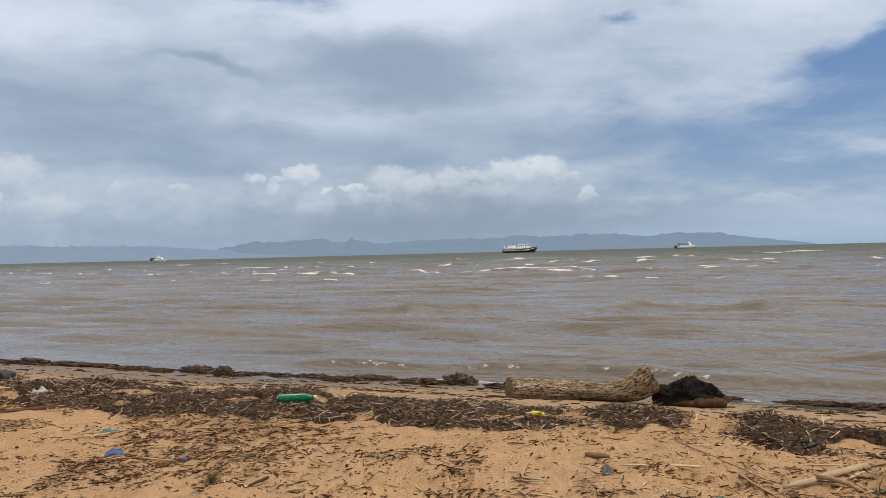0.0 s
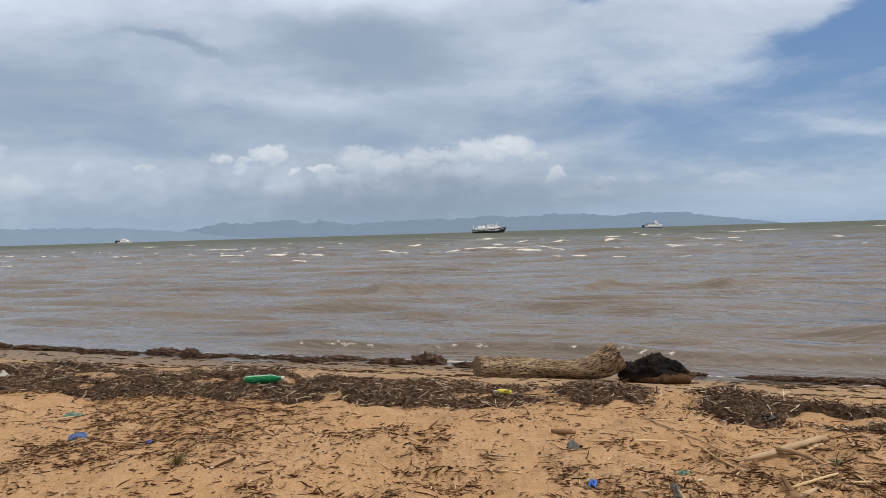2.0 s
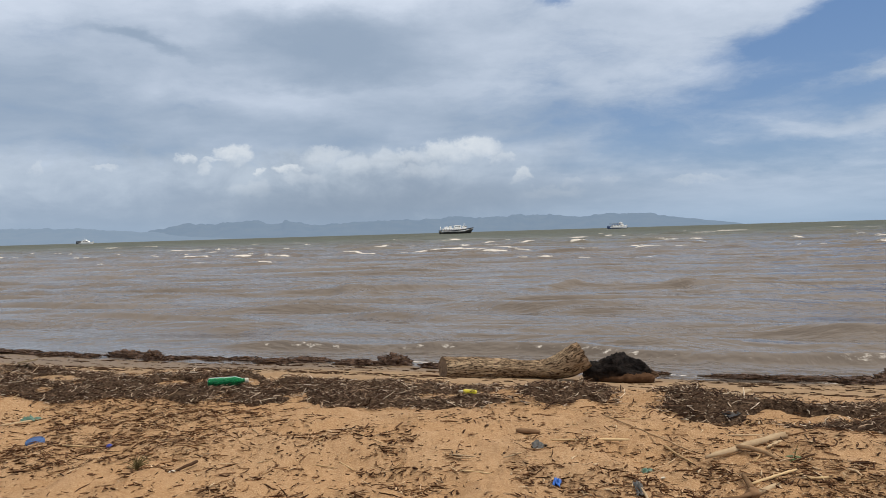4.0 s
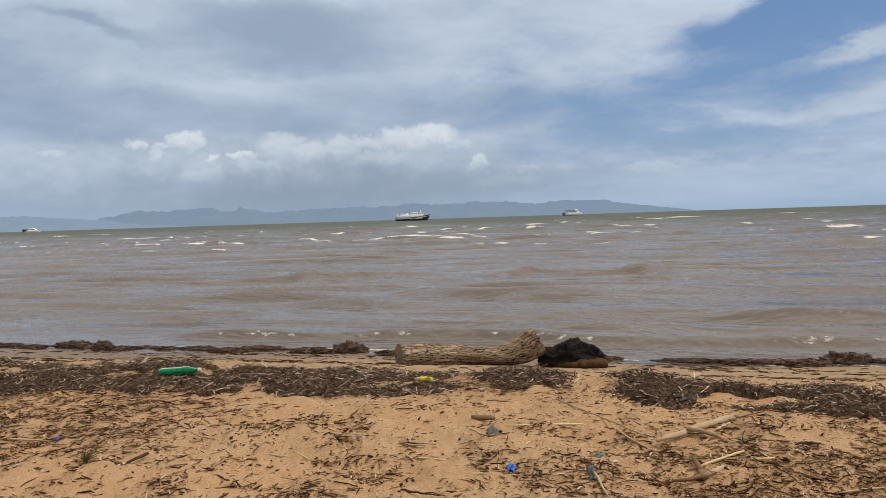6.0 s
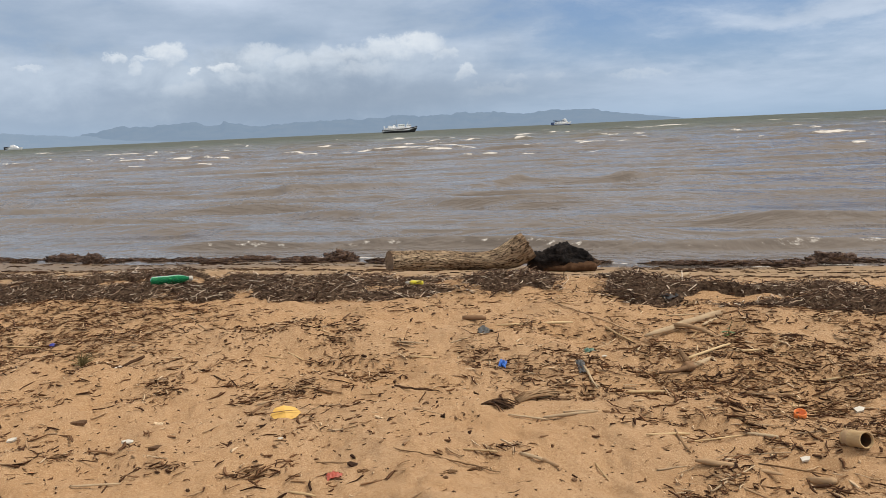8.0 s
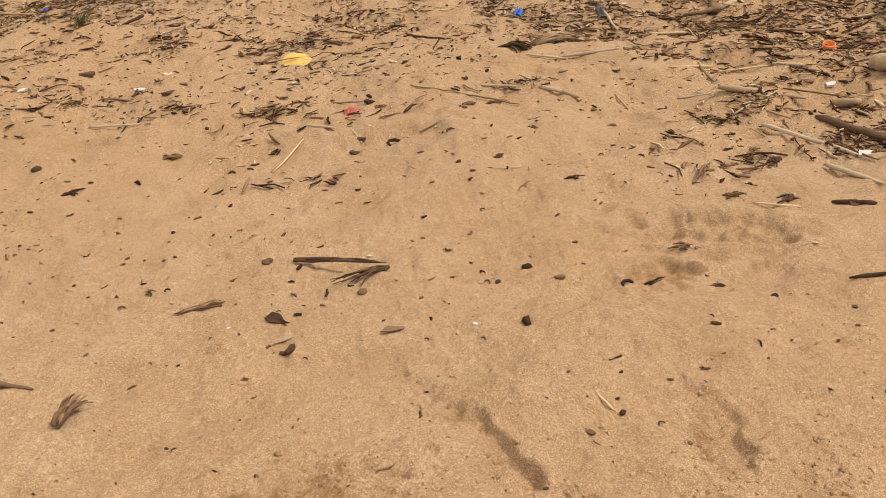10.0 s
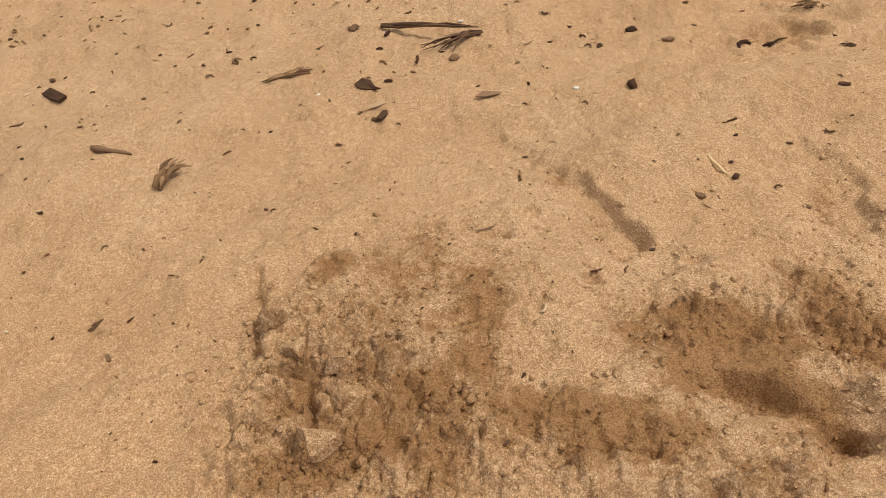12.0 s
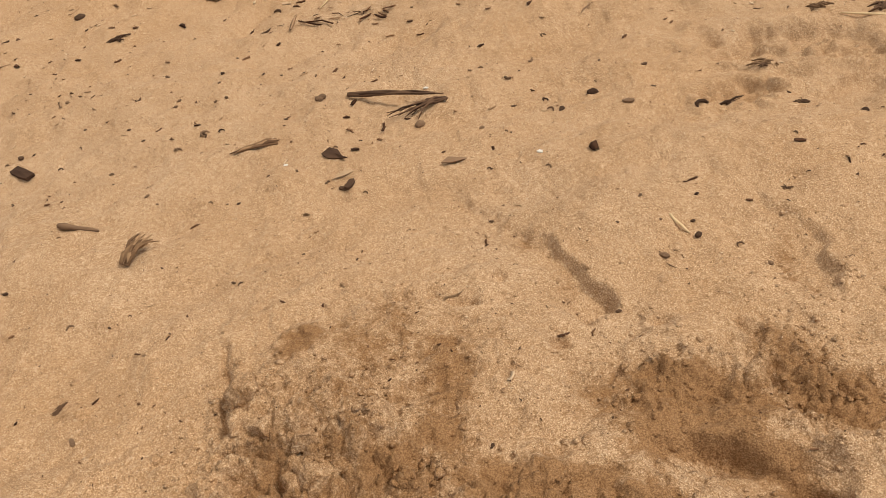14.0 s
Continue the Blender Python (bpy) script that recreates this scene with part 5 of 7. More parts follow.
# ---- rubbish and small finds ----
def green_bottle():
    b = anchor("bottle", -1.285, 4.85, height(-1.2, 4.85) + 0.036, "green plastic drinks bottle with white cap, half sunk in wrack", "bottle", -3)
    green, tree, bsdf = material("green_plastic", 0.14)
    coord = object_coord(tree)
    smear = noise_of(tree, coord, 28, 4, 0.6)
    tree.links.new(mixed(tree, smear.step(0.35, 0.75) * 0.35, (0.015, 0.26, 0.095), (0.09, 0.36, 0.19)), bsdf.inputs["Base Color"])
    bsdf.inputs["Transmission Weight"].default_value, bsdf.inputs["IOR"].default_value = 0.55, 1.2
    part("body", lathe([(0.0, 0.018), (0.004, 0.029), (0.012, 0.0335), (0.03, 0.0335), (0.034, 0.0318), (0.04, 0.0335), (0.085, 0.0325), (0.095, 0.0305), (0.105, 0.0325),
                        (0.15, 0.0335), (0.172, 0.031), (0.195, 0.022), (0.212, 0.014), (0.222, 0.0135)], 26), green, b)
    part("neck_ring", lathe([(0.218, 0.0135), (0.219, 0.0170), (0.222, 0.0170), (0.223, 0.0135)], 20), green, b)
    part("cap", lathe([(0.223, 0.0155), (0.224, 0.0168), (0.238, 0.0165), (0.241, 0.0145), (0.2415, 0.004)], 20), SHELL, b, "white screw cap")
    b.matrix_basis = b.matrix_basis @ pose(0, 0, 0, 0, -2, 0) @ Matrix.Diagonal((1.0, 0.84, 0.84, 1))
    return b


def yellow_bottle():
    b = anchor("bottle", 0.175, 4.34, height(0.21, 4.32) + 0.034, "small yellow plastic bottle with white neck on the wrack", "bottle", -30)
    yellow = plain_material("yellow_plastic", (0.72, 0.62, 0.03), 0.35, 0, 0.15)
    part("body", lathe([(0.022, 0.007), (0.026, 0.011), (0.034, 0.013), (0.095, 0.013), (0.101, 0.010), (0.102, 0.003)], 18), yellow, b)
    part("neck", lathe([(-0.004, 0.004), (0.010, 0.006), (0.024, 0.008)], 14), SHELL, b, "white nozzle")
    return b


def thing(name, data, mat, x, y, turn, label, category, z=0.0, tilt=(0, 0), group=""):
    ob = new(name, data)
    if not data.materials:
        data.materials.append(mat)
    ob.matrix_basis = pose(x, y, height(x, y) + z, tilt[0], tilt[1], turn)
    return tagged(ob, label, category, group)


BLUE = plain_material("blue_plastic", (0.030, 0.090, 0.245), 0.45, 0, 0.2)
BLUE_DEEP = plain_material("deep_blue_plastic", (0.02, 0.035, 0.30), 0.35, 0, 0.15)
BLUE_CLOTH = plain_material("bright_blue_film", (0.015, 0.13, 0.52), 0.5, 0, 0.35)
TEAL = plain_material("teal_plastic", (0.075, 0.165, 0.120), 0.4, 0, 0.4)
SLATE = plain_material("grey_blue_film", (0.062, 0.066, 0.068), 0.6, 0, 0.4)
BLACK_FILM = plain_material("black_plastic", (0.014, 0.016, 0.020), 0.65, 0, 0.2)
ORANGE = plain_material("orange_plastic", (0.80, 0.22, 0.05), 0.4, 0, 0.15)
RED = plain_material("red_plastic", (0.40, 0.075, 0.045), 0.5, 0, 0.45)
YELLOW_LEAF = plain_material("yellow_dry_leaf", (0.70, 0.42, 0.09), 0.6, 0, 0.35, (0.40, 0.20, 0.05))
GREEN_LEAF = plain_material("green_leaf", (0.05, 0.10, 0.02), 0.5, 0, 0.3)
GRASS = wood_material("dry_grass", (0.085, 0.068, 0.030), (0.21, 0.165, 0.080), 60)
GREY_ROCK = plain_material("dark_grey_rock", (0.040, 0.038, 0.038), 0.85, 0, 0.5, (0.085, 0.075, 0.065))
MILKY = plain_material("milky_plastic_sheet", (0.40, 0.39, 0.36), 0.45, 0, 0.45)

green_bottle(), yellow_bottle()


def lid(x, y):
    ob = anchor("jar_lid", x, y, height(x, y) + 0.006, "blue plastic jar lid lying on plant scraps", "lid", 20)
    part("lid_top", lathe([(0.0, 0.041), (0.012, 0.043), (0.017, 0.041), (0.018, 0.036), (0.015, 0.034), (0.015, 0.004)], 28, axis="z"), BLUE, ob)
    part("lid_rim", lathe([(0.0155, 0.034), (0.019, 0.0345), (0.020, 0.037), (0.0175, 0.0385)], 28, axis="z"), BLUE, ob)
    ob.matrix_basis = ob.matrix_basis @ pose(0, 0, 0, 10, -6, 0)


lid(-1.865, 3.83)
thing("small_lid", lathe([(0.0, 0.0148), (0.003, 0.0155), (0.012, 0.015), (0.0145, 0.013), (0.015, 0.003)], 24, axis="z"), BLUE_DEEP, -1.475, 3.67, 0, "deep blue bottle cap tipped on the sand", "bottle cap", 0.006, (65, 15))
thing("small_lid", lathe([(0.0, 0.016), (0.003, 0.018), (0.016, 0.0178), (0.018, 0.0165), (0.016, 0.015), (0.003, 0.014), (0.003, 0.003)], 24, axis="z"), ORANGE, 1.10, 2.06, 0, "orange plastic cap lying among sticks", "bottle cap", 0.003, (14, -8))


def crumpled(name, w, d, h, seed, mat, x, y, turn, label, category):
    """A scrap of film, folded and crumpled, with thickness."""
    n = 14
    verts, faces = [], []
    for side in (0, 1):
        for i in range(n):
            for j in range(n):
                u, v = i / (n - 1) - 0.5, j / (n - 1) - 0.5
                p = Vector((u * 3 + seed, v * 3, seed * 0.5))
                edge = 1 - 0.25 * noise.noise(p * 1.7)
                z = h * (0.55 + 0.7 * noise.fractal(p * 1.4, 0.8, 2, 3)) * (1.1 - 1.6 * (u * u + v * v))
                verts.append((u * w * edge, v * d * edge, max(z, 0.001) + (0.0015 if side else 0.0)))
    for i in range(n - 1):
        for j in range(n - 1):
            a = i * n + j
            faces.append((a, a + 1, a + n + 1, a + n))
            b = a + n * n
            faces.append((b, b + n, b + n + 1, b + 1))
    return thing(name, mesh_of(name, verts, faces), mat, x, y, turn, label, category)


crumpled("plastic_scrap", 0.05, 0.028, 0.03, 2.0, BLUE_CLOTH, 0.385, 2.86, 70, "bright blue plastic scrap crumpled on wrack", "plastic scrap")
crumpled("plastic_scrap", 0.045, 0.03, 0.02, 5.0, TEAL, 0.775, 3.01, 20, "teal plastic scrap lying on the sand", "plastic scrap")
crumpled("plastic_strip", 0.15, 0.03, 0.02, 7.0, SLATE, 0.645, 2.71, 78, "grey-blue strip of plastic film on the sand", "plastic scrap")
crumpled("plastic_sheet", 0.14, 0.11, 0.035, 9.0, BLACK_FILM, 1.44, 3.74, 30, "folded black plastic sheet lying on the wrack", "plastic scrap")
crumpled("plastic_scrap", 0.04, 0.03, 0.018, 11.0, RED, -0.262, 1.985, 10, "faded red plastic scrap caught in fibres", "plastic scrap")
crumpled("plastic_sheet", 0.22, 0.15, 0.065, 13.0, MILKY, -3.167, 5.745, -20, "milky plastic container half buried in wrack", "plastic scrap")
crumpled("plastic_scrap", 0.10, 0.05, 0.03, 15.0, TEAL, -2.15, 4.47, 10, "pale green plastic scrap among sticks", "plastic scrap")
crumpled("plastic_scrap", 0.07, 0.06, 0.03, 21.0, SLATE, 0.415, 3.36, 40, "grey plastic scrap on the sand", "plastic scrap")
thing("rock", lump_mesh(0.17, 0.15, 0.085, 6, 0.5, 2.2, 4), GREY_ROCK, -3.92, 6.45, 10, "dark grey rock at the edge of the wrack", "rock", 0.03)
thing("palm_husk", slab_mesh([(0, -0.05), (0.09, -0.035), (0.19, 0.0), (0.11, 0.035), (0.0, 0.04)], 0.012, 0.008, 5), WOOD_PALE, -2.92, 6.2, -35, "pale tan husk lying on the wrack", "husk", 0.05, (0, -8))


def fronds(name, x, y, turn, length, label, seed, mat, strands=16, width=0.03, thick=0.0022, category="palm fibre", fan=0.35, rise=0.012):
    """A frayed bunch of fibres, gathered at one end."""
    rng = random.Random(seed)
    ob = anchor(name, x, y, height(x, y), label, category, turn)
    for k in range(strands):
        a, l = rng.uniform(-fan, fan), length * rng.uniform(0.6, 1.0)
        o = rng.uniform(-width, width) * 0.4
        pts = [(l * t * math.cos(a * t), o + l * t * math.sin(a * t), 0.003 + rise * (4 * t * (1 - t)) * rng.uniform(0.4, 1) + 0.004 * rng.random()) for t in (0, 0.25, 0.5, 0.75, 1.0)]
        part("strand", tube(pts, [thick * 1.4, thick * 1.6, thick * 1.3, thick, thick * 0.4], 5, 0.2, rng.randint(1, 999)), mat, ob)
    return ob


fronds("palm_fibre", -0.401, 1.212, -17, 0.165, "dark flat strip of split palm fibre on the sand", 3, WOOD_DARK, 7, 0.007, 0.0018, fan=0.03, rise=0.004)
fronds("palm_fibre", -0.240, 1.160, 206, 0.105, "frayed dark palm fibre on the sand", 4, WOOD_DARK, 11, 0.010, 0.0014, fan=0.32, rise=0.010)
fronds("palm_frond", 0.335, 2.42, 17, 0.175, "dry grey palm frond piece on the wrack", 8, WOOD_GREY, 26, 0.05, 0.0026, fan=0.10, rise=0.022, category="palm frond")
fronds("palm_fibre", 0.235, 2.42, -58, 0.16, "tangled mat of dark palm fibre on the sand", 21, WOOD_DARK, 30, 0.075, 0.0018, fan=0.30, rise=0.020)
fronds("palm_fibre", -0.71, 0.850, 64, 0.068, "small frayed tuft of brown husk on the sand", 6, FIBRE, 14, 0.02, 0.0017, fan=0.3)
fronds("palm_fibre", -0.517, 1.108, 193, 0.078, "tapered brown strip of husk on the sand", 9, FIBRE, 9, 0.012, 0.0018, fan=0.06, rise=0.003)


def tuft(name, x, y, blades, tall, mat, label, category, seed, spread=0.6):
    rng = random.Random(seed)
    ob = anchor(name, x, y, height(x, y) - 0.003, label, category)
    for _ in range(blades):
        a, lean, l = rng.uniform(0, 6.283), rng.uniform(0.15, spread), tall * rng.uniform(0.5, 1)
        pts = [(math.cos(a) * lean * l * t * t, math.sin(a) * lean * l * t * t, l * t * (1 - 0.3 * t * lean)) for t in (0, 0.35, 0.7, 1.0)]
        part("blade", tube(pts, [0.0022, 0.002, 0.0014, 0.0004], 4), mat, ob)
    return ob


tuft("grass_tuft", -1.225, 3.21, 34, 0.085, GRASS, "small dry grass tuft growing in the sand", "grass", 5, 1.1)


def seedling(x, y):
    ob = anchor("seedling", x, y, height(x, y), "small green seedling with a few leaves in the sand", "plant")
    part("stem", tube([(0, 0, 0), (0.012, 0.01, 0.05), (0.035, 0.02, 0.10)], [0.003, 0.0025, 0.0015], 6), GRASS, ob)
    for k, (a, z, l) in enumerate(((20, 0.02, 0.045), (140, 0.03, 0.05), (215, 0.015, 0.045), (300, 0.035, 0.04), (70, 0.05, 0.03))):
        me = slab_mesh([(0, 0), (l * 0.3, -l * 0.28), (l * 0.75, -l * 0.22), (l, 0), (l * 0.75, l * 0.22), (l * 0.3, l * 0.28)], 0.001, 0.003, k)
        leaf = part("leaf", me, GREEN_LEAF, ob)
        leaf.matrix_basis = pose(0.005, 0.004, z, 0, 12, a)
    return ob


seedling(1.30, 2.87).scale = (0.72, 0.72, 0.6)
leaf = anchor("dry_leaf", -0.465, 2.455, height(-0.42, 2.46) + 0.014, "curled yellow fallen leaf on the sand", "leaf", 4)
part("blade", slab_mesh([(0.012, 0.0), (0.03, -0.026), (0.06, -0.033), (0.092, -0.02), (0.108, 0.0), (0.09, 0.02), (0.055, 0.026), (0.028, 0.02)], 0.0012, 0.007, 4), YELLOW_LEAF, leaf)
leaf.matrix_basis = leaf.matrix_basis @ pose(0, 0, 0, 30, 0, 0)
part("midrib", tube([(-0.012, 0, 0.004), (0.03, 0, 0.009), (0.07, 0, 0.01), (0.105, 0, 0.006)], [0.0018, 0.0016, 0.0012, 0.0006], 5), WOOD_BROWN, leaf, "brown midrib and stalk")
thing("bark_slab", slab_mesh([(-0.022, -0.009), (0.0, -0.010), (0.022, -0.008), (0.022, 0.008), (0.0, 0.009), (-0.021, 0.008)], 0.006, 0.002, 4), WOOD_DARK, -0.936, 1.146, -40, "dark blunt piece of bark on the sand", "bark", 0.0, (4, 3))
thing("dry_leaf", slab_mesh([(-0.016, -0.009), (0.0, -0.012), (0.016, -0.003), (0.032, 0.0), (0.016, 0.004), (0.0, 0.012), (-0.014, 0.008)], 0.002, 0.003, 9), WOOD_DARK, -0.428, 1.037, -44, "dark dried leaf with a stalk on the sand", "leaf", 0.001)
for x, y, size, turn in ((0.943, 1.787, 0.030, 10), (0.758, 1.354, 0.034, -12), (-1.075, 3.155, 0.03, 13), (-1.21, 2.435, 0.03, 20), (1.31, 2.088, 0.04, 18), (-1.29, 2.44, 0.04, 5), (0.80, 2.90, 0.02, 0)):
    thing("shell_fragment", slab_mesh([(-0.5 * size, -0.2 * size), (0.1 * size, -0.32 * size), (0.5 * size, -0.05 * size), (0.3 * size, 0.25 * size), (-0.3 * size, 0.28 * size)], 0.18 * size, 0.05 * size, int(size * 999)),
          SHELL, x, y, turn, "bleached white shell fragment on the sand", "shell", 0.002, (8, -6), "white shell fragments")


# ---- chips, nuts and twigs lying singly on the near sand ----
def bit_mesh(kind, variant):
    rng = random.Random(kind * 100 + variant)
    if kind == 0:
        n = rng.randint(5, 8)
        ring = [(0.5 * math.cos(6.283 * k / n) * rng.uniform(0.7, 1.0), 0.27 * math.sin(6.283 * k / n) * rng.uniform(0.6, 1.1)) for k in range(n)]
        return slab_mesh(ring, rng.uniform(0.10, 0.2), 0.06, variant, "wood_chip")
    if kind == 1:
        turn = rng.uniform(2.6, 4.4)
        pts = [(0.36 * math.cos(turn * t), 0.30 * math.sin(turn * t), 0.06 + 0.16 * math.sin(3.1 * t)) for t in (0, 0.2, 0.4, 0.6, 0.8, 1)]
        return tube(pts, [0.05, 0.085, 0.10, 0.09, 0.08, 0.04], 6, 0.25, variant, 1, "bark_curl")
    if kind == 2:
        return lump_mesh(0.45, 0.36, 0.26, variant + 2, 0.22, 2.2, 2, "nut", -0.5)
    if kind == 3:
        pts = [(t - 0.5, 0.10 * rng.uniform(-1, 1), 0.035 + 0.03 * rng.random()) for t in (0, 0.2, 0.4, 0.6, 0.8, 1)]
        return tube(pts, [0.022, 0.035, 0.035, 0.032, 0.028, 0.012], 6, 0.2, variant, 1, "twig")
    if kind == 4:
        return slab_mesh([(-0.5, -0.2), (0.1, -0.35), (0.5, 0.0), (0.2, 0.3), (-0.3, 0.25)], 0.2, 0.06, variant, "shell_fragment")
    verts, faces = [], []
    for k in range(9):
        a, x, y = rng.uniform(0, 3.14), rng.uniform(-0.3, 0.3), rng.uniform(-0.16, 0.16)
        l = rng.uniform(0.2, 0.5)
        me = tube([(x - l * math.cos(a), y - 0.5 * l * math.sin(a), 0.03 + 0.08 * rng.random()), (x, y, 0.08 + 0.1 * rng.random()), (x + l * math.cos(a), y + 0.5 * l * math.sin(a), 0.03 + 0.06 * rng.random())],
                  [0.03, 0.05, 0.02], 5, 0.2, k)
        o = len(verts)
        verts += [v.co.copy() for v in me.vertices]
        faces += [tuple(o + i for i in p.vertices) for p in me.polygons]
        bpy.data.meshes.remove(me)
    return mesh_of("fibre_tuft", verts, faces)


KINDS = {0: ("wood_chip", "small dark wood chip on the sand", "wood chip", (WOOD_DARK, WOOD_DARK, WOOD_BROWN)),
         1: ("bark_curl", "small dark curl of bark on the sand", "bark", (WOOD_DARK, WOOD_BROWN)),
         2: ("nut", "small round brown nut on the sand", "nut", (WOOD_BROWN, WOOD_DARK)),
         3: ("twig", "short thin twig on the sand", "twig", (WOOD_BROWN, WOOD_DARK, WOOD_GREY)),
         4: ("shell_fragment", "tiny bleached shell fragment on the sand", "shell", (SHELL,)),
         5: ("fibre_tuft", "small tuft of dark plant fibre on the sand", "plant scrap", (FIBRE, WOOD_DARK))}
BITS = {}


def bit(x, y, size, kind, turn=None, rng=random.Random(77)):
    name, label, category, mats = KINDS[kind]
    key = (kind, rng.randint(0, 5), rng.randint(0, len(mats) - 1))
    if key not in BITS:
        BITS[key] = bit_mesh(kind, key[1])
        BITS[key].materials.append(mats[key[2]])
    ob, size = new(name, BITS[key]), size * 0.8
    turn = rng.uniform(-60, 60) if turn is None else turn
    ob.matrix_basis = pose(x, y, height(x, y) + (0.06 * size if kind == 2 else -0.04 * size), 0, 0, turn) @ Matrix.Diagonal((size, size, size, 1))
    return tagged(ob, label, category, name.replace("_", " ") + "s on the sand")


bit(-1.095, 1.395, 0.015, 2)
bit(-0.913, 1.36, 0.013, 2)
bit(-0.991, 1.375, 0.007, 0)
bit(-0.876, 1.449, 0.008, 0)
bit(-0.905, 1.301, 0.022, 3)
bit(-0.779, 1.093, 0.011, 2)
bit(-0.876, 1.144, 0.016, 1)
bit(-1.064, 1.246, 0.01, 0)
bit(-0.685, 1.133, 0.015, 1)
bit(-0.642, 1.162, 0.021, 1)
bit(-0.858, 1.255, 0.01, 0)
bit(-0.713, 1.26, 0.023, 3)
bit(-0.697, 1.287, 0.014, 0)
bit(-0.446, 1.23, 0.022, 2)
bit(-0.44, 0.977, 0.008, 2)
bit(-0.385, 0.94, 0.013, 1)
bit(-0.474, 0.919, 0.019, 5)
bit(-0.473, 0.831, 0.009, 0)
bit(-0.707, 1.008, 0.014, 0)
bit(-0.691, 0.991, 0.009, 0)
bit(-0.513, 0.897, 0.006, 3)
bit(-0.83, 1.007, 0.009, 0)
bit(-0.857, 0.819, 0.012, 0)
bit(-0.756, 0.74, 0.018, 1)
bit(-0.73, 0.762, 0.009, 3)
bit(-0.663, 0.765, 0.015, 3)
bit(-0.86, 0.728, 0.008, 2)
bit(-0.625, 0.696, 0.006, 0)
bit(-0.867, 0.692, 0.007, 0)
bit(-0.745, 0.62, 0.028, 5)
bit(-0.713, 0.563, 0.017, 0)
bit(-0.198, 0.867, 0.009, 0)
bit(-0.176, 0.853, 0.032, 3)
bit(-0.124, 0.917, 0.016, 1)
bit(-0.127, 0.954, 0.012, 4)
bit(-0.135, 1.2, 0.009, 0)
bit(-0.084, 1.089, 0.02, 1)
bit(-0.083, 1.137, 0.013, 1)
bit(-0.028, 1.102, 0.008, 0)
bit(-0.005, 1.13, 0.026, 2)
bit(-0.027, 0.804, 0.011, 0)
bit(0.043, 0.793, 0.01, 0)
bit(0.159, 0.785, 0.022, 5)
bit(0.066, 0.702, 0.016, 1)
bit(0.088, 0.667, 0.011, 2)
bit(-0.023, 0.686, 0.02, 3)
bit(-0.028, 0.705, 0.021, 0)
bit(-0.205, 0.733, 0.013, 3)
bit(-0.218, 0.646, 0.014, 3)
bit(-0.291, 0.684, 0.057, 3)
bit(-0.277, 0.453, 0.011, 0)
bit(-0.302, 0.378, 0.011, 0)
bit(0.278, 0.95, 0.022, 3)
bit(0.266, 1.103, 0.034, 5)
bit(-0.98, 1.096, 0.049, 3)
bit(-0.405, 0.96, 0.035, 0)
bit(-0.5, 1.031, 0.009, 4)
bit(-0.244, 0.643, 0.005, 0)
bit(-0.631, 1.333, 0.01, 0)
bit(-0.556, 1.365, 0.012, 0)
bit(-0.524, 1.359, 0.011, 0)
bit(-0.482, 1.353, 0.013, 0)
bit(-0.19, 1.246, 0.012, 0)
bit(-1.073, 2.112, 0.078, 3)
bit(-0.969, 1.726, 0.014, 0)
bit(-1.002, 1.811, 0.036, 2)
bit(-0.889, 1.653, 0.055, 5)
bit(-0.741, 1.416, 0.019, 0)
bit(-0.634, 1.393, 0.014, 2)
bit(-0.64, 2.027, 0.019, 2)
bit(-0.602, 2.006, 0.092, 3)
bit(-0.713, 1.866, 0.073, 5)
bit(-0.78, 1.902, 0.015, 0)
bit(-0.595, 1.831, 0.064, 3)
bit(-0.562, 1.764, 0.03, 1)
bit(-0.578, 1.683, 0.093, 3)
bit(-0.455, 1.832, 0.056, 5)
bit(-0.485, 2.099, 0.048, 5)
bit(-0.211, 2.057, 0.053, 0)
bit(-0.251, 1.806, 0.042, 0)
bit(-0.269, 1.76, 0.041, 0)
bit(0.012, 1.84, 0.02, 2)
bit(0.02, 1.761, 0.014, 2)
bit(-0.047, 1.681, 0.034, 1)
bit(0.041, 1.586, 0.043, 5)
bit(-0.033, 1.486, 0.021, 0)
bit(-0.053, 1.551, 0.022, 0)
bit(-0.038, 1.356, 0.018, 1)
bit(-0.201, 1.387, 0.018, 3)
bit(0.214, 1.835, 0.049, 3)
bit(0.348, 1.86, 0.021, 2)
bit(0.261, 1.538, 0.018, 1)
bit(0.16, 1.409, 0.04, 5)
bit(0.322, 1.564, 0.018, 0)
bit(0.377, 1.535, 0.033, 0)
bit(0.339, 1.504, 0.025, 1)
bit(0.432, 1.391, 0.068, 5)
bit(0.486, 1.426, 0.025, 0)
bit(0.567, 1.461, 0.052, 5)
bit(0.584, 1.395, 0.063, 5)
bit(0.352, 1.316, 0.046, 3)
bit(0.443, 1.284, 0.053, 5)
bit(0.537, 1.252, 0.07, 5)
bit(0.626, 1.179, 0.047, 0)
bit(0.637, 1.111, 0.025, 3)
bit(0.416, 1.099, 0.015, 0)
bit(0.266, 1.111, 0.057, 5)
bit(0.184, 1.027, 0.048, 5)
bit(0.265, 0.973, 0.028, 5)
bit(0.335, 0.927, 0.019, 2)
bit(0.424, 0.86, 0.015, 0)
bit(0.399, 0.815, 0.013, 0)
bit(0.466, 0.81, 0.015, 4)
bit(-0.269, 1.224, 0.012, 4)
bit(-0.132, 1.196, 0.016, 0)
bit(-0.17, 1.262, 0.017, 1)
bit(-0.081, 1.261, 0.015, 0)
bit(0.093, 1.174, 0.018, 0)
bit(-0.082, 1.133, 0.016, 1)
bit(-0.085, 1.089, 0.032, 3)
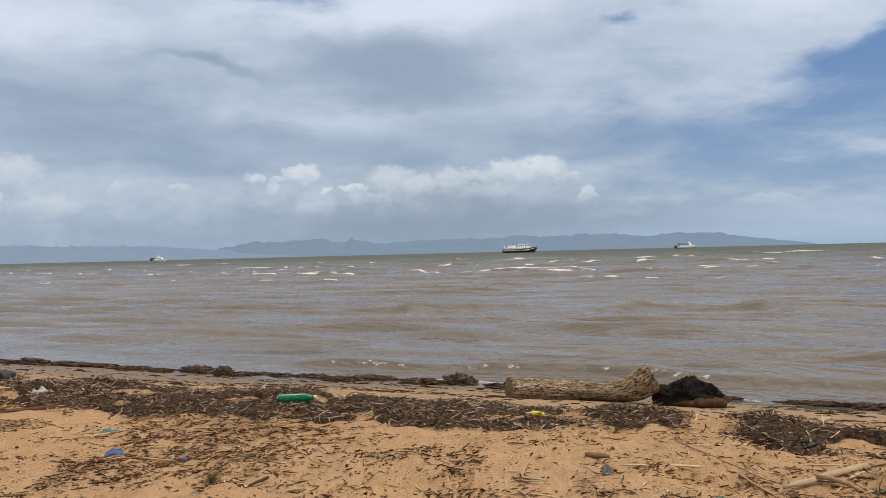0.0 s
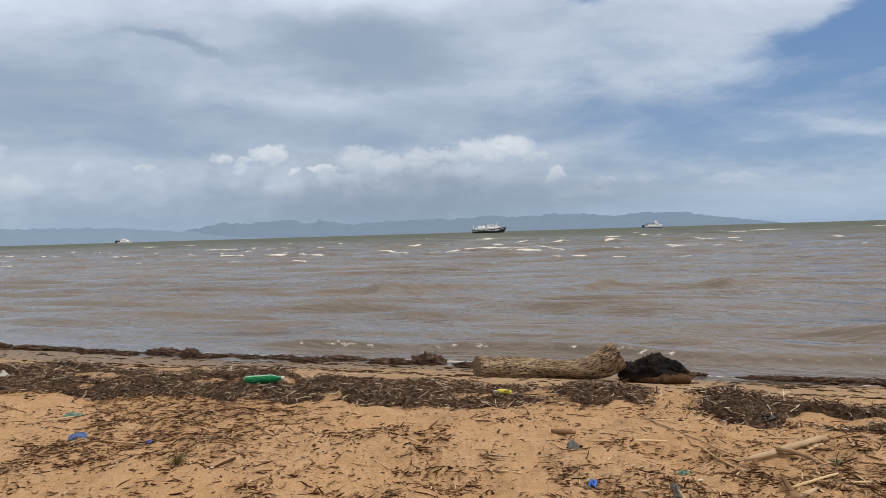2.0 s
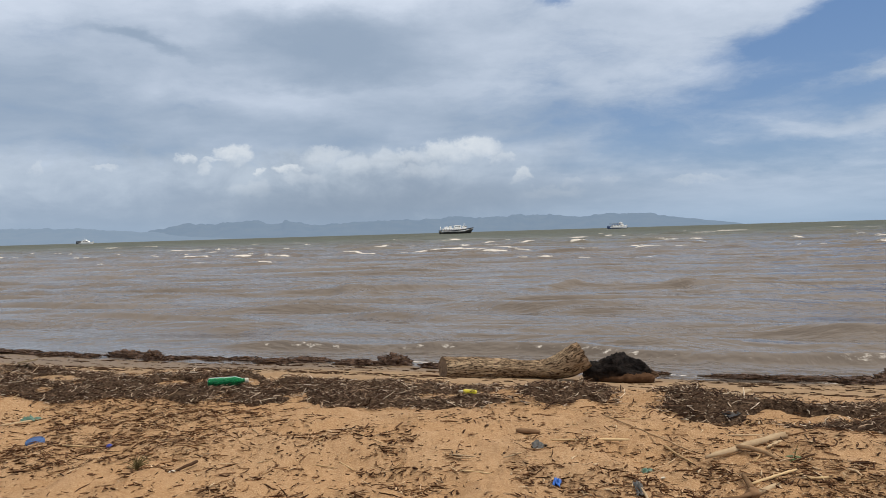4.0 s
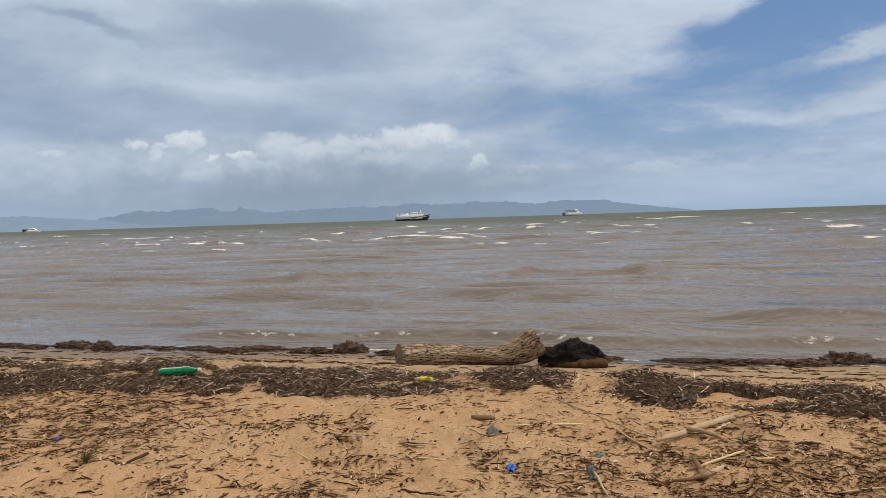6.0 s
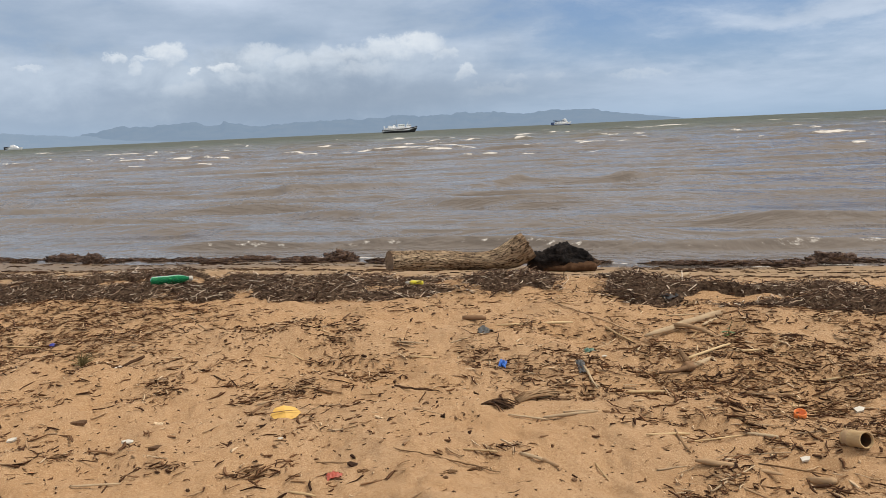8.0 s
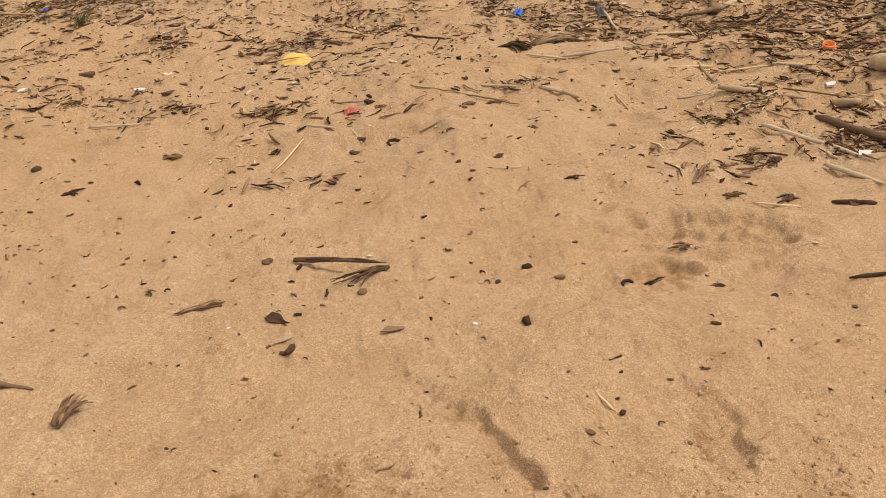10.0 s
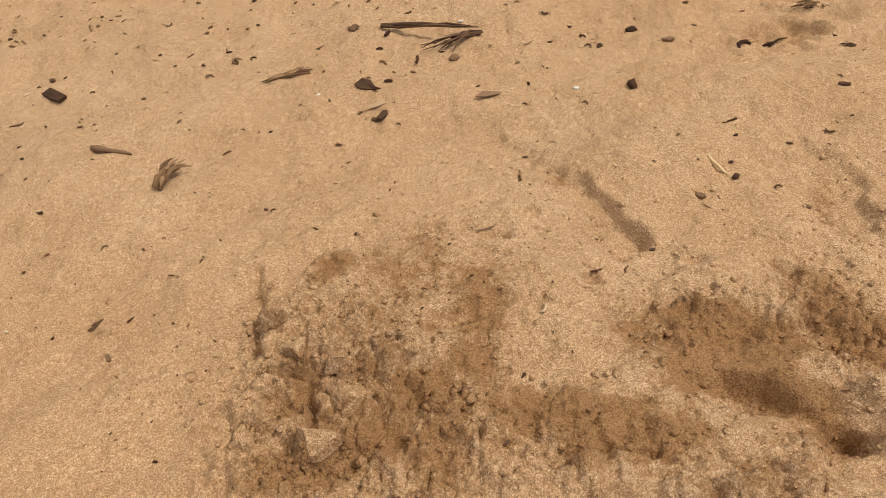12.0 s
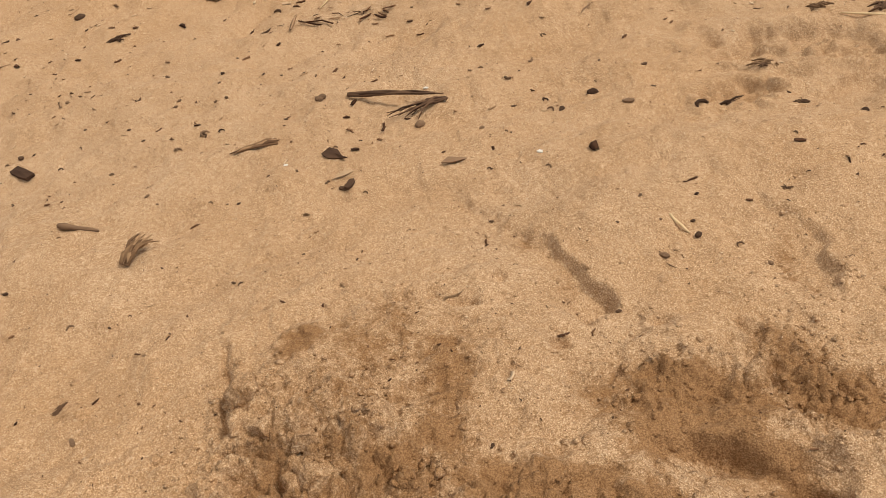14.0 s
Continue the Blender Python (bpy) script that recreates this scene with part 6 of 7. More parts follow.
bit(-0.136, 1.123, 0.012, 0)
bit(-0.768, 2.281, 0.059, 0)
bit(-1.031, 2.275, 0.071, 5)
bit(-1.049, 2.534, 0.07, 0)
bit(-0.866, 2.379, 0.054, 4)
bit(-0.414, 2.291, 0.024, 4)
bit(-0.458, 2.179, 0.059, 3)
bit(-0.212, 2.175, 0.036, 3)
bit(-0.069, 1.766, 0.014, 4)
bit(-0.451, 1.224, 0.023, 2)
bit(-0.638, 1.166, 0.025, 1)
bit(-0.68, 1.133, 0.022, 1)
bit(-0.437, 0.979, 0.009, 0)
bit(-0.415, 0.959, 0.023, 0)
bit(-0.710, 1.046, 0.022, 3)
bit(-0.611, 0.973, 0.011, 1)
bit(-0.526, 1.011, 0.011, 0)
bit(-0.482, 1.007, 0.010, 0)
bit(-0.570, 0.968, 0.011, 0)
bit(-0.612, 1.169, 0.016, 1)
bit(-0.702, 1.269, 0.014, 0)
bit(-0.778, 1.204, 0.020, 3)
bit(-0.740, 1.171, 0.010, 0)
bit(-0.960, 1.208, 0.016, 2)
bit(-0.982, 1.196, 0.013, 1)
bit(-0.933, 0.968, 0.009, 2)
bit(-0.901, 0.901, 0.010, 0)
bit(-0.581, 1.220, 0.013, 3)
bit(-0.550, 1.255, 0.011, 3)
bit(-0.613, 1.275, 0.011, 2)
bit(0.023, 0.728, 0.015, 2)
bit(-0.117, 0.771, 0.018, 3)
bit(-0.067, 0.768, 0.007, 0)
bit(-0.066, 1.085, 0.021, 0)
bit(0.134, 1.013, 0.040, 1)
bit(0.173, 0.865, 0.005, 0)
bit(0.035, 1.068, 0.027, 0)
bit(-0.016, 0.756, 0.009, 0)
bit(0.024, 0.751, 0.011, 0)
bit(-0.233, 0.784, 0.009, 0)
bit(-0.157, 1.022, 0.007, 0)
bit(-0.207, 1.065, 0.010, 0)
bit(-0.290, 1.103, 0.026, 2)
bit(-0.067, 0.956, 0.009, 3)
thing("shell_fragment", slab_mesh([(-0.014, -0.007), (0.003, -0.010), (0.015, -0.002), (0.008, 0.008), (-0.010, 0.008)], 0.005, 0.002, 5), SHELL, -0.925, 0.832, -10, "bleached white shell fragment on the sand", "shell", 0.002, (8, -6), "white shell fragments")
stick("branch_stub", -0.820, 0.948, -0.763, 0.938, 0.0062, 0.0032, WOOD_BROWN, "split reddish-brown wood piece on the sand", "stick", 0.03, knots=7, rough=0.28)
thing("dry_leaf", slab_mesh([(-0.023, -0.004), (-0.008, -0.009), (0.010, -0.007), (0.024, 0.001), (0.008, 0.006), (-0.010, 0.007)], 0.002, 0.006, 12), WOOD_BROWN, -0.248, 0.975, 5, "curled brown dried leaf on the sand", "leaf", 0.003, (12, 4))
stick("twig", -0.002, 0.764, 0.014, 0.734, 0.0024, 0.0020, REED, "pale stalk with a dark cap on the sand", "twig", 0.06, knots=6)
thing("dry_leaf", slab_mesh([(-0.018, -0.003), (0.0, -0.006), (0.020, -0.001), (0.004, 0.005)], 0.0015, 0.003, 14), WOOD_GREY, -0.415, 0.985, 16, "pale grey dried leaf on the sand", "leaf", 0.002, (4, 4))

# scattered ones of the same sorts between them
_r = random.Random(5)
for _ in range(190):
    y = 0.62 + 1.9 * _r.random() ** 0.9
    x = _r.uniform(-0.62, 0.58) * (y + 0.35) * 1.05 - 0.15
    bit(x, y, _r.uniform(0.004, 0.014), _r.choice((0, 0, 0, 1, 1, 2, 3, 5)))
for _ in range(170):
    y = 1.5 + 2.3 * _r.random()
    x = _r.uniform(-0.60, 0.62) * (y + 0.2)
    if fractal(np.array([x * 1.3]), np.array([y * 1.6]), 2, 300)[0] < -0.25:
        continue
    bit(x, y, _r.uniform(0.016, 0.060), _r.choice((3, 3, 3, 3, 1, 5, 5, 5)))


def sand_clod(x, y, sx, sy, sz, turn, seed, sink=0.35):
    me, rng = lump_mesh(1, 1, 1, seed, 0.22, 1.4, 5, "sand_clod", -0.6), random.Random(seed)
    cuts = [(Vector((rng.gauss(0, 1), rng.gauss(0, 1), abs(rng.gauss(0, 0.8)))).normalized(), rng.uniform(0.45, 0.75)) for _ in range(9)]
    for v in me.vertices:
        for way, far in cuts:
            v.co -= way * max(0.0, v.co.dot(way) - far)
        v.co *= 1 + 0.07 * noise.fractal(v.co * 7 + Vector((seed, 0, 0)), 0.8, 2.0, 3)
        v.co = Vector((v.co.x * sx, v.co.y * sy, v.co.z * sz)) * 1.2
    me.attributes.new("sand_dark", "FLOAT", "POINT").data.foreach_set("value", [0.40] * len(me.vertices))
    thing("sand_clod", me, SAND, x, y, turn, "crumbling clod of damp sand on the dug-over beach", "sand clod", -sz * sink * 0.4, (0, 0), "clods of sand")


sand_clod(-0.518, 0.560, 0.018, 0.030, 0.024, 12, 3)
sand_clod(-0.440, 0.443, 0.026, 0.021, 0.020, -20, 7)
sand_clod(-0.452, 0.482, 0.016, 0.012, 0.011, 30, 11)
sand_clod(-0.490, 0.505, 0.014, 0.012, 0.011, 0, 15)
sand_clod(-0.405, 0.500, 0.013, 0.010, 0.010, 50, 19)
sand_clod(-0.525, 0.430, 0.020, 0.016, 0.013, 10, 23)
sand_clod(-0.470, 0.395, 0.022, 0.017, 0.014, -35, 27)
sand_clod(-0.375, 0.405, 0.017, 0.014, 0.012, 15, 31)


def sand_crumbs():
    """Loose crumbs of damp sand over the dug patch."""
    rng = np.random.default_rng(61)
    x, y = rng.uniform(-0.75, 0.36, 40000), rng.uniform(0.28, 0.85, 40000)
    want = 0.9 * spot(x, y, -0.45, 0.46, 0.17, 0.15, -35) + 0.8 * spot(x, y, -0.07, 0.52, 0.13, 0.07, -14) + 0.5 * spot(x, y, -0.2, 0.36, 0.3, 0.10) + 0.5 * spot(x, y, 0.12, 0.52, 0.16, 0.2) + 0.25 * spot(x, y, -0.3, 0.6, 0.25, 0.15) + 0.02
    keep = rng.random(len(x)) < 0.34 * want * (0.3 + smooth(soft_noise(x * 26, y * 26, 77), -0.2, 0.6))
    x, y = x[keep], y[keep]
    n = len(x)
    size = rng.lognormal(math.log(0.0017), 0.55, n).clip(0.0008, 0.0055)
    g = (1 + 5 ** 0.5) / 2
    ico = np.array([(-1, g, 0), (1, g, 0), (-1, -g, 0), (1, -g, 0), (0, -1, g), (0, 1, g), (0, -1, -g), (0, 1, -g), (g, 0, -1), (g, 0, 1), (-g, 0, -1), (-g, 0, 1)]) / 1.9
    tri = np.array([(0, 11, 5), (0, 5, 1), (0, 1, 7), (0, 7, 10), (0, 10, 11), (1, 5, 9), (5, 11, 4), (11, 10, 2), (10, 7, 6), (7, 1, 8),
                    (3, 9, 4), (3, 4, 2), (3, 2, 6), (3, 6, 8), (3, 8, 9), (4, 9, 5), (2, 4, 11), (6, 2, 10), (8, 6, 7), (9, 8, 1)])
    co = ico[None] * size[:, None, None] * rng.uniform(0.5, 1.4, (n, 12, 1)) * np.array([1.1, 1.1, 0.65])
    co = co + np.stack([x, y, ground_z(x, y) - size * 0.12], 1)[:, None]
    faces = (np.arange(n)[:, None, None] * 12 + tri[None]).reshape(-1, 3)
    ob = new("sand_crumbs", mesh_of("sand_crumbs", co.reshape(-1, 3).tolist(), faces.tolist()))
    ob.data.attributes.new("sand_dark", "FLOAT", "POINT").data.foreach_set("value", np.repeat(damp_and_shade(x, y), 12).astype(np.float32))
    ob.data.materials.append(SAND)
    tagged(ob, "loose crumbs of damp sand on the dug-over beach", "sand", kind="stuff")


sand_crumbs()
# pale reeds and thin sticks strewn over the littered sand
_q = random.Random(41)
for k in range(95):
    y = _q.uniform(1.65, 3.9)
    x = _q.uniform(0.45, 0.66) * y * _q.uniform(0.6, 1.05) if k < 62 else _q.uniform(-0.5, 0.3) * y
    a, l = _q.gauss(0.0, 0.75), _q.uniform(0.05, 0.19)
    pale = _q.random() < 0.55
    stick("reed_stalk" if pale else "stick", x, y, x + l * math.cos(a), y + l * math.sin(a), _q.uniform(0.002, 0.0055), _q.uniform(0.0015, 0.0045), _q.choice((REED, WOOD_PALE)) if pale else _q.choice((WOOD_BROWN, WOOD_DARK, WOOD_GREY)),
          "dry pale reed stalk lying on the sand" if pale else "thin brown stick lying on the sand", "reed" if pale else "stick", 0.03, sides=6, knots=5, group="reeds and thin sticks")


# ---- wrack: uncountable plant litter ----
def strands(name, x, y, z, turn, length, radius, bend, tip, mat, sides=3, rings=4, flat=0.6, seed=1):
    """Thousands of bent strips joined in one mesh. All arguments are arrays."""
    rng = np.random.default_rng(seed)
    n = len(x)
    t = np.linspace(-0.5, 0.5, rings)[None, :]
    lx = length[:, None] * t
    ly = bend[:, None] * length[:, None] * (1 - 4 * t * t) + rng.normal(0, 0.05, (n, rings)) * length[:, None]
    lz = tip[:, None] * length[:, None] * t + 0.25 * np.abs(bend[:, None]) * length[:, None] * (0.5 - 2 * t * t)
    c, s = np.cos(turn)[:, None], np.sin(turn)[:, None]
    px, py, pz = x[:, None] + lx * c - ly * s, y[:, None] + lx * s + ly * c, z[:, None] + lz
    r = radius[:, None] * (1 - 1.1 * t * t) * rng.uniform(0.55, 1.35, (n, rings))
    ph = 2 * np.pi * np.arange(sides) / sides
    a, b = np.cos(ph)[None, None, :], np.sin(ph)[None, None, :]
    vx = px[..., None] - s[..., None] * r[..., None] * a
    vy = py[..., None] + c[..., None] * r[..., None] * a
    vz = pz[..., None] + r[..., None] * b * flat
    co = np.stack([vx, vy, vz], -1).reshape(-1, 3)
    per = rings * sides
    quads = []
    for i in range(rings - 1):
        for k in range(sides):
            k2 = (k + 1) % sides
            quads.append((i * sides + k, i * sides + k2, (i + 1) * sides + k2, (i + 1) * sides + k))
    quads = (np.arange(n)[:, None, None] * per + np.array(quads)[None]).reshape(-1, 4)
    me = bpy.data.meshes.new(name)
    me.vertices.add(len(co)), me.loops.add(quads.size), me.polygons.add(len(quads))
    me.vertices.foreach_set("co", co.astype(np.float32).ravel())
    me.loops.foreach_set("vertex_index", quads.ravel().astype(np.int32))
    me.polygons.foreach_set("loop_start", (np.arange(len(quads)) * 4).astype(np.int32))
    me.update(calc_edges=True)
    me.materials.append(mat)
    return new(name, me)


def band_edges(u):
    """Landward and seaward edge of the wrack band along the shore."""
    near = 3.90 - 0.30 * (1 - smooth(u, -5.2, -3.4)) - 0.28 * (1 - smooth(u, -2.6, -0.8)) + 0.10 * soft_noise(u * 0.9, u * 0, 400) + 0.07 * soft_noise(u * 3.1, u * 0, 401) - 0.12 * smooth(u, -1.5, 0.5) - 0.22 * smooth(u, -0.3, 0.4)
    far = 4.72 + 0.16 * soft_noise(u * 0.7, u * 0, 402) + 0.08 * soft_noise(u * 2.6, u * 0, 403) - 0.12 * smooth(u, -2.5, -0.5)
    return near, far


def pile(x, y):
    """Thickness of the heaped wrack."""
    u, s = along(x, y), seaward(x, y)
    near, far = band_edges(u)
    inside = smooth(s, near, near + 0.16) * (1 - smooth(s, far - 0.30, far))
    clear = 1 - np.exp(-(((x - 1.09 - 0.2 * (y - 4.0)) / 0.22) ** 2 + ((y - 4.05) / 0.70) ** 2) ** 2)
    inside = inside * smooth(fractal(u * 2.3, s * 4.0, 3, 414) + 0.25 * soft_noise(u * 11, s * 14, 415), -0.85, -0.45)
    heaps = 0.34 + 0.70 * fractal(u * 1.9, s * 2.6, 3, 410) + 0.25 * fractal(u * 7, s * 9, 2, 412)
    hump = 0.034 * np.exp(-(((x - 1.38) / 0.20) ** 2 + ((y - 3.98) / 0.17) ** 2)) * (0.8 + 0.5 * fractal(x * 8, y * 8, 2, 416))
    return inside * clear * np.clip(0.012 + 0.055 * heaps, 0.0, 0.10) + hump


def wrack_band():
    us, ss = np.arange(-11, 6.0, 0.03), np.arange(2.95, 5.0, 0.025)
    gu, gs = np.meshgrid(us, ss)
    x, y = 0.9075 * gu + 0.42 * gs, -0.42 * gu + 0.9075 * gs
    x, y = x.ravel(), y.ravel()
    p = pile(x, y)
    z = ground_z(x, y) + np.where(p > 0.012, p * 0.75 + 0.006 * fractal(x * 30, y * 30, 2, 420), -0.03)
    bed = new("wrack_bed", grid_mesh("wrack_bed", np.stack([x, y, z], 1), len(ss), len(us)))
    m, tree, bsdf = material("matted_wrack", 0.95, 0.0, 0.05)
    n = noise_of(tree, position(tree), 55, 6, 0.7)
    tree.links.new(mixed(tree, n.step(0.35, 0.65), (0.034, 0.021, 0.014), (0.145, 0.096, 0.064)), bsdf.inputs["Base Color"])
    bump(tree, bsdf, n, 1.0, 0.02)
    bed.data.materials.append(m)
    tagged(bed, "matted bed of dark rotting plant litter on the sand", "wrack", kind="stuff")
    rng = np.random.default_rng(11)
    u, s = rng.uniform(-10.0, 4.6, 210000), rng.uniform(2.95, 5.0, 210000)
    x, y = 0.9075 * u + 0.42 * s, -0.42 * u + 0.9075 * s
    p = pile(x, y)
    keep = (p > 0.004) & (rng.random(len(x)) < 0.9)
    keep &= (np.abs(x) < 0.75 * y + 0.5) | (rng.random(len(x)) < 0.25)
    x, y, p = x[keep], y[keep], p[keep]
    n = len(x)
    size = rng.lognormal(math.log(0.015), 0.70, n).clip(0.006, 0.13)
    ob = strands("wrack_litter", x, y, ground_z(x, y) + p * rng.uniform(0.6, 1.15, n) + 0.004, rng.uniform(0, math.pi, n), size, np.minimum(size * rng.uniform(0.04, 0.17, n), 0.0045),
                 rng.normal(0, 0.14, n), rng.normal(0, 0.32, n), WRACK, rings=3, seed=12)
    tagged(ob, "tangled strand of grey-brown seagrass, twigs and reeds", "wrack", kind="stuff")


def scatter_density(x, y):
    """How thick loose plant scraps lie on the dry sand."""
    s = seaward(x, y)
    tuft_of = 0.35 + 1.1 * smooth(fractal(x * 6, y * 12, 3, 304), -0.35, 0.45)
    patchy = smooth(fractal(x * 2.6, y * 4.2, 3, 300) + 0.40 * fractal(x * 9, y * 13, 2, 301), 0.18, 0.58)
    d = smooth(y, 1.7, 2.8) * (0.012 + 0.38 * patchy)
    d = d + 1.5 * smooth(x + 0.15 * y, 0.70, 1.25) * smooth(y, 1.35, 1.9) * (1 - 0.9 * smooth(y, 2.7, 3.3)) * (0.05 + 0.95 * smooth(fractal(x * 3.1, y * 4.6, 3, 303), -0.1, 0.6))
    for cx, cy, rx, ry, k in ((-1.57, 4.09, 0.23, 0.35, 1.6), (-1.86, 4.49, 0.2, 0.48, 1.4), (-1.19, 3.47, 0.17, 0.13, 1.8), (-0.9, 2.83, 0.09, 0.1, 2.6), (-0.35, 3.58, 0.11, 0.12, 2.2), (-0.2, 3.39, 0.09, 0.17, 1.8), (-0.25, 3.13, 0.08, 0.14, 2),
                              (-0.56, 2.9, 0.08, 0.09, 2.2), (-0.37, 2.74, 0.08, 0.07, 2.4), (-0.54, 2.69, 0.04, 0.05, 2.6), (-0.17, 2.95, 0.06, 0.08, 2), (-0.06, 3.04, 0.07, 0.1, 1.6), (-0.55, 3.57, 0.08, 0.14, 1.6), (0.38, 2.86, 0.07, 0.12, 2.4),
                              (0.38, 3.36, 0.05, 0.13, 1.6), (0.29, 3.03, 0.06, 0.14, 1.4), (1, 2.89, 0.08, 0.11, 2.4), (0.85, 2.57, 0.09, 0.11, 2.6), (0.92, 2.43, 0.06, 0.1, 2.4), (0.92, 3.15, 0.11, 0.07, 1.8), (0.5, 2.65, 0.1, 0.09, 1.8),
                              (1.47, 2.7, 0.07, 0.1, 2.2), (1.33, 2.4, 0.09, 0.13, 2), (1.37, 3.12, 0.08, 0.09, 1.6), (1.5, 2.42, 0.05, 0.17, 2.2), (0.61, 3.3, 0.09, 0.07, 1.6), (0.62, 2.45, 0.12, 0.05, 2.2), (1.09, 2.34, 0.12, 0.07, 2),
                              (-1.12, 4.28, 0.28, 0.14, 1.2), (-0.74, 3.59, 0.09, 0.05, 1.4), (0.05, 3.22, 0.05, 0.1, 1.4), (1.18, 2.7, 0.07, 0.08, 1.5), (0.69, 1.74, 0.11, 0.05, 3.6), (0.565, 1.69, 0.05, 0.03, 2.6), (1.24, 2.50, 0.22, 0.14, 2.2),
                              (1.12, 2.20, 0.22, 0.13, 2.4), (1.05, 1.92, 0.15, 0.11, 2.2), (1.45, 2.36, 0.15, 0.2, 1.8), (0.91, 2.44, 0.12, 0.06, 1.5), (0.57, 1.43, 0.05, 0.02, 2.4), (0.41, 1.55, 0.06, 0.03, 1.2), (-1.0, 2.29, 0.10, 0.04, 1.6),
                              (-0.49, 2.07, 0.05, 0.03, 1.8), (-0.73, 2.13, 0.08, 0.03, 1.4), (0.21, 2.03, 0.07, 0.03, 1.3), (-0.40, 1.62, 0.12, 0.03, 0.7), (0.80, 1.42, 0.09, 0.06, 2.6), (0.52, 1.43, 0.07, 0.05, 0.9), (1.35, 1.75, 0.22, 0.2, 0.8),
                              (-0.45, 1.95, 0.2, 0.06, 0.3), (-1.0, 2.2, 0.2, 0.08, 0.5)):
        d = d + k * np.exp(-((x - cx) / rx) ** 2 - ((y - cy) / ry) ** 2) * tuft_of
    west = smooth(-x, 0.7, 1.5) * smooth(y, 2.9, 3.5)
    d = d + 2.2 * west * smooth(fractal(x * 2.2, y * 4.0, 3, 307), -0.35, 0.4)
    return d * (1 - smooth(s, 4.3, 4.6))


def scattered_scraps():
    rng = np.random.default_rng(31)
    y = 1.2 + 4.6 * rng.random(185000) ** 0.9
    x = rng.uniform(-0.68, 0.70, 185000) * (y + 0.3)
    beyond = rng.random(185000) < 0.22
    x = np.where(beyond, np.sign(x) * 0.66 * (y + 0.3) + x * 1.1, x)
    d = scatter_density(x, y)
    keep = rng.random(len(x)) < 0.60 * np.clip(d, 0, 2.4)
    x, y = x[keep], y[keep]
    n = len(x)
    size = np.where(rng.random(n) < 0.3, rng.lognormal(math.log(0.034), 0.5, n).clip(0.012, 0.11), rng.lognormal(math.log(0.0095), 0.6, n).clip(0.0035, 0.05))
    ob = strands("plant_scraps", x, y, ground_z(x, y) + 0.003 + 0.004 * rng.random(n), rng.uniform(-1.6, 1.6, n), size, np.minimum(size * rng.uniform(0.05, 0.24, n), rng.uniform(0.0014, 0.0056, n)),
                 rng.normal(0, 0.09, n), rng.normal(0, 0.12, n), SCRAP, rings=3, seed=32)
    tagged(ob, "loose twigs, reeds and plant scraps strewn on dry sand", "plant litter", kind="stuff")
    # fine dark crumbs
    y = 0.35 + 4.3 * rng.random(26000)
    x = rng.uniform(-0.66, 0.70, 26000) * (y + 0.35) - 0.1
    keep = rng.random(26000) < (0.03 + 0.14 * smooth(y, 0.9, 1.6) + 0.75 * smooth(y, 1.7, 2.8)) * (0.35 + np.clip(fractal(x * 2.0, y * 2.6, 2, 305), 0, 1) + 0.3 * scatter_density(x, y))
    x, y = x[keep], y[keep]
    size = rng.lognormal(math.log(0.008), 0.5, len(x)).clip(0.0022, 0.028) * np.clip(0.35 + 0.5 * y, 0.4, 1.2)
    ny = 0.40 + 1.6 * rng.random(9000) ** 0.8
    nx = rng.uniform(-0.62, 0.62, 9000) * (ny + 0.35) - 0.25
    keep = rng.random(9000) < 0.25 + 0.75 * smooth(fractal(nx * 4, ny * 6, 2, 306), -0.3, 0.6)
    x, y, size = np.concatenate([x, nx[keep]]), np.concatenate([y, ny[keep]]), np.concatenate([size, rng.lognormal(math.log(0.0019), 0.45, int(keep.sum())).clip(0.001, 0.008)])
    n = len(x)
    ob = strands("plant_crumbs", x, y, ground_z(x, y) + 0.0012, rng.uniform(0, math.pi, n), size, size * rng.uniform(0.12, 0.32, n), rng.normal(0, 0.08, n), rng.normal(0, 0.05, n), SCRAP, rings=3, seed=33)
    tagged(ob, "fine dark plant crumbs strewn on dry sand", "plant litter", kind="stuff")
    # thin strand lines on the damp sand
    u = rng.uniform(-10, 5.5, 30000)
    s = rng.uniform(4.8, 6.5, 30000)
    lines = 0
    for k, at in enumerate((4.95, 5.2, 5.42, 5.66, 5.9, 6.15)):
        mid = at + 0.10 * soft_noise(u * 0.5, u * 0, 500 + k) + 0.03 * soft_noise(u * 2.2, u * 0, 510 + k)
        lines = lines + np.exp(-((s - mid) / 0.022) ** 2) * smooth(soft_noise(u * 0.9, u * 0, 520 + k), -0.35, 0.4)
    keep = rng.random(len(u)) < 0.04 + 0.9 * np.clip(lines, 0, 1)
    u, s = u[keep], s[keep]
    x, y = 0.9075 * u + 0.42 * s, -0.42 * u + 0.9075 * s
    n = len(x)
    size = rng.lognormal(math.log(0.035), 0.5, n).clip(0.01, 0.14)
    ob = strands("strand_line", x, y, ground_z(x, y) + 0.004, rng.normal(-0.43, 0.35, n), size, size * rng.uniform(0.05, 0.14, n), rng.normal(0, 0.1, n), rng.normal(0, 0.05, n), WEED, seed=34)
    tagged(ob, "thin dark strand lines of seaweed on damp sand", "seaweed", kind="stuff")


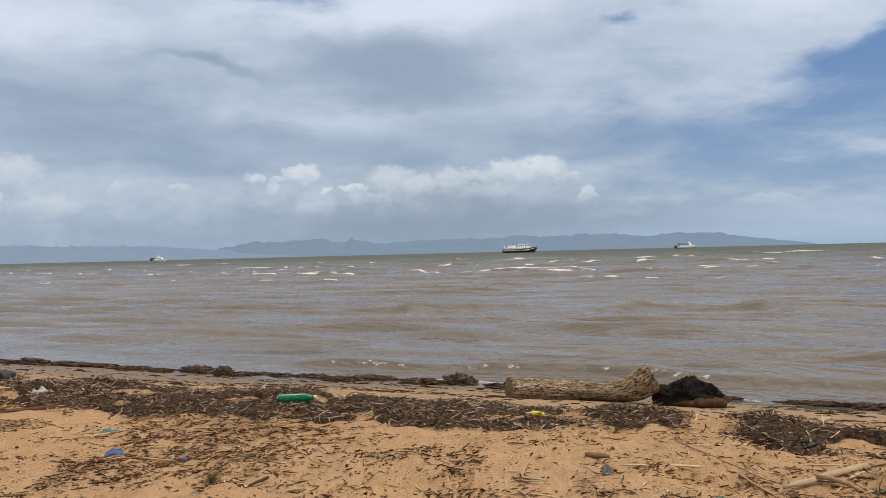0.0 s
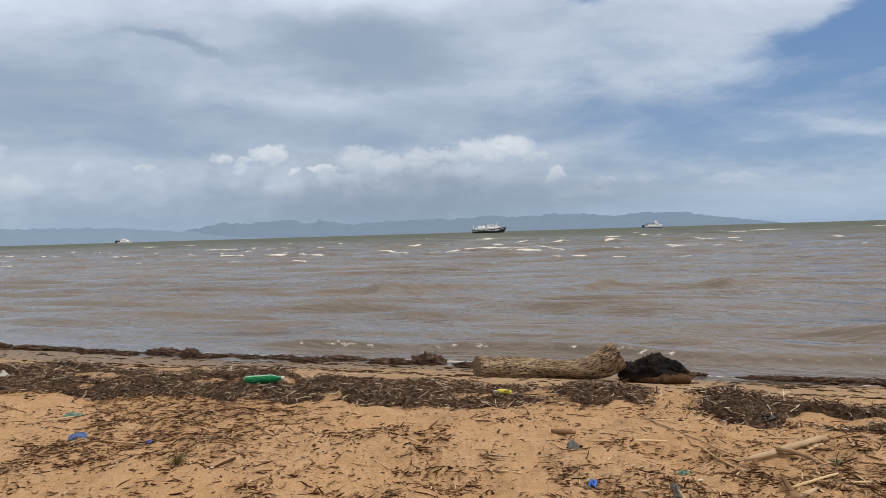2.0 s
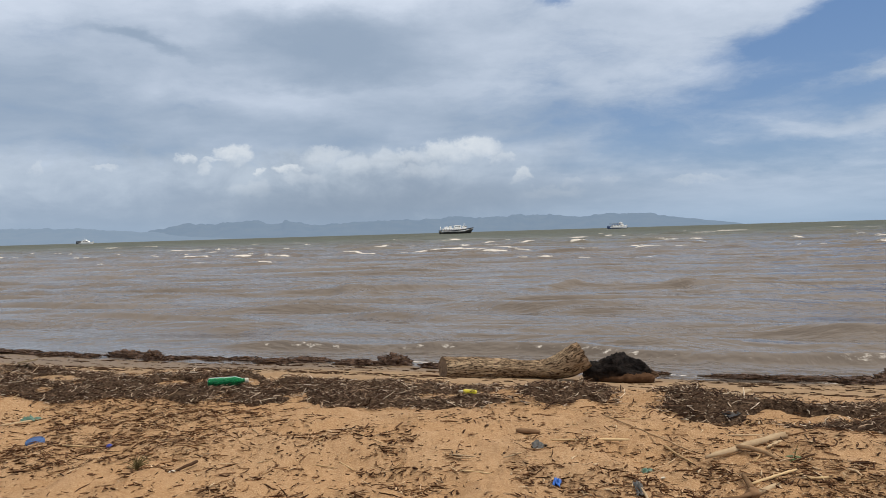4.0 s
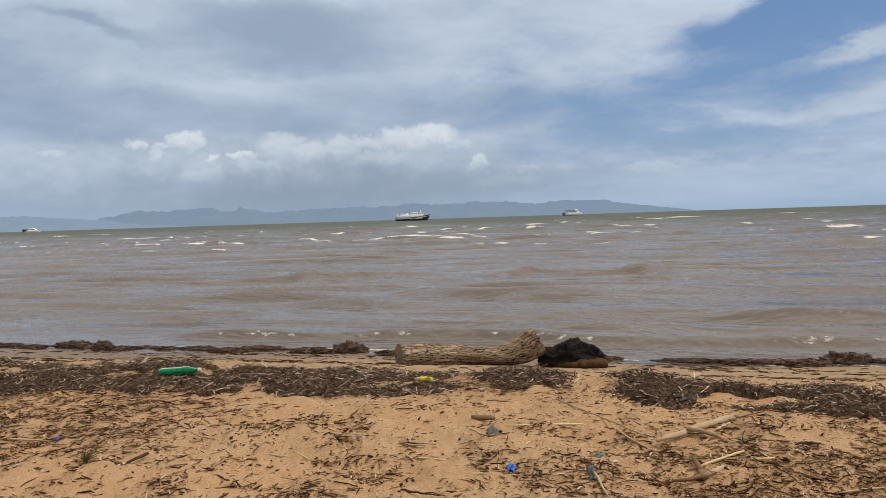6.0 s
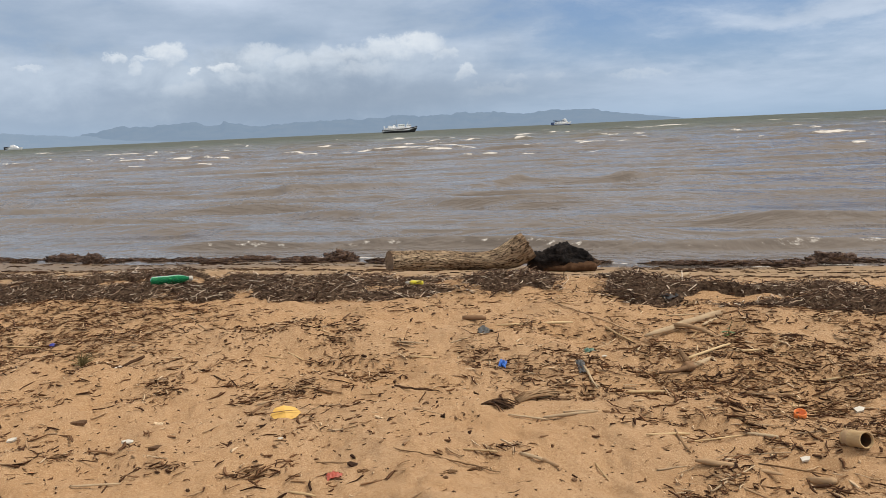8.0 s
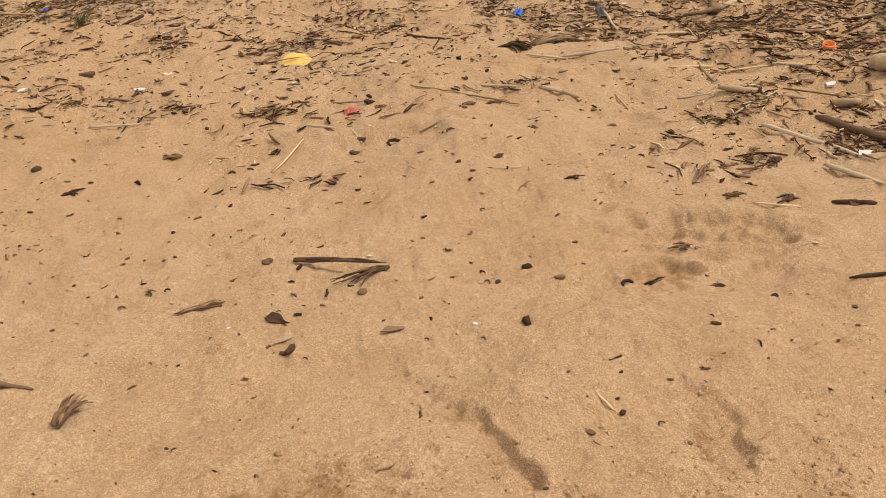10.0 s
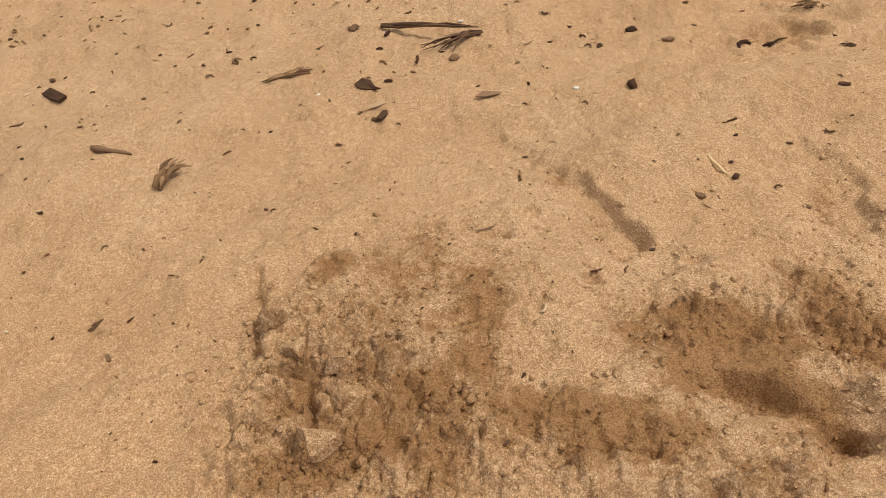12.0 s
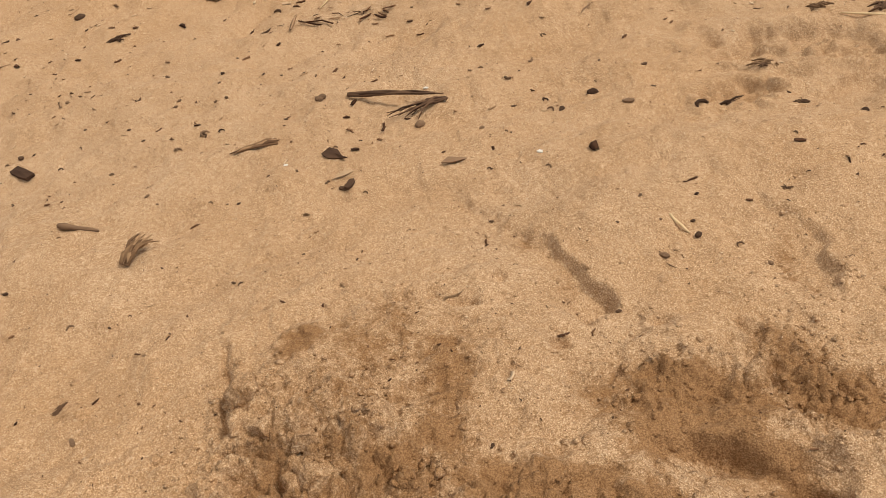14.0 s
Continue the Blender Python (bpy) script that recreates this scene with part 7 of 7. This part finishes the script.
def seaweed_mounds():
    """Dark heaps of weed that the sea has left at its edge."""
    rng = random.Random(91)
    gen = np.random.default_rng(92)
    sx, sy, sz, st, sl = [], [], [], [], []
    u = -10.2
    while u < 5.2:
        long, deep, tall = rng.uniform(0.09, 0.28), rng.uniform(0.06, 0.11), rng.uniform(0.030, 0.058)
        s = 6.50 + rng.uniform(-0.10, 0.10)
        tall *= 1.5 if rng.random() < 0.22 else 0.75
        x, y = 0.9075 * u + 0.42 * s, -0.42 * u + 0.9075 * s
        me = lump_mesh(long, deep, tall, rng.uniform(1, 60), 0.50, 3.4, 4, "seaweed_mound", -0.3)
        ob = new("seaweed_mound", me)
        me.materials.append(WEED_MAT)
        ob.matrix_basis = pose(x, y, max(height(x, y), SEA - 0.02) + 0.005, 0, 0, -25 + rng.uniform(-12, 12))
        tagged(ob, "heap of dark brown seaweed at the water's edge", "seaweed", "seaweed heaps along the shore")
        n = 240
        a, r = gen.uniform(0, 6.28, n), np.sqrt(gen.random(n))
        wx, wy = r * np.cos(a) * long * 1.1, r * np.sin(a) * deep * 1.15
        c, q = math.cos(radians(-25)), math.sin(radians(-25))
        sx.append(x + wx * c - wy * q), sy.append(y + wx * q + wy * c)
        sz.append(max(height(x, y), SEA - 0.02) + 0.012 + tall * np.sqrt(np.clip(1 - r * r, 0, 1)) * gen.uniform(0.7, 1.1, n))
        u += long * rng.uniform(0.9, 1.9) + (rng.uniform(0.15, 0.5) if rng.random() < 0.28 else 0)
    x, y, z = np.concatenate(sx), np.concatenate(sy), np.concatenate(sz)
    n = len(x)
    size = gen.lognormal(math.log(0.024), 0.5, n).clip(0.010, 0.08)
    ob = strands("seaweed_fronds", x, y, z, gen.normal(-0.4, 0.8, n), size, size * gen.uniform(0.05, 0.12, n), gen.normal(0, 0.2, n), gen.normal(0, 0.18, n), WEED, seed=93)
    tagged(ob, "loose dark seaweed fronds on the heaps", "seaweed", kind="stuff")


WEED_MAT, _t, _b = material("sodden_seaweed", 0.6, 0.0, 0.4)
_n = noise_of(_t, position(_t), 38, 6, 0.7)
_t.links.new(mixed(_t, _n.step(0.35, 0.68), (0.042, 0.021, 0.014), (0.16, 0.088, 0.050)), _b.inputs["Base Color"])
bump(_t, _b, _n, 1.0, 0.02)

wrack_band()
scattered_scraps()
seaweed_mounds()
